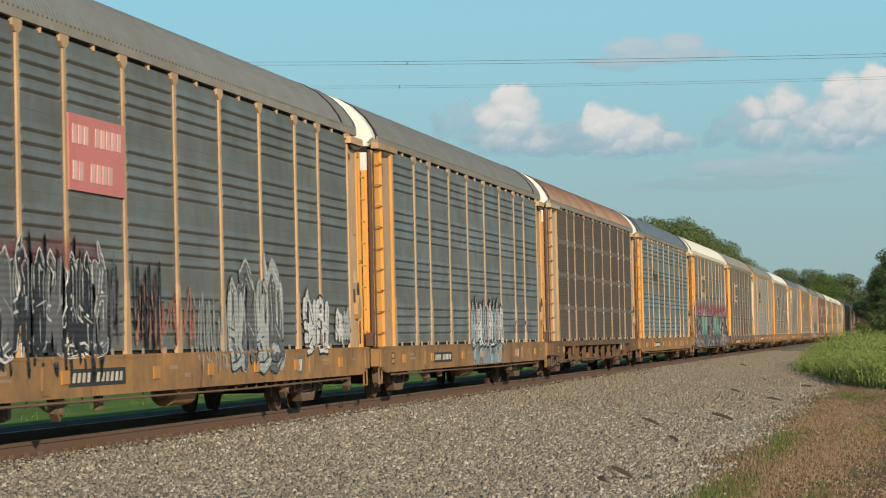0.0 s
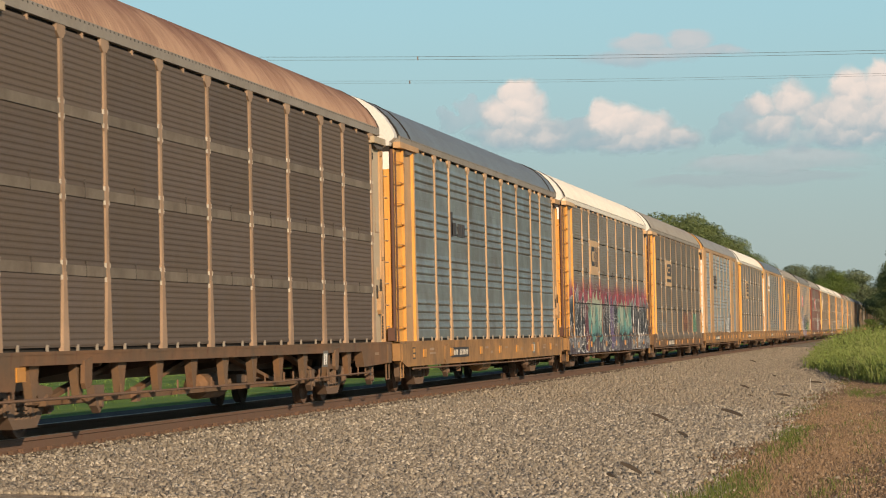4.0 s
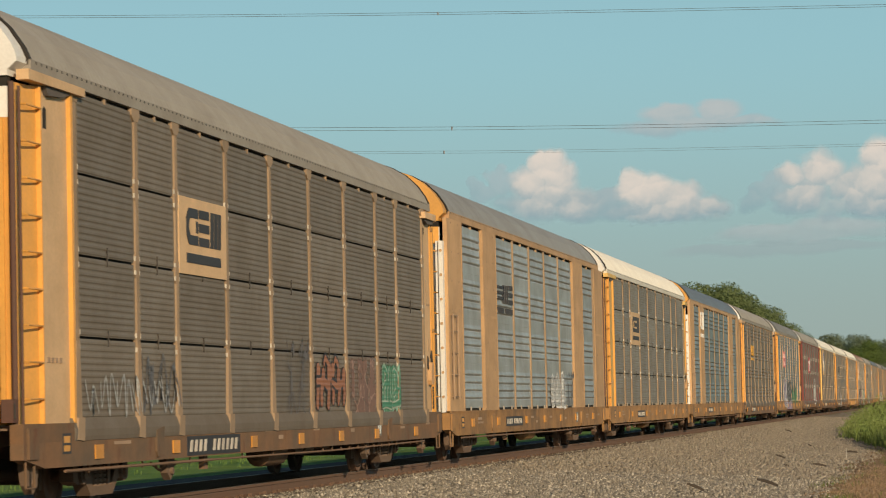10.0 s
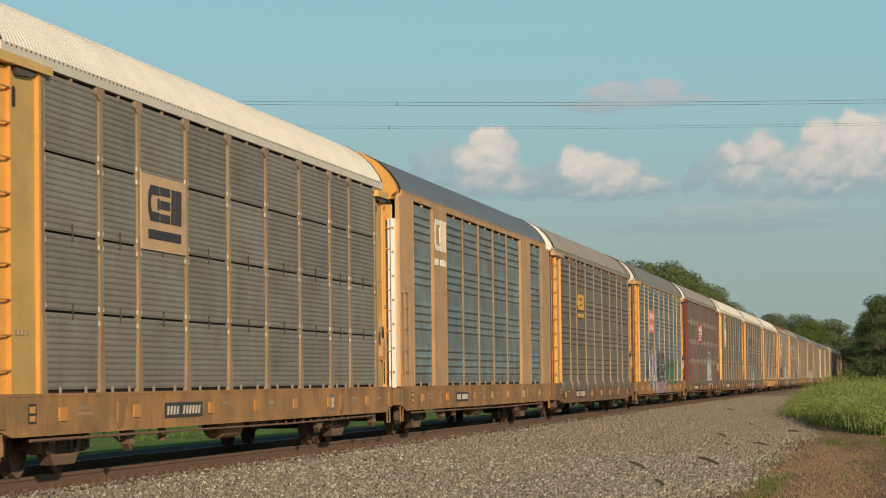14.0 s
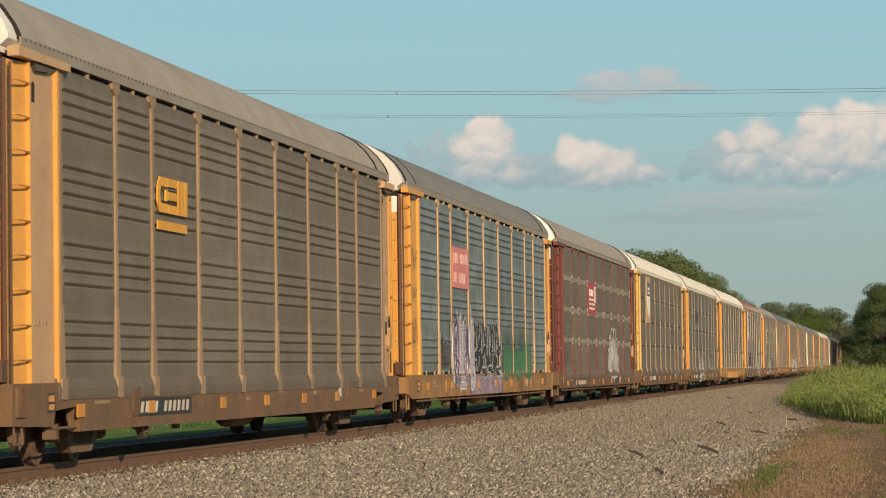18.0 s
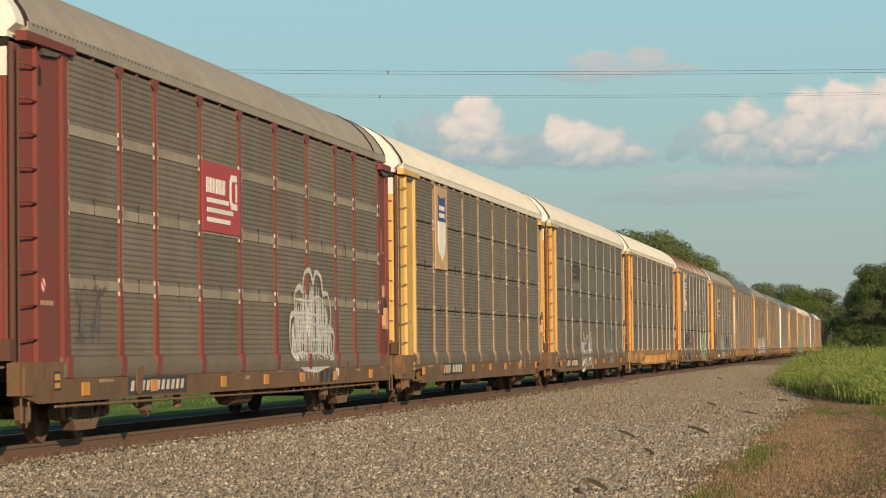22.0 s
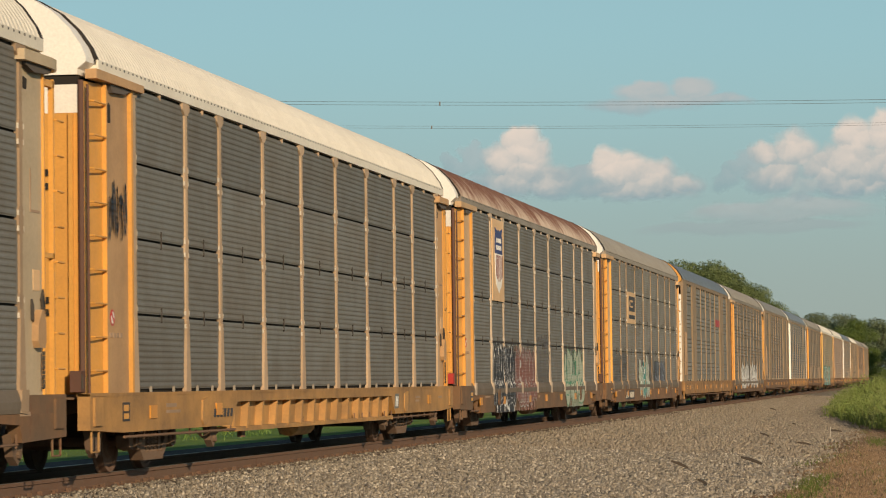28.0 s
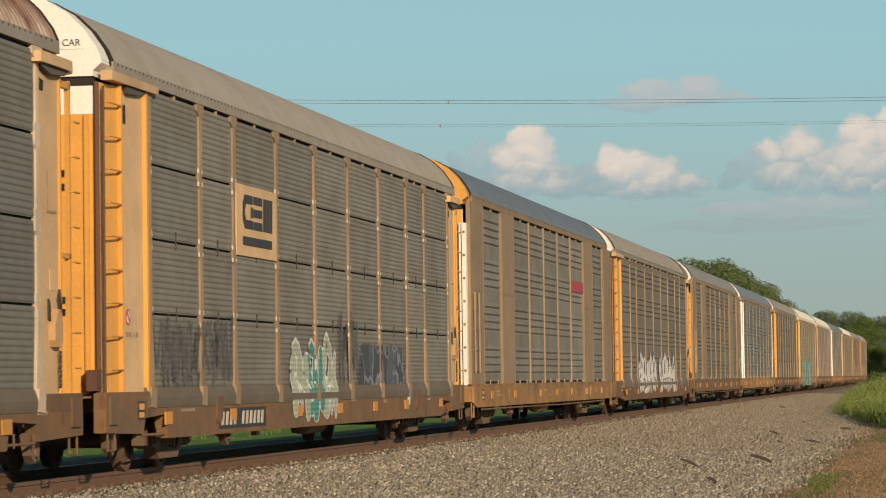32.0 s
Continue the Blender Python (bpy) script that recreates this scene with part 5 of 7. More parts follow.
def ribbon(s, line, w, lift, base, point=False, grow=0.0, bent=True):
    """A painted stroke along points of (y, z), laid on the side: a band with rounded or pointed ends. base: the piece's corner."""
    pts = smooth_line(line) if bent else kinked(line)
    k, cols = len(pts), 5
    total = 0.0
    run = [0.0]
    for a, b in zip(pts, pts[1:]):
        total += (b - a).length
        run.append(total)
    tip = max(w * (2.6 if point else 0.8), 0.02)
    v = []
    for i, p in enumerate(pts):
        d = (pts[min(i + 1, k - 1)] - pts[max(i - 1, 0)]).normalized()
        e = min(run[i], (total - run[i]) if point else 9.0) / tip
        e2 = (total - run[i]) / (w * 0.8 + 0.01)
        q = min(1.0, e) if point else math.sqrt(max(0.0, 1 - (1 - min(1.0, e)) ** 2))
        q = min(q, 1.0 if point else math.sqrt(max(0.0, 1 - (1 - min(1.0, e2)) ** 2)))
        half = w * max(q, 0.05) * (1 + 0.22 * math.sin(run[i] * 5.0 + base[0])) + grow
        m = Vector((-d.y, d.x)) * half
        for j in range(cols):
            r = p + m * (1 - 2 * j / (cols - 1))
            v.append((skin_x(base[0] + r.x, base[1] + r.y, 0.006) + lift, r.x, r.y))
    f = [(i * cols + j, (i + 1) * cols + j, (i + 1) * cols + j + 1, i * cols + j + 1) for i in range(k - 1) for j in range(cols - 1)]
    s.add(v, f)


def strokes(car, y0, y1, z0, z1, n, fills, outline, seed, wide=0.17, rim=0.045, label="", high=None, x=0.0):
    """A tangle of sprayed bars, not letters: leaning kinked stems, slashes between them and spikes, overlapping, each outlined and with thin glints."""
    r = random.Random(seed)
    w, h = (y1 - y0) / n, z1 - z0
    for i in range(n):
        c = y0 + i * w
        t = min(wide * 1.3, w * 0.155, h * 0.15) * r.uniform(0.9, 1.15)
        j = lambda a: r.uniform(-a, a)
        lean = j(0.16) * w
        lines = []
        for q in range(3):
            a = w * (0.14 + 0.36 * q + j(0.05))
            foot, top = h * r.uniform(0.0, 0.14), h * r.uniform(0.80, 0.95)
            k1, k2 = j(0.09) * w, j(0.09) * w
            lines.append(([(a - lean * 0.5, foot), (a + k1, h * r.uniform(0.28, 0.42)), (a + k2, h * r.uniform(0.55, 0.7)), (a + lean * 0.5, top)], r.random() < 0.12))
        over = r.choice((0, 1))
        lines.append(([(lines[over][0][-1][0], h * 0.84), (w * (0.30 + 0.36 * over), h * r.uniform(0.90, 1.0)), (lines[over + 1][0][-1][0], h * 0.82)], False))
        lines.append(([(w * (0.1 + j(0.1)), h * r.uniform(0.3, 0.55)), (w * r.uniform(0.35, 0.65), h * r.uniform(0.35, 0.6)), (w * (0.92 + j(0.1)), h * r.uniform(0.3, 0.6))], False))
        if r.random() < 0.5:
            lines.append(([(w * j(0.1), h * 0.06), (w * 0.4, h * r.uniform(0.02, 0.1)), (w * r.uniform(0.6, 1.1), h * r.uniform(0.05, 0.2))], False))
        if r.random() < 0.3:
            lines.append(([(w * r.uniform(0.2, 0.8), h * 0.5), (w * r.uniform(0.3, 0.7), h * 0.9), (w * r.uniform(0.3, 0.8), h * 1.12)], True))
        back, face, glint = Shape(), Shape(), Shape()
        for q, (ln, sharp) in enumerate(lines):
            tt = t * (1.0 if q < 3 else 0.5)
            lift = x + 0.0004 * q + 0.0002 * (i % 2)
            ribbon(back, ln, tt, 0.0012 + lift, (c, z0), sharp, rim, False)
            ribbon(face, ln, tt, 0.0026 + lift, (c, z0), sharp, 0.0, False)
            if q != 1:
                ribbon(glint, [(a + tt * 0.35, b + tt * 0.2) for a, b in ln[1:]], max(tt * 0.12, 0.010), 0.0052 + lift, (c, z0), True, 0.0, False)
        o = part("graffiti", back, outline, car, (0, c, z0), label)
        part("graffiti_fill", face, fills[i % len(fills)], o)["kind"] = "stuff"
        o["kind"] = "stuff"
        if high:
            part("graffiti_glint", glint, high, o)["kind"] = "stuff"


def scrawl(car, y0, y1, z0, z1, n, mat, seed, wide=0.03, label="thin scrawled tag"):
    """Thin handwritten loops that spell nothing."""
    r = random.Random(seed)
    w, h = (y1 - y0) / n, z1 - z0
    s = Shape()
    for i in range(n):
        ln = [(i * w + w * q / 5 + r.uniform(-0.2, 0.2) * w, h * ((0.1 if q % 2 else 0.8) + r.uniform(-0.15, 0.2))) for q in range(6)]
        ribbon(s, ln, wide, 0.0022 + 0.0002 * (i % 3), (y0, z0), True)
    part("graffiti", s, mat, car, (0, y0, z0), label)["kind"] = "stuff"


pink_pale = paint("pale_pink_paint", (0.80, 0.50, 0.46), 0.3, 0.0, 0.6)


def coat(name, rgb):
    """Spray paint, patchy and worn, over the close ribs of the sheets."""
    if name not in MATS:
        n = Nodes(name)
        co = n.coords()
        z = n.node("SeparateXYZ", {0: co}).outputs[2]
        rib = n.math("SINE", n.math("MULTIPLY", z, 2 * math.pi / 0.079))
        patch = n.noise(n.scaled(co, (1, 1.0, 0.7)), 2.2, 5.0, 0.62)
        fine = n.noise(n.scaled(co, (1, 1, 3)), 14.0, 4.0, 0.7)
        tone = n.math("MULTIPLY", n.math("MULTIPLY_ADD", patch, 0.9, 0.55), n.math("MULTIPLY_ADD", fine, 0.4, 0.8))
        col = n.node("VectorMath", {0: n.node("CombineXYZ", {0: rgb[0], 1: rgb[1], 2: rgb[2]}).outputs[0], "Scale": tone}, operation="SCALE").outputs[0]
        col = n.mix(n.math("MULTIPLY", n.ramp(fine, 0.60, 0.74), 0.5), col, (0.15, 0.13, 0.11))
        MATS[name] = n.finish(col, 0.62, 0.0, rib, 0.005)
    return MATS[name]


g_black, g_white, g_teal, g_cream = coat("spray_black", (0.022, 0.022, 0.026)), coat("spray_white", (0.66, 0.65, 0.62)), coat("spray_teal", (0.06, 0.25, 0.225)), coat("spray_cream", (0.46, 0.44, 0.27))
g_purple, g_lilac, g_silver, g_red = coat("spray_purple", (0.115, 0.075, 0.18)), coat("spray_lilac", (0.42, 0.38, 0.46)), coat("spray_silver", (0.40, 0.41, 0.40)), coat("spray_red", (0.20, 0.085, 0.065))
g_mint, g_ice, g_green, g_grey = coat("spray_mint", (0.36, 0.41, 0.32)), coat("spray_ice", (0.30, 0.40, 0.45)), coat("spray_green", (0.06, 0.22, 0.13)), coat("spray_grey", (0.13, 0.13, 0.135))
g_rose, g_chalk = coat("spray_rose", (0.46, 0.38, 0.41)), coat("spray_chalk", (0.56, 0.56, 0.53))


def hand_blob(car, y, z):
    """A pale scribbled patch with rounded bumps on top, drawn in many thin lines within an outline."""
    s, r = Shape(), random.Random(92)
    top = [(0.20, 0.50), (0.02, 0.80), (0.10, 1.15), (0.45, 1.25), (0.50, 1.58), (0.95, 1.70), (1.15, 1.62), (1.35, 1.92), (1.85, 2.00), (2.15, 1.80), (2.40, 1.98), (2.90, 1.90), (3.10, 1.62), (3.55, 1.60), (3.85, 1.30), (3.80, 1.0), (4.15, 0.85), (4.05, 0.50), (3.5, 0.32), (2.2, 0.22), (1.0, 0.28), (0.20, 0.50)]
    ribbon(s, top, 0.05, 0.0022, (y, z))
    def crest(a):
        return float(np.interp(a, [0.1, 0.6, 1.3, 2.0, 2.8, 3.4, 4.0], [1.0, 1.55, 1.80, 1.92, 1.86, 1.52, 0.95]))
    for i in range(26):
        a = 0.24 + i * 0.146 + r.uniform(-0.03, 0.03)
        hi = crest(a) * r.uniform(0.82, 0.97)
        ribbon(s, [(a + r.uniform(-0.06, 0.06), 0.35 + (hi - 0.35) * q / 4 + r.uniform(-0.03, 0.03)) for q in range(5)], r.uniform(0.05, 0.075), 0.0012 + 0.0002 * (i % 3), (y, z), True)
    for i in range(5):
        ribbon(s, [(0.5 + q * 0.55 + r.uniform(-0.1, 0.1), 0.5 + i * 0.24 + r.uniform(-0.08, 0.08)) for q in range(6)], 0.02, 0.002, (y, z), True)
    for i in range(6):
        ribbon(s, [(0.7 + i * 0.42, 0.26), (0.72 + i * 0.42 + r.uniform(-0.1, 0.1), 0.02)], 0.03, 0.0012, (y, z), True)
    part("graffiti", s, g_chalk, car, (0, y, z), "faded chalk-white scribbled graffiti with rounded bumps")["kind"] = "stuff"


salmon = spray("graffiti_salmon_ground", [(0.42, 0.24, 0.16), (0.26, 0.16, 0.12)], (0.32, 0.18, 0.13), (0.9, 0.8), 0.0, 0.85, 0.2, 30.0, (0.34, 0.19, 0.14), 0.5)
teal_fade = faded("spray_teal_fade", [(0, (0.05, 0.05, 0.06)), (0.35, (0.13, 0.33, 0.29)), (1.15, (0.48, 0.50, 0.36))])
cream_fade = faded("spray_cream_fade", [(0, (0.10, 0.28, 0.25)), (0.55, (0.38, 0.46, 0.36)), (1.4, (0.56, 0.52, 0.36))])
dark_fade = faded("spray_dark_fade", [(0, (0.20, 0.20, 0.21)), (0.35, (0.03, 0.03, 0.035)), (1.0, (0.022, 0.022, 0.026)), (1.5, (0.17, 0.18, 0.19))])
maroon = coat("spray_maroon", (0.13, 0.03, 0.045))
sign(A, 7.44, 10.05, 3.07, 4.03, pink_sign, "faded pink sign sheet with pale lettering bars")
bars(A, 7.58, 9.95, 3.66, 3.90, 9, pink_pale, "lettering_bar", 1.520, 0.1)
bars(A, 7.58, 9.5, 3.20, 3.44, 7, pink_pale, "lettering_bar", 1.520, 0.1)
strokes(A, 2.9, 9.1, 0.98, 2.3, 9, [g_black, g_black, g_grey], g_white, 3, 0.2, 0.035, "black and white wild-style graffiti", g_silver)
scrawl(A, 2.9, 9.0, 0.7, 2.5, 12, g_black, 71, 0.045)
strip(A, "graffiti", 2.8, 8.9, 2.0, 2.55, mist("graffiti_red_haze", (0.36, 0.09, 0.10), (0.22, 0.06, 0.07), 0.45, 0.3, 0.6), "faint red haze of spray paint", -0.002)

strokes(A, 15.95, 19.85, 0.62, 2.35, 2, [g_grey, g_silver], g_silver, 4, 0.30, 0.06, "silver and black arched graffiti", g_white)
strokes(A, 15.95, 19.8, 0.66, 2.2, 4, [g_silver, g_grey], g_black, 44, 0.10, 0.03, "silver and black arched graffiti", g_white, 0.006)
strokes(A, 21.65, 23.9, 0.92, 1.95, 2, [g_white], g_black, 5, 0.2, 0.04, "white bubble graffiti with black outlines", g_grey)
strokes(A, 24.5, 26.0, 1.05, 1.7, 2, [g_white, g_silver], g_grey, 51, 0.1, 0.03, "pale bubble tag")
scrawl(A, 8.9, 9.7, 1.1, 2.4, 3, g_grey, 52)
scrawl(A, 10.4, 11.9, 1.05, 2.4, 3, g_black, 53)
scrawl(A, 10.4, 13.9, 1.02, 2.0, 5, coat("spray_salmon", (0.40, 0.19, 0.13)), 54, 0.035)
scrawl(A, 13.9, 15.9, 0.62, 1.9, 4, g_silver, 55, 0.02)
number_board(A, 7.2, 9.85)
strip(B, "graffiti", 12.95, 18.5, 0.52, 1.0, ice_piece, "pale blue drips of graffiti on the sill", -0.003)
strokes(B, 12.95, 18.5, 0.92, 2.0, 9, [g_ice, g_rose, g_white], g_black, 6, 0.22, 0.06, "pale blue and pink graffiti with black outlines", g_white)
scrawl(B, 20.0, 24.5, 1.2, 1.6, 5, coat("spray_plum", (0.20, 0.13, 0.17)), 67, 0.02)
number_board(B, 7.3, 9.8)
bars(D, 7.5, 9.5, 3.33, 3.62, 8, ink, "lettering_bar", 1.508, 0.1)
bars(D, 7.45, 7.75, 3.30, 3.85, 1, ink, "lettering_bar", 1.508, 0.1)
number_board(D, 7.0, 9.5)
sign(E, 7.42, 9.6, 2.95, 4.03, sign_tan, "tan sign sheet with dark rounded marks")
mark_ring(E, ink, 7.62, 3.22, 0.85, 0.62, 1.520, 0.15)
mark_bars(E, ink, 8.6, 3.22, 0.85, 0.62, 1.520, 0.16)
strip(E, "graffiti", 0.7, 27.5, 0.99, 2.3, salmon, "salmon pink graffiti ground", 0.0, GAPS)
strokes(E, 1.4, 3.2, 0.56, 2.55, 1, [dark_fade], g_white, 8, 0.34, 0.05, "black graffiti with white outlines", g_silver)
strokes(E, 3.0, 5.6, 0.56, 2.4, 2, [dark_fade, g_black], g_white, 11, 0.26, 0.045, "black graffiti with white outlines", g_silver)
strokes(E, 5.4, 6.5, 0.56, 2.1, 1, [maroon], g_white, 10, 0.22, 0.04, "maroon graffiti shape")
strokes(E, 6.3, 10.4, 0.80, 2.45, 4, [teal_fade, cream_fade], g_black, 12, 0.2, 0.045, "teal and cream graffiti with black outlines", g_cream)
strokes(E, 10.9, 15.4, 0.56, 2.35, 4, [dark_fade, g_black, g_purple], g_silver, 13, 0.24, 0.035, "black graffiti with pale outlines", g_white)
strokes(E, 15.5, 20.4, 0.80, 2.25, 5, [teal_fade, cream_fade], g_black, 14, 0.18, 0.04, "teal and cream graffiti", g_cream)
strokes(E, 20.4, 27.2, 0.56, 2.3, 6, [dark_fade], g_white, 15, 0.24, 0.04, "black graffiti with white outlines", g_silver)
strip(E, "graffiti", 0.7, 27.5, 0.48, 1.0, dark_sill, "dark purple graffiti along the sill", -0.003)
strip(E, "graffiti", 0.7, 27.5, 1.8, 2.85, pink_haze, "pink and red spray band above the letters", 0.0005, GAPS)
# black strips over the graffiti stand in for the dark gaps between sheet rows
for c, spans in ((E, zip(POSTS, POSTS[1:])), (P, ((5.38, 7.35), (7.35, 10.14), (10.14, 12.93), (18.51, 21.30), (21.30, 23.27)))):
    for a, b in spans:
        w = round(b - a - 0.3, 2)
        piece("seam_rubber", cached(f"seam_rubber:{w}", lambda: Shape().box(1.49, 1.517, 0, w, 1.997, 2.034)), black, c, (0, a + 0.15, 0), "black strip drawn for the dark gap between the sheets")
plate_block(F, 7.44, 10.05, ink, sign_tan)
number_board(F, 7.6, 10.6, 0.51, 0.77)
scrawl(F, 2.9, 7.2, 1.08, 1.6, 6, g_silver, 95, 0.018)
scrawl(F, 5.5, 7.3, 1.1, 1.9, 3, g_grey, 96, 0.02)
scrawl(Q, 2.9, 7.2, 1.08, 2.1, 6, g_grey, 97, 0.025)
scrawl(Q, 14.8, 16.4, 1.1, 2.4, 3, g_grey, 98, 0.03)
scrawl(O, 1.5, 2.3, 2.9, 3.7, 3, g_black, 99, 0.02)
strokes(F, 15.9, 18.4, 1.08, 1.95, 2, [coat("spray_rust_orange", (0.30, 0.13, 0.07))], g_black, 23, 0.09, 0.05, "dark red outlined tag")
strip(F, "graffiti", 18.55, 21.2, 1.02, 2.03, rose_tag)
strip(F, "graffiti", 21.4, 23.6, 1.02, 1.95, green_tag, "green block tag")
strokes(F, 21.5, 23.5, 1.1, 1.85, 2, [g_green], g_mint, 17, 0.08, 0.03, "green outlined tag")
strip(F, "graffiti", 13.6, 15.7, 1.02, 2.3, ghost)
for z, w in ((3.78, 2.0), (3.66, 1.7), (3.54, 1.4)):
    flat(G, "mark", rect(0.9, 0.06), ink, 1.508, (7.5, z))
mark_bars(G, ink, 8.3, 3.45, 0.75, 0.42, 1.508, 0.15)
for z in (3.45, 3.62, 3.79):
    flat(G, "mark", rect(0.6, 0.10), ink, 1.508, (9.2, z))
bars(G, 7.5, 9.8, 3.22, 3.34, 12, ink, "lettering_bar", 1.508, 0.0)
strokes(G, 16.2, 18.9, 1.06, 1.85, 3, [g_silver], g_white, 18, 0.15, 0.05, "white rounded tag", g_grey)
strip(G, "graffiti", 19.0, 21.3, 1.03, 2.05, ghost)
number_board(G, 8.2, 10.8)
plate_block(H, 7.44, 10.05, ink, sign_tan)
number_board(H, 8.6, 10.9)
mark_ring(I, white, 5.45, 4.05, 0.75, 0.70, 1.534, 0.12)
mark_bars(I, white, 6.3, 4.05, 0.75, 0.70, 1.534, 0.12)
bars(I, 5.4, 7.1, 3.72, 3.86, 8, white, "lettering_bar", 1.534, 0.0)
number_board(I, 8.4, 10.4)
plate_block(J, 7.2, 9.6, amber, None)
number_board(J, 6.3, 9.4, 0.52, 0.77)
sign(K, 7.44, 10.05, 3.04, 4.0, pink_sign, "pink sign sheet with pale lettering bars")
bars(K, 7.58, 9.95, 3.62, 3.86, 9, pink_pale, "lettering_bar", 1.520, 0.1)
bars(K, 7.58, 9.5, 3.16, 3.40, 7, pink_pale, "lettering_bar", 1.520, 0.1)
strokes(K, 7.5, 10.9, 0.62, 2.45, 4, [g_purple, g_lilac], g_white, 19, 0.17, 0.05, "purple and white spiked graffiti", g_white)
scrawl(K, 7.0, 10.9, 0.55, 2.6, 7, g_white, 61, 0.03, "white spiked graffiti lines")
scrawl(K, 5.6, 6.9, 1.1, 1.9, 3, g_grey, 62, 0.035)
strokes(K, 10.9, 16.0, 0.98, 2.25, 4, [g_black], g_silver, 20, 0.26, 0.05, "black and white graffiti shapes", g_white)
scrawl(K, 1.6, 2.2, 1.6, 2.3, 1, g_black, 63, 0.016)
scrawl(K, 1.6, 2.2, 2.6, 3.0, 1, g_grey, 65, 0.014)
scrawl(K, 1.6, 2.2, 3.3, 3.8, 1, g_black, 68, 0.014)
scrawl(K, 16.4, 20.4, 1.6, 2.1, 5, g_grey, 64, 0.018)
strip(K, "graffiti", 9.6, 16.4, 0.50, 0.99, mauve_haze, "mauve overspray on the sill", -0.003)
strip(K, "graffiti", 16.2, 22.6, 0.80, 2.25, green_haze, "dark green overspray")
sign(L, 10.2, 12.86, 2.95, 4.02, red_sign, "red sign sheet with pale marks")
bars(L, 10.45, 11.8, 3.55, 3.78, 6, white, "lettering_bar", 1.520, 0.1)
for z, w in ((3.40, 1.5), (3.25, 1.8), (3.10, 1.6)):
    flat(L, "lettering_bar", rect(w, 0.07), white, 1.520, (10.5, z))
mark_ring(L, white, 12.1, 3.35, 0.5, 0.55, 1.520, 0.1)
hand_blob(L, 16.8, 0.55)
strip(L, "graffiti", 2.85, 4.8, 1.25, 2.05, ghost)
number_board(L, 5.6, 9.0, 0.53, 0.77)
bars(L, 19.4, 20.8, 0.55, 0.77, 3, ink, "stencil_bar", 1.538)
shield(M, 5.45, 7.28, 2.97, 4.88, False)
number_board(M, 6.4, 9.6, 0.52, 0.80)
for z in (3.80, 3.62, 3.44):
    flat(N, "mark", rect(1.2, 0.09), ink, 1.508, (7.6, z))
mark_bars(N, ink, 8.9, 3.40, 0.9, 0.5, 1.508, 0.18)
flat(N, "mark", rect(1.8, 0.22), roof_grey, 1.507, (7.9, 3.05))
strokes(N, 10.0, 13.6, 0.4, 1.5, 3, [g_grey], g_white, 21, 0.1, 0.11, "white block tag")
strokes(N, 18.9, 21.5, 0.4, 1.9, 2, [cool_grey], g_silver, 22, 0.12, 0.05, "white tag running onto the sill")
strip(N, "graffiti", 8.4, 9.9, 1.15, 1.7, ghost)
number_board(N, 5.2, 8.6, 0.50, 0.78)
number_board(O, 6.6, 8.0, 0.58, 0.80, False, 6)
shield(P, 5.45, 7.28, 2.97, 4.88, True)
strip(P, "graffiti", 5.3, 9.1, 0.36, 2.02, dark_piece, "black graffiti ground", 0.0, GAPS)
scrawl(P, 5.4, 9.0, 0.45, 1.95, 9, g_white, 81, 0.02, "white scrawled lines")
scrawl(P, 18.6, 23.0, 0.5, 1.95, 7, g_green, 82, 0.02)
strokes(P, 5.4, 9.0, 0.5, 1.95, 7, [g_black], g_silver, 23, 0.17, 0.025, "black graffiti with white outlines")
strip(P, "graffiti", 8.8, 12.9, 0.36, 2.02, red_tag, "faded red graffiti ground", -0.003)
strokes(P, 9.0, 12.7, 0.45, 1.95, 6, [g_red], g_silver, 24, 0.14, 0.03, "red graffiti with pale outlines")
strip(P, "graffiti", 12.5, 16.2, 1.02, 2.4, ghost)
strip(P, "graffiti", 18.4, 23.2, 0.36, 2.05, mint_piece, "pale green graffiti", -0.003)
strokes(P, 18.7, 23.0, 0.5, 1.9, 3, [g_mint], g_green, 25, 0.2, 0.03, "pale green outlined graffiti")
plate_block(Q, 7.44, 10.05, ink, sign_tan)
strip(Q, "graffiti", 2.9, 7.3, 1.02, 2.05, ghost)
strokes(Q, 11.0, 14.5, 0.42, 1.8, 3, [g_mint, g_teal], g_white, 26, 0.13, 0.06, "white and teal tag")
strip(Q, "graffiti", 16.2, 21.3, 1.02, 1.78, spray("graffiti_dark_block", [(0.06, 0.065, 0.08), (0.10, 0.11, 0.14)], (0.2, 0.22, 0.26), (1.4, 1.2), 0.05, 0.9, 0.25, 17.0))
number_board(Q, 6.2, 9.1, 0.45, 0.74)
flat(R, "mark", rect(2.6, 0.3), red_sign, 1.50, (18.3, 3.5))
strokes(S, 7.5, 13.6, 0.55, 1.85, 4, [g_white], g_grey, 27, 0.26, 0.05, "large white graffiti")
strokes(S, 14.6, 20.6, 0.55, 1.85, 4, [g_white], g_grey, 28, 0.26, 0.05, "large white graffiti")
strip(cars[22], "graffiti", 3.0, 20.0, 0.40, 2.2, teal_piece, "teal graffiti")
car_words = bpy.data.curves.new("end_lettering", "FONT")
car_words.body, car_words.size, car_words.extrude, car_words.align_x = "CAR", 0.12, 0.002, "CENTER"
for c in (F, Q):
    flat_me = new("end_lettering", car_words)
    flat_me.parent, flat_me.location, flat_me.rotation_euler = c, (1.09, 0.606, 5.30), (radians(90), 0, 0)
    part("end_plate", Shape().box(0.92, 1.26, 0.611, 0.625, 5.26, 5.42), white, c)
    flat_me.data.materials.clear()
    flat_me.data.materials.append(ink)
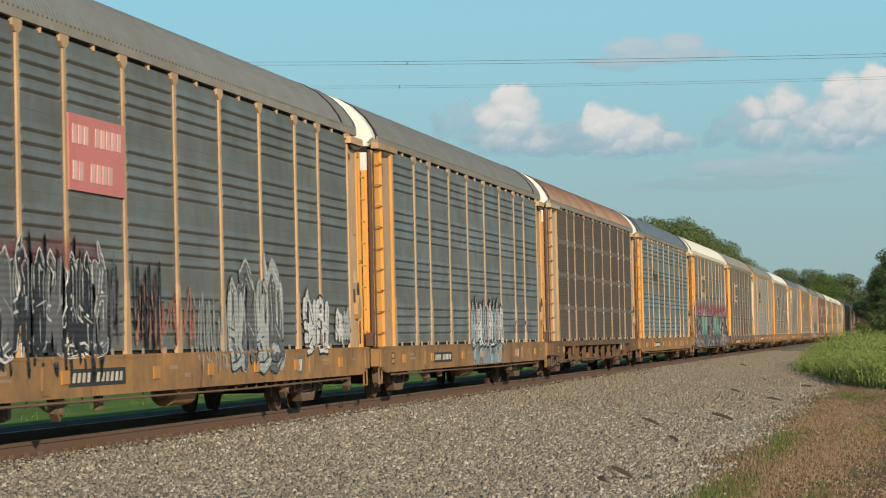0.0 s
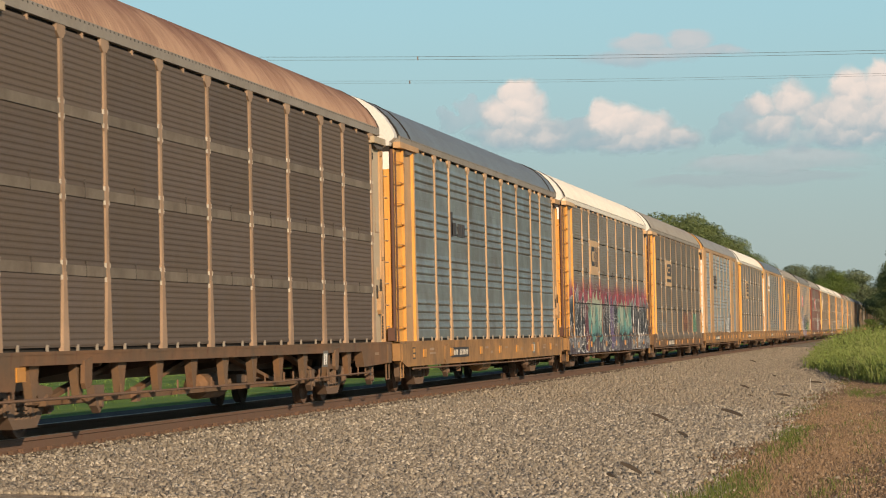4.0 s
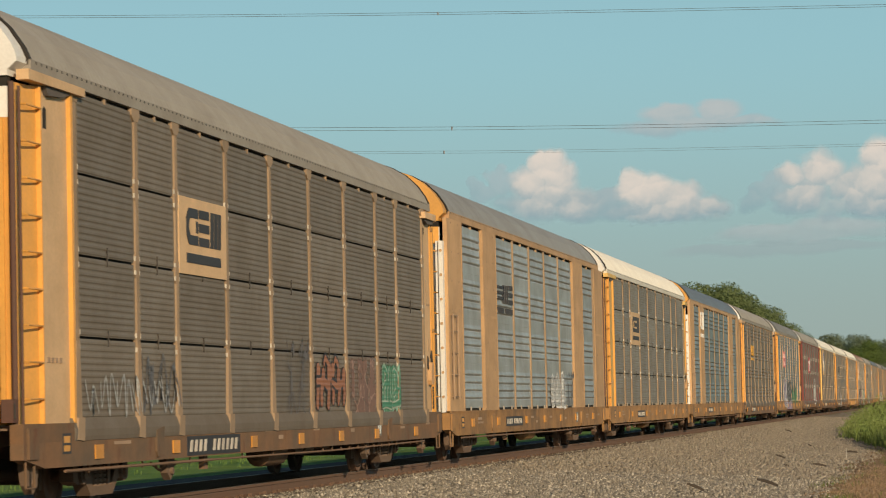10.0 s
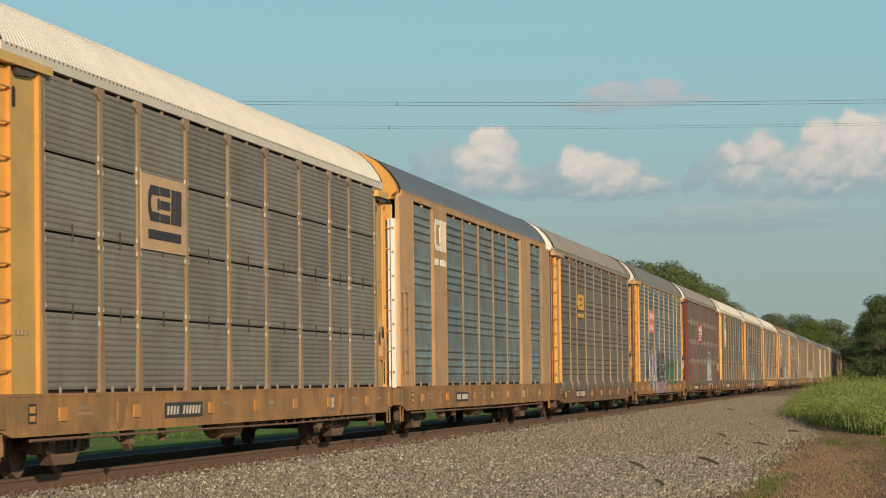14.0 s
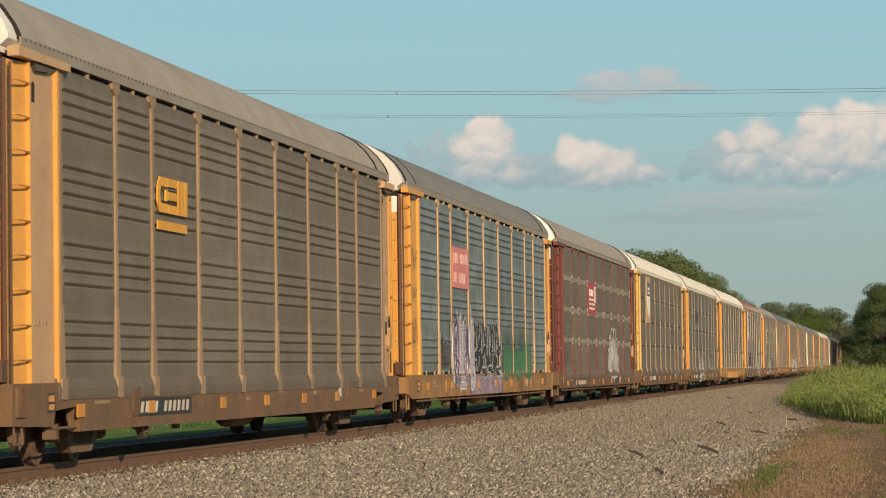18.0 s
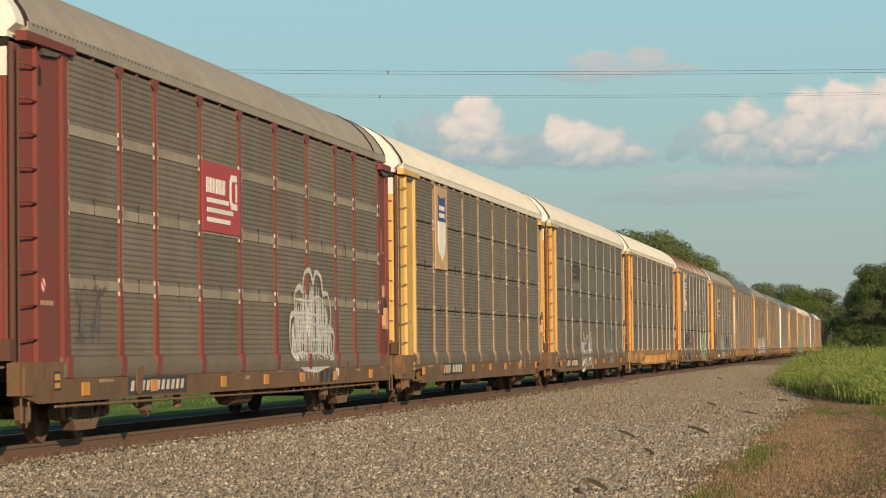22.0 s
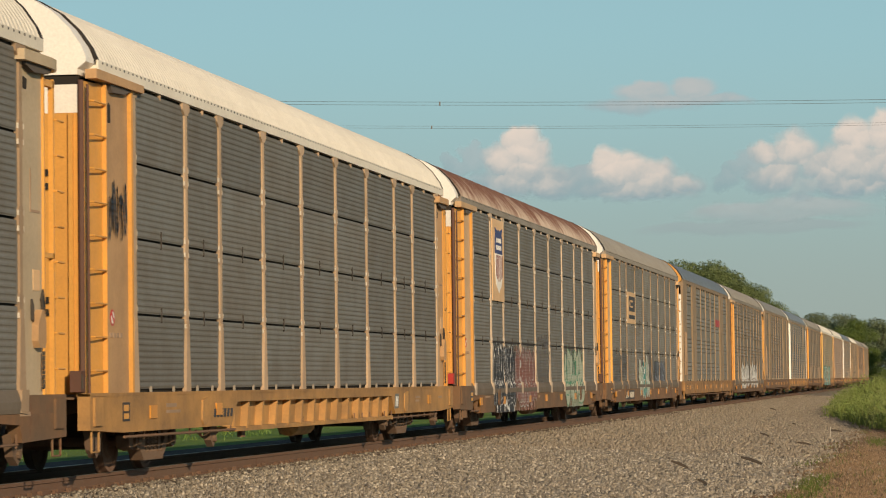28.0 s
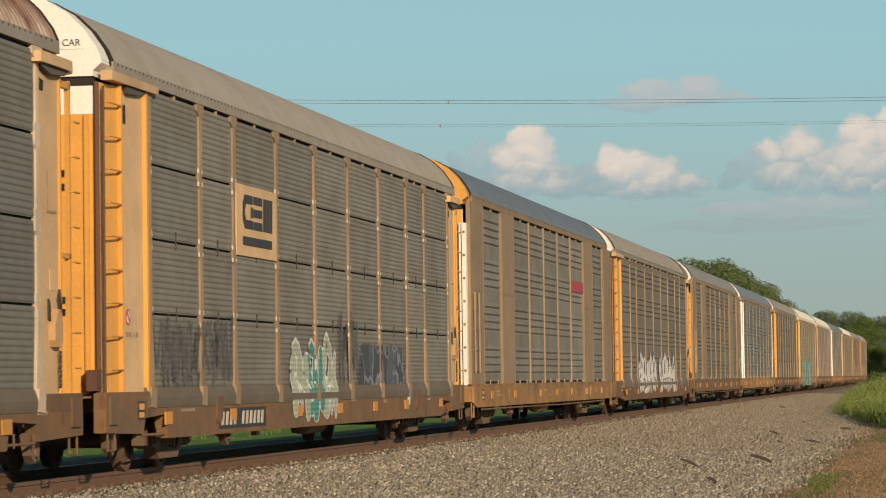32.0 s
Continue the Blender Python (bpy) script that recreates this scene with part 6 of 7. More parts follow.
for c, ys in ((A, (25.6,)), (B, (25.6,)), (D, (2.35, 25.6)), (J, (25.6,)), (K, (2.3, 25.6)), (L, (25.6,)), (S, (25.6,))):
    for y in ys:
        piece("roof_seam", cached("roof_seam", lambda: roof_trim(0.0, 1)), black, c, (0, y, 0.004), "dark sealed seam across the roof")
red_dot = paint("red_marker", (0.50, 0.03, 0.025), 0.2, 0.0, 0.5)
for c in (L, M, N, O, P, Q):
    disc = part("warning_disc", Shape().rod((1.466, 0, 0), (1.474, 0, 0), 0.105, 18), red_dot, c, (0, 1.72, 1.95), "round red and white warning sign")
    part("disc_face", Shape().rod((1.47, 0, 0), (1.477, 0, 0), 0.075, 18), white, disc)
    part("disc_bar", Shape().prism([(-0.075, 0.045), (-0.045, 0.075), (0.075, -0.045), (0.045, -0.075)], "x", 1.472, 1.479), red_dot, disc)
for c in cars[:20]:
    if c not in (G, I, R):
        box = part("brake_box", Shape().box(1.30, 1.44, 0.42, 0.62, 1.02, 1.28), corner_rust, c, label="small rusty release box beside the ladder")
        part("box_handle", Shape().rod((1.45, 0.44, 1.22), (1.45, 0.44, 1.06), 0.014, 6).rod((1.43, 0.44, 1.22), (1.45, 0.44, 1.22), 0.014, 6), rubber, box)
        for z in (2.42, 3.35):
            part("end_hinge", Shape().box(1.36, 1.44, 27.02, 27.20, -0.09, 0.09).rod((1.44, 27.11, -0.12), (1.44, 27.11, 0.12), 0.025, 8), brown_post, c, (0, 0, z))
for c in cars[:20]:
    if c not in (G, I, R):
        house = part("hand_brake", Shape().prism([(26.56, 1.62), (26.62, 1.54), (26.82, 1.54), (26.87, 1.62), (26.86, 1.84), (26.78, 1.98), (26.70, 1.98), (26.56, 1.80)], "x", 1.47, 1.55), tan_side, c, label="rounded yellow hand brake housing with a hanging chain")
        links = Shape()
        for i in range(8):
            links.rod((1.52, 26.84 + 0.012 * (i % 2), 1.50 - i * 0.055), (1.52, 26.84 - 0.012 * (i % 2), 1.455 - i * 0.055), 0.018, 5)
        part("brake_chain", links, rubber, house)
        part("brake_strap", Shape().prism([(26.90, 1.62), (26.98, 1.66), (26.99, 2.05), (26.93, 2.22), (26.86, 2.10), (26.91, 1.98)], "x", 1.475, 1.50).prism([(26.50, 1.86), (26.56, 1.84), (26.56, 2.02), (26.50, 2.10)], "x", 1.475, 1.50), rubber, house, label="black worn strap behind the brake housing")
part("red_marker", Shape().box(1.28, 1.42, 0.30, 0.46, 1.05, 1.27), red_dot, P, label="red marker box at the car's end")
# a rubbed dark smear on one white cap and plain stencil rows on the end panels
for c in cars[:19]:
    if c not in (G, I, R):
        flat(c, "stencil_frame", [(0, 0), (0.36, 0), (0.36, 0.03), (0.03, 0.03), (0.03, 0.5), (0, 0.5)], brown_post, 1.474, (26.5, 3.1))
        bars(c, 1.6, 2.2, 1.7, 1.76, 4, brown_post, "stencil_bar", 1.476, 0.0)
        flat(c, "warning_plate", rect(0.26, 0.24), sign_tan, 1.473, (26.6, 2.2))

# ---- plants ----
def cards(pos, length, width, lean, rng):
    """Narrow upright leaves: pos (n, 3), each a tapering strip of two quads."""
    n = len(pos)
    a = rng.uniform(0, 2 * math.pi, n)
    side = np.stack([np.cos(a), np.sin(a), 0 * a], 1)
    b = rng.uniform(0, 2 * math.pi, n)
    tilt = np.stack([np.cos(b), np.sin(b), 0 * b], 1) * (lean * rng.uniform(0.1, 1, n))[:, None]
    up = np.array([0, 0, 1.0])
    L1 = (length * rng.uniform(0.25, 1.25, n))[:, None]
    w = (width * rng.uniform(0.6, 1.3, n))[:, None]
    mid = pos + (up * 0.62 + tilt * 0.4) * L1
    tip = pos + (up * (1 - lean * 0.25) + tilt * 1.15) * L1
    v = np.stack([pos - side * w * 0.6, pos + side * w * 0.6, mid + side * w, mid - side * w, tip + side * w * 0.15, tip - side * w * 0.15], 1)
    i = 6 * np.arange(n)[:, None]
    f = np.concatenate([i + np.array([[0, 1, 2, 3]]), i + np.array([[3, 2, 4, 5]])])
    return v.reshape(-1, 3), f


def leaves(centres, size, rng, facing=None, loose=1.0):
    """Loose leaf sprays: small bent quads, each its own island, turned every way or mostly towards a facing direction."""
    n = len(centres)
    if facing is None:
        q = np.linalg.qr(rng.normal(size=(n, 3, 3)))[0]
    else:
        up = facing + loose * rng.normal(size=(n, 3)) * 0.6
        up /= np.linalg.norm(up, axis=1)[:, None]
        u = np.cross(up, rng.normal(size=(n, 3)))
        u /= np.linalg.norm(u, axis=1)[:, None]
        q = np.stack([u, np.cross(up, u), up], 1)
    s = (size * rng.uniform(0.5, 1.3, n))[:, None, None]
    base = np.array([(-1, -0.6, 0.0), (1, -0.5, 0.15), (0.8, 0.6, 0.0), (-0.7, 0.7, 0.2)])
    v = (base[None] * s) @ q + centres[:, None, :]
    return v.reshape(-1, 3), np.arange(4 * n).reshape(n, 4)


rng = np.random.default_rng(11)
weed_green = leaf_mat("weed_green", (0.15, 0.21, 0.05), (0.22, 0.285, 0.078), (0.225, 0.26, 0.09))
dry_straw = leaf_mat("dry_straw", (0.29, 0.20, 0.12), (0.42, 0.295, 0.185))
short_green = leaf_mat("short_green", (0.09, 0.13, 0.03), (0.17, 0.20, 0.06))


def weed_edge(y):
    return np.interp(y, [80, 88, 104, 124, 150, 260], [13.5, 11.2, 9.3, 7.3, 6.6, 6.2])


y = 82 + 170 * rng.uniform(0, 1, 7000) ** 1.5
x = weed_edge(y) + rng.uniform(0, 1, len(y)) ** 1.3 * 9
h = 1.2 * np.clip(0.55 + (x - weed_edge(y)) * 0.4, 0.5, 1.0) * np.clip(0.3 + (y - 82) / 24, 0.3, 1.0) * rng.uniform(0.5, 1.3, len(y)) * (1 + 0.25 * np.sin(x * 1.7 + y * 0.23))
bx, by, bh = (np.repeat(q, 9) for q in (x, y, h))
bx, by = bx + rng.normal(0, 0.22, len(bx)), by + rng.normal(0, 0.3, len(by))
stem, stem_f = cards(np.stack([bx, by, np.full_like(bx, -0.66)], 1), bh * 0.95, 0.017, 0.55, rng)
k = 14
t = rng.uniform(0.15, 1.0, (len(y), k)) ** 0.8
cl = np.stack([x[:, None] + rng.normal(0, 0.2, t.shape), y[:, None] + rng.normal(0, 0.2, t.shape), -0.62 + t * h[:, None]], -1).reshape(-1, 3)
lv, lf = leaves(cl, 0.036, rng, np.tile(np.array([0.25, -0.55, 0.5]), (len(cl), 1)), 1.1)
weeds = new("tall_weeds", arrays("tall_weeds", np.concatenate([lv, stem * 1.0]), np.concatenate([lf, stem_f + len(lv)]), weed_green))
tagged(weeds, "dense tall green weeds growing at the edge of the ballast", "weeds", kind="stuff")


def tufts(name, n, area, blades, length, width, mat, label, patch, cut, shy=0.3):
    """Grass blades scattered where a patchy noise allows."""
    r = np.random.default_rng(len(name))
    x0, x1, y0, y1 = area
    px, py = r.uniform(x0, x1, n), y0 + (y1 - y0) * r.uniform(0, 1, n) ** 1.3
    chance = np.array([noise.noise(Vector((a * patch, b * patch * 0.055, len(name)))) + 0.4 * noise.noise(Vector((a * patch * 2.5, b * patch * 0.2, 7 + len(name)))) - cut for a, b in zip(px, py)])
    away = np.array([min(1.0, max(0.03, (a - toe(b) - 0.1) / shy)) for a, b in zip(px, py)]) if x0 > 0 else 1.0
    keep = r.uniform(0, 1, n) < np.clip(chance * 3.0 + 0.12, 0.02, 1) * away
    px, py = np.repeat(px[keep], blades), np.repeat(py[keep], blades)
    px, py = px + r.normal(0, 0.10, len(px)), py + r.normal(0, 0.2, len(py))
    z = np.array([lie(a, b) for a, b in zip(px, py)]) + 0.01
    v, f = cards(np.stack([px, py, z], 1), length, width, 0.8, r)
    return tagged(new(name, arrays(name, v, f, mat)), label, "grass", kind="stuff")


tufts("dry_grass", 42000, (9.0, 13.5, 28.0, 105.0), 6, 0.085, 0.004, dry_straw, "short dry tan grass on the bare soil", 0.55, 0.0, 1.6)
tufts("green_tufts", 12000, (8.3, 13.0, 28.0, 100.0), 9, 0.14, 0.005, short_green, "green grass tufts between soil and ballast", 1.5, 0.3)
tufts("meadow_grass", 6000, (-45.0, -12.3, 45.0, 190.0), 5, 0.16, 0.010, leaf_mat("meadow_blade", (0.15, 0.25, 0.05), (0.22, 0.32, 0.08)), "green meadow grass beyond the track", 0.3, -0.1)

bark = paint("tree_bark", (0.10, 0.08, 0.06), 0.4, 0.0, 0.95)
leaf_a = leaf_mat("oak_leaf", (0.165, 0.215, 0.085), (0.205, 0.255, 0.105), None, 0.45)
# far woods: the haze of distance is put into this paler, bluer leaf colour
leaf_hazed = leaf_mat("hazed_leaf", (0.185, 0.23, 0.13), (0.215, 0.26, 0.15), None, 0.5)
leaf_b = leaf_mat("dark_leaf", (0.095, 0.135, 0.055), (0.13, 0.17, 0.07), None, 0.4)
leaf_c = leaf_mat("bright_leaf", (0.12, 0.18, 0.045), (0.17, 0.23, 0.065), None, 0.4)


def tree_meshes(seed, lobes, leaf_n, low, leaf=0.0075):
    """Trunk with limbs and a crown of leaf sprays in uneven lobes, one unit high."""
    r = np.random.default_rng(seed)
    s = Shape().rod((0, 0, -0.01), (0.01, 0, 0.3), 0.022, 8, 0.016)
    s.rod((0.01, 0, 0.3), (-0.01, 0.01, 0.62), 0.016, 7, 0.007)
    cs = []
    for i in range(lobes):
        a, zz = r.uniform(0, 2 * math.pi), low + (0.9 - low) * ((i + 0.5) / lobes)
        reach = 0.30 * math.sin(min(1.0, (1.08 - zz) / (1.05 - low)) * math.pi * 0.62) * r.uniform(0.5, 1.35)
        c = np.array([math.cos(a) * reach, math.sin(a) * reach, zz])
        cs.append((c, r.uniform(0.055, 0.145)))
        s.rod((0, 0, max(0.16, zz * 0.62)), tuple(c), 0.007, 5, 0.002)
    cs.append((np.array([0, 0, 0.9]), 0.09))
    pts, face = [], []
    for c, rad in cs:
        m = int(leaf_n * (rad / 0.11) ** 2 / len(cs))
        d = r.normal(size=(m, 3))
        d /= np.linalg.norm(d, axis=1)[:, None]
        q = c + d * (rad * r.uniform(0.35, 1.12, m) ** 0.6)[:, None] * np.array([1.25, 1.25, 0.8])
        pts.append(q)
        face.append(d * 0.9 + np.array([0, 0, 0.35]))
    v, f = leaves(np.concatenate(pts), leaf, r, np.concatenate(face), 0.8)
    return s.mesh("trunk", True), arrays("crown", v, f, None)


TREES = [tree_meshes(sd, lb, ln, lo) for sd, lb, ln, lo in ((1, 18, 20000, 0.28), (2, 22, 22000, 0.2), (3, 17, 19000, 0.32), (4, 26, 23000, 0.10), (5, 20, 18000, 0.05))]

TREES += [tree_meshes(sd, lb, 7500, lo, 0.0125) for sd, lb, lo in ((6, 18, 0.28), (7, 22, 0.2), (8, 17, 0.3), (9, 24, 0.1), (10, 20, 0.05))]


def tree(kind, x, y, high, leaf, label, spread_=1.0, group="trees"):
    e = tagged(new("tree"), label, "tree", group)
    high *= 1.09
    e.location, e.scale = (x, y, -0.8), (high * spread_, high * spread_, high)
    e.rotation_euler = (0, 0, random.uniform(0, 6.28))
    piece("trunk", TREES[kind][0], bark, e)
    piece("crown", TREES[kind][1], leaf, e)
    return e


def grove(rows, label, leaf, group):
    for kind, x, y, h, sp in rows:
        tree(kind, x, y, h, leaf, label, sp, group)


grove([(0, -35, 440, 15.5, 1.1), (1, -29, 432, 17.0, 1.0), (0, -24, 425, 17.6, 1.0), (2, -20.5, 430, 18.0, 0.95), (1, -17.8, 428, 16.4, 1.0), (3, -14.8, 426, 14.0, 0.95), (0, -13.2, 436, 12.6, 0.8),
       (4, -16, 415, 9.0, 1.2), (4, -11.5, 425, 7.5, 1.1), (3, -32, 420, 12, 1.2), (4, -22, 418, 9.5, 1.4), (4, -28, 415, 9.0, 1.3), (4, -9.5, 455, 6.5, 1.1)], "broad green tree in a clump behind the railway", leaf_a, "tree clump behind the railway")
# the row from y = 575 on stands hidden, added to shade the train's tail
grove([(1, 9.6, 463, 13.6, 0.95), (3, 14.5, 470, 15.5, 1.0), (1, 20, 474, 17.0, 1.0), (2, 26, 470, 15.5, 1.1), (3, 32, 476, 16.5, 1.1), (4, 6.0, 470, 6.0, 1.2), (4, 11, 462, 5.0, 1.6), (4, 17, 460, 6.0, 1.5), (1, 8.6, 500, 13.5, 0.9), (1, 9.5, 525, 14, 0.9), (3, 10, 552, 14, 0.9), (0, 40, 480, 16, 1.1), *((1 + 2 * (i % 2), 10.5 + (i % 3) * 0.6, 575 + i * 19, 15.5, 0.95) for i in range(17))], "dark full tree standing close beside the line", leaf_b, "dark trees beside the line")
grove([(4, 4.4, 455, 3.0, 1.5), (4, 12.5, 440, 3.2, 1.6), (4, 20, 436, 4.0, 1.7), (4, 27, 430, 3.6, 1.7), (3, -6.5, 645, 13.5, 1.0), (2, -9.0, 640, 11.5, 1.1)], "low bright green bush beside the line", leaf_c, "bushes beside the line")
grove([(1, -31, 640, 17.5, 1.0), (0, -26.5, 650, 16.2, 1.0), (2, -21, 662, 15.6, 1.0), (1, -16, 655, 15.0, 1.1), (2, -11, 680, 15.5, 1.0)], "green tree between the clump and the far wood", leaf_hazed, "trees before the far wood")
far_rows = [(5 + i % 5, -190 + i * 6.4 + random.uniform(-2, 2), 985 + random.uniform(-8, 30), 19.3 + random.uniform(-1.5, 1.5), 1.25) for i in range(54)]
grove(far_rows, "distant tree in the wood across the horizon", leaf_hazed, "far woods")
grove([(9, -60 + i * 7.0, 955 + (i % 3) * 4, 6 + (i * 7 % 4), 1.6) for i in range(20) if abs(-60 + i * 7.0) > 8], "low bush along the edge of the far wood", leaf_hazed, "far wood edge")
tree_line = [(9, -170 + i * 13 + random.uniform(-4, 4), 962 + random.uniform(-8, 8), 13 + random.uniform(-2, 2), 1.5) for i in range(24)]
grove(tree_line, "lower tree along the edge of the far wood", leaf_hazed, "far wood edge")


# ---- overhead power lines ----
steel_wire = paint("wire_grey", (0.16, 0.15, 0.15), 0.2, 0.0, 0.5, 0.6)


def wire(a, b, c, offsets, marker, label, thick=0.026):
    """Conductors at y = 400, z from a curve through three (x, z) points."""
    (x0, z0), (x1, z1), (x2, z2) = a, b, c
    def z(x):
        return z0 * (x - x1) * (x - x2) / ((x0 - x1) * (x0 - x2)) + z1 * (x - x0) * (x - x2) / ((x1 - x0) * (x1 - x2)) + z2 * (x - x0) * (x - x1) / ((x2 - x0) * (x2 - x1))
    e = tagged(new("power_line"), label, "power line", "overhead power lines")
    for d in offsets:
        s = Shape()
        xs = np.arange(-150, 110, 5.0)
        s.tube([(p, 400, z(p) + d) for p in xs], thick)
        part("conductor", s, steel_wire, e)
    part("spacer", Shape().rod((marker, 400, z(marker) + min(offsets) - 0.06), (marker, 400, z(marker) + max(offsets) + 0.06), 0.10, 8), steel_wire, e, label="dark spacer on the conductors")


def at400(d, up):
    return (EYE[0] + d * 400, EYE[2] + up * 400)


wire(at400(-0.2231, 0.0975), at400(-0.1676, 0.0957), at400(-0.0057, 0.0923), (0.0, -0.42), at400(-0.1676, 0)[0], "thin grey bundled power line conductors high over the railway")
wire(at400(-0.1995, 0.0884), at400(-0.1705, 0.0875), at400(-0.006, 0.0846), (0.0, -0.3), at400(-0.1705, 0)[0], "thin grey power line conductors below the others", 0.015)
wire(at400(-0.2231, 0.1370), at400(-0.1716, 0.1353), at400(-0.0057, 0.1310), (0.0, -0.3), at400(-0.1716, 0)[0], "thin grey power line conductors above the others")


# ---- clouds: far backdrop ----
SCALE = 3000 / 5260.0


def cloud(px, pz, balls, lit, shade, label, amp=1.0, solid=1.0, seed=0.0, streak=1.0):
    """A cloud far off: heaped rounded puffs, lit from above, grey and soft below, in metres round its middle."""
    n = Nodes("cloud")
    co = n.coords()
    at = n.node("Mapping", {"Vector": co, "Location": (seed * 31, 0, seed * 17), "Scale": (1.0 / streak, 0, 1.0)}).outputs[0]
    drift = n.node("TexNoise", {"Vector": at, "Scale": 0.03, "Detail": 6.0, "Roughness": 0.58})
    warp = n.node("VectorMath", {0: n.node("VectorMath", {0: drift.outputs["Color"], 1: (0.5, 0.5, 0.5)}, operation="SUBTRACT").outputs[0], "Scale": 30.0 * amp}, operation="SCALE").outputs[0]
    p = n.node("VectorMath", {0: co, 1: warp}, operation="ADD").outputs[0]
    field = 0.0
    for bx, bz, rx, rz in balls:
        q = n.node("Mapping", {"Vector": p, "Location": (-bx / rx, 0, -bz / rz), "Scale": (1 / (rx * SCALE), 0, 1 / (rz * SCALE))}).outputs[0]
        f = n.ramp(n.node("VectorMath", {0: q}, operation="LENGTH").outputs["Value"], 1.25, 0.1)
        field = f if isinstance(field, float) else n.math("MAXIMUM", field, f)
    # rounded heads: cells of the heap, each lit on its upper flank
    cell_at = n.node("VectorMath", {0: p, 1: n.node("VectorMath", {0: warp, "Scale": 0.6}, operation="SCALE").outputs[0]}, operation="ADD").outputs[0]
    cell_at = n.node("Mapping", {"Vector": cell_at, "Location": (seed * 9, 0, 0), "Scale": (0.05 / streak, 0, 0.06)}).outputs[0]
    puff = n.node("TexVoronoi", {"Vector": cell_at, "Scale": 1.0, "Smoothness": 0.35}, feature="SMOOTH_F1").outputs
    side = n.node("SeparateXYZ", {0: n.node("VectorMath", {0: cell_at, 1: puff["Position"]}, operation="SUBTRACT").outputs[0]}).outputs
    flank = n.math("SUBTRACT", n.math("MULTIPLY", side[2], 0.75), n.math("MULTIPLY", side[0], 0.25))
    g = n.node("SeparateXYZ", {0: n.coords("Generated")}).outputs
    rim = n.math("MINIMUM", n.math("MINIMUM", g[0], n.math("SUBTRACT", 1.0, g[0])), n.math("MINIMUM", g[2], n.math("SUBTRACT", 1.0, g[2])))
    lo, hi = min(b[1] - b[3] for b in balls) * SCALE, max(b[1] + b[3] for b in balls) * SCALE
    up = n.node("SeparateXYZ", {0: p}).outputs[2]
    high = n.ramp(up, lo, hi)
    body = n.math("ADD", field, n.math("MULTIPLY", n.math("SUBTRACT", 0.42, puff["Distance"]), 0.30 * amp))
    body = n.math("MINIMUM", n.math("ADD", body, n.math("MULTIPLY", n.math("SUBTRACT", drift.outputs["Fac"], 0.5), 0.6 * amp)), n.math("MULTIPLY", field, 3.0))
    # crisp above, frayed below
    alpha = n.node("MapRange", {"Value": body, "From Min": 0.10, "From Max": n.math("MULTIPLY_ADD", high, -0.38, 0.80)}, interpolation_type="SMOOTHSTEP").outputs[0]
    alpha = n.math("MULTIPLY", n.math("MULTIPLY", alpha, solid), n.ramp(rim, 0.0, 0.12))
    light = n.math("ADD", n.math("MULTIPLY", high, 0.74), n.math("MULTIPLY", flank, 0.20))
    light = n.math("ADD", light, n.math("MULTIPLY", n.math("SUBTRACT", n.noise(p, 0.07, 5.0), 0.5), 0.35))
    light = n.math("ADD", light, n.math("MULTIPLY", field, 0.28))
    col = n.mix(n.node("MapRange", {"Value": light, "From Min": 0.12, "From Max": 0.92}, interpolation_type="SMOOTHSTEP").outputs[0], shade, lit)
    em = n.node("Emission", {"Color": col, "Strength": 0.84})
    mx = n.node("MixShader", {0: alpha, 1: n.node("BsdfTransparent").outputs[0], 2: em.outputs[0]})
    n.t.links.new(mx.outputs[0], n.out.inputs["Surface"])
    w = max(abs(b[0]) + b[2] * 1.5 for b in balls) * SCALE + 25
    h = max(abs(b[1]) + b[3] * 1.5 for b in balls) * SCALE + 25
    far = 3000 + 12 * seed
    ob = part("cloud", Shape().add([(-w, 0, -h), (w, 0, -h), (w, 0, h), (-w, 0, h)], [(0, 1, 2, 3)]), n.mat, None, (EYE[0] + px * far, far, EYE[2] + pz * far))
    ob.visible_shadow = False
    return tagged(ob, label, "cloud", "clouds in the evening sky")


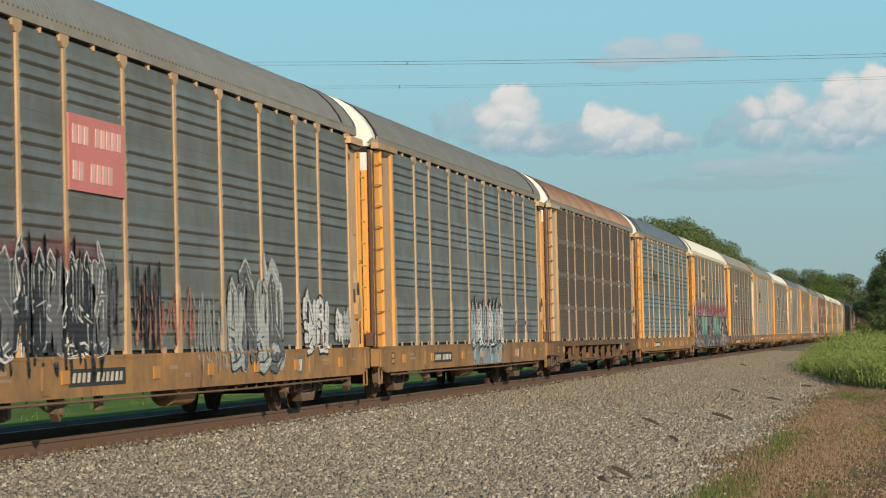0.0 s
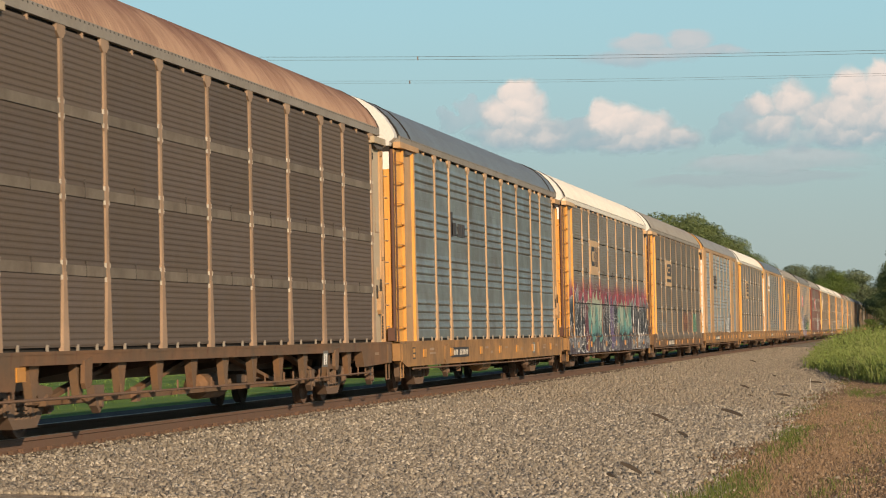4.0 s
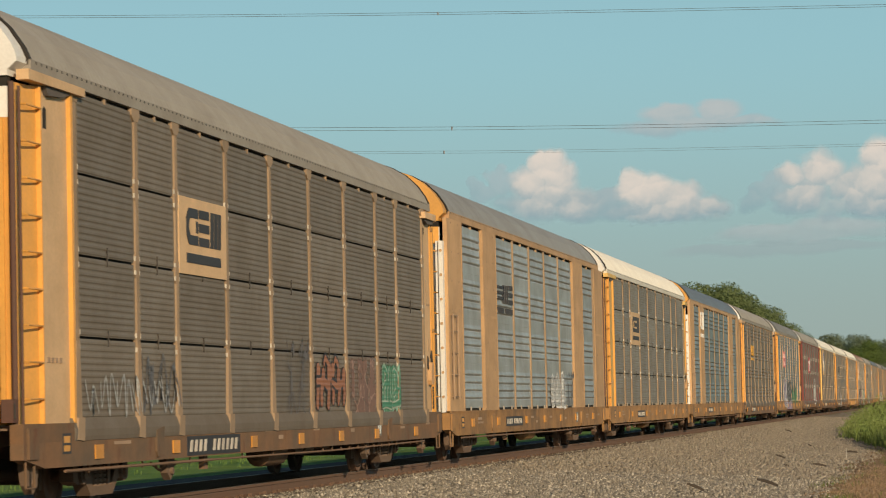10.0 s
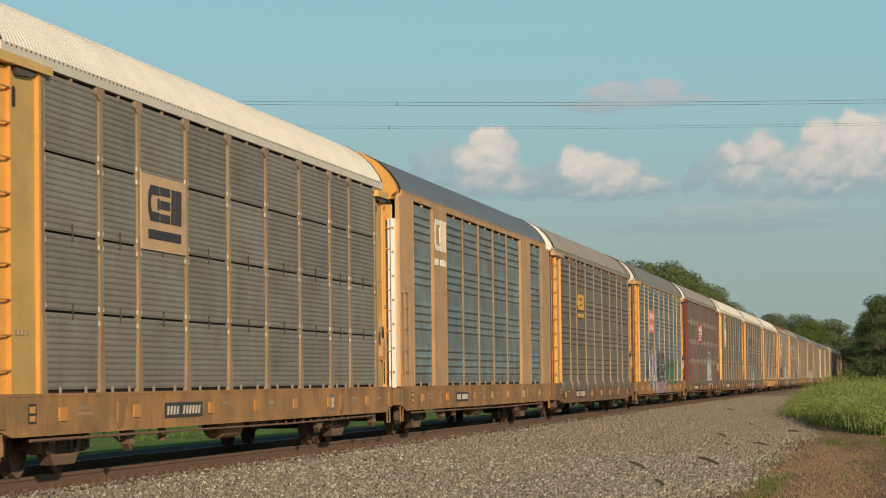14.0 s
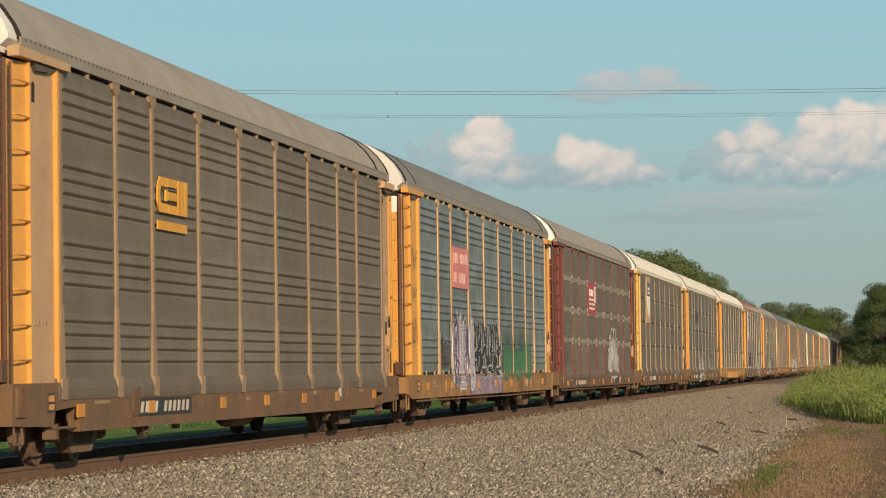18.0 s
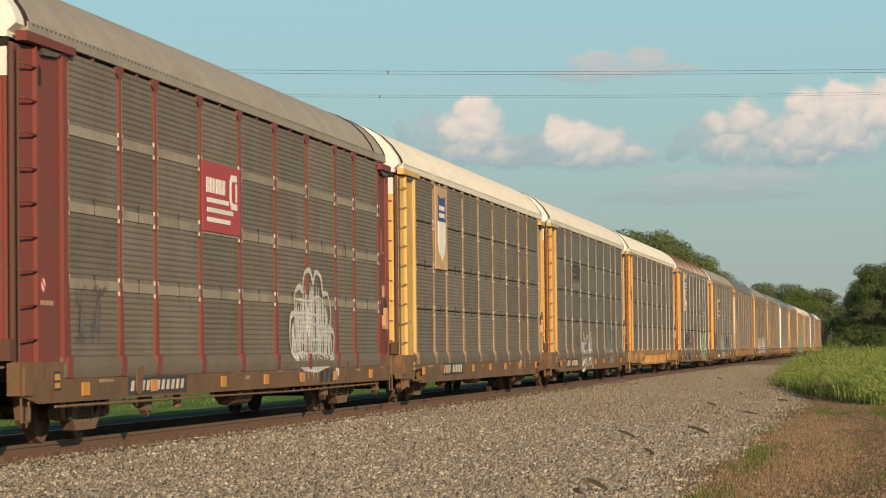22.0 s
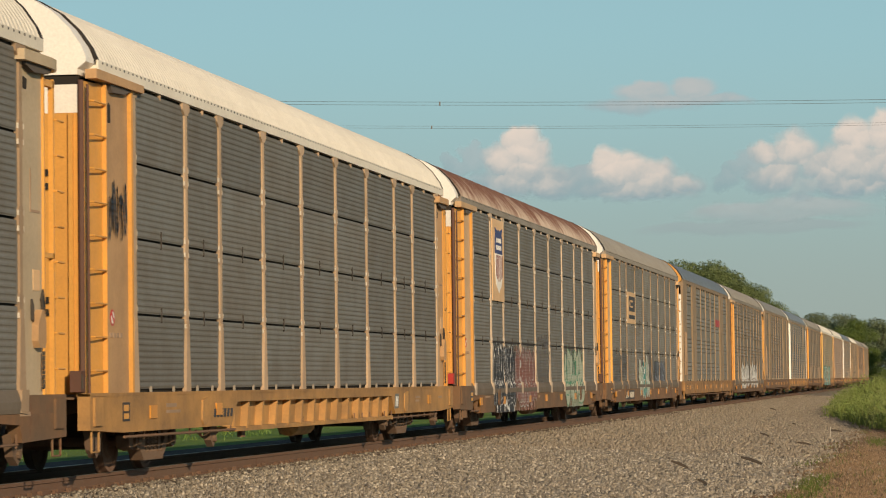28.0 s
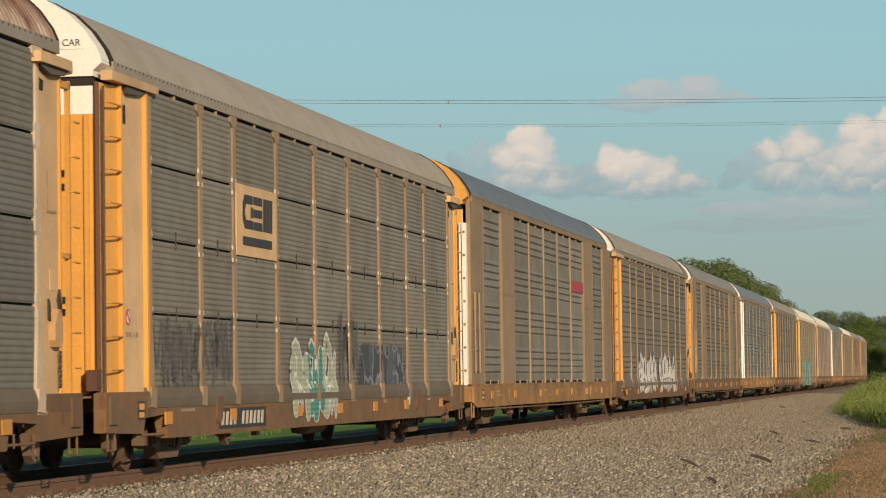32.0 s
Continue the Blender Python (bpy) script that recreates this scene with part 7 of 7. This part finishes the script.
LIT, SHADE, HAZE = (0.93, 0.83, 0.75), (0.36, 0.50, 0.56), (0.42, 0.52, 0.55)
WISP = (0.33, 0.49, 0.55)
clouds = [
    cloud(-0.1320, 0.0751, [(-4, 28, 42, 38), (-32, -4, 44, 44), (18, -2, 44, 46), (45, -40, 60, 36), (-10, -36, 70, 34)], LIT, SHADE, "small puffy white cloud with a grey base", 0.75, 1.0, 1.0),
    cloud(-0.0929, 0.0688, [(-52, 20, 38, 34), (-22, 8, 54, 42), (26, -6, 62, 38), (72, -20, 58, 28), (0, -24, 110, 24)], LIT, SHADE, "low puffy white cloud trailing to one side", 0.75, 1.0, 2.0),
    cloud(-0.0319, 0.0705, [(-96, 22, 28, 30), (-42, 24, 48, 44), (-70, -12, 62, 42), (10, -10, 72, 48), (63, 44, 44, 42), (60, 0, 84, 52), (132, 50, 54, 52), (130, -5, 84, 56), (200, 42, 62, 58), (60, -30, 150, 34)], LIT, SHADE, "large heaped white cloud with several heads", 0.75, 1.0, 3.0),
    cloud(-0.0834, 0.0946, [(-36, 12, 60, 24), (54, 14, 50, 24), (10, -4, 100, 18), (-70, -12, 80, 18), (90, -6, 80, 12)], (0.68, 0.65, 0.65), (0.42, 0.54, 0.60), "thin pinkish streak of cloud", 0.7, 0.72, 4.0, 1.6),
    cloud(-0.0434, 0.0557, [(-80, 0, 100, 20), (50, 8, 110, 20), (0, -6, 190, 18)], (0.56, 0.60, 0.62), HAZE, "faint flat streak of low cloud", 0.7, 0.6, 5.0, 2.5),
    cloud(-0.1490, 0.0735, [(0, 12, 34, 30), (-30, -4, 30, 26), (10, -24, 46, 26), (40, 10, 30, 30)], (0.50, 0.60, 0.64), WISP, "ragged blue-grey shreds of cloud", 1.3, 0.7, 6.0),
    cloud(-0.1080, 0.0650, [(-60, 6, 60, 24), (10, 0, 90, 20), (80, -6, 100, 16), (-20, 22, 36, 26)], (0.47, 0.56, 0.60), WISP, "flat blue-grey cloud base between two heaps", 0.9, 0.8, 7.0, 1.4),
    cloud(-0.0570, 0.0690, [(0, 10, 40, 34), (-28, -10, 30, 24), (30, -16, 50, 24)], (0.48, 0.58, 0.62), WISP, "ragged blue-grey shreds beside the large cloud", 1.3, 0.7, 8.0),
    cloud(-0.0560, 0.0500, [(-90, 0, 140, 14), (80, 4, 160, 13)], (0.42, 0.51, 0.54), (0.38, 0.48, 0.51), "faint grey band of low cloud", 0.7, 0.55, 9.0, 3.0),
]


# ---- what moves ----
def joint(t):
    """Where the coupling between the first two cars is at t seconds: the train comes on at a steady 13.8 m/s."""
    return 56.37 - 13.739 * t - 0.0048 * t * t


def motions():
    for i, c in enumerate(cars):
        walk(c, [(t, pose(0, joint(t) + (i - 1) * LENGTH, 0)) for t in range(0, 33, 2)])
    for i, same in enumerate(WHEELS):
        walk(same[0], [(f / FPS, pose(0, AXLES[i], 0.42, math.degrees((joint(0) - joint(f / FPS)) / 0.42))) for f in range(0, 32 * FPS + 1)])
        turning = same[0].animation_data
        for w in same[1:]:
            w.rotation_mode = "QUATERNION"
            w.animation_data_create()
            w.animation_data.action = turning.action
            w.animation_data.action_slot = turning.action_slot
    for c in clouds:
        x, y, z = c.location
        walk(c, [(0, pose(x, y, z)), (16, pose(x - 12.8, y, z)), (32, pose(x - 25.6, y, z))])


motions()
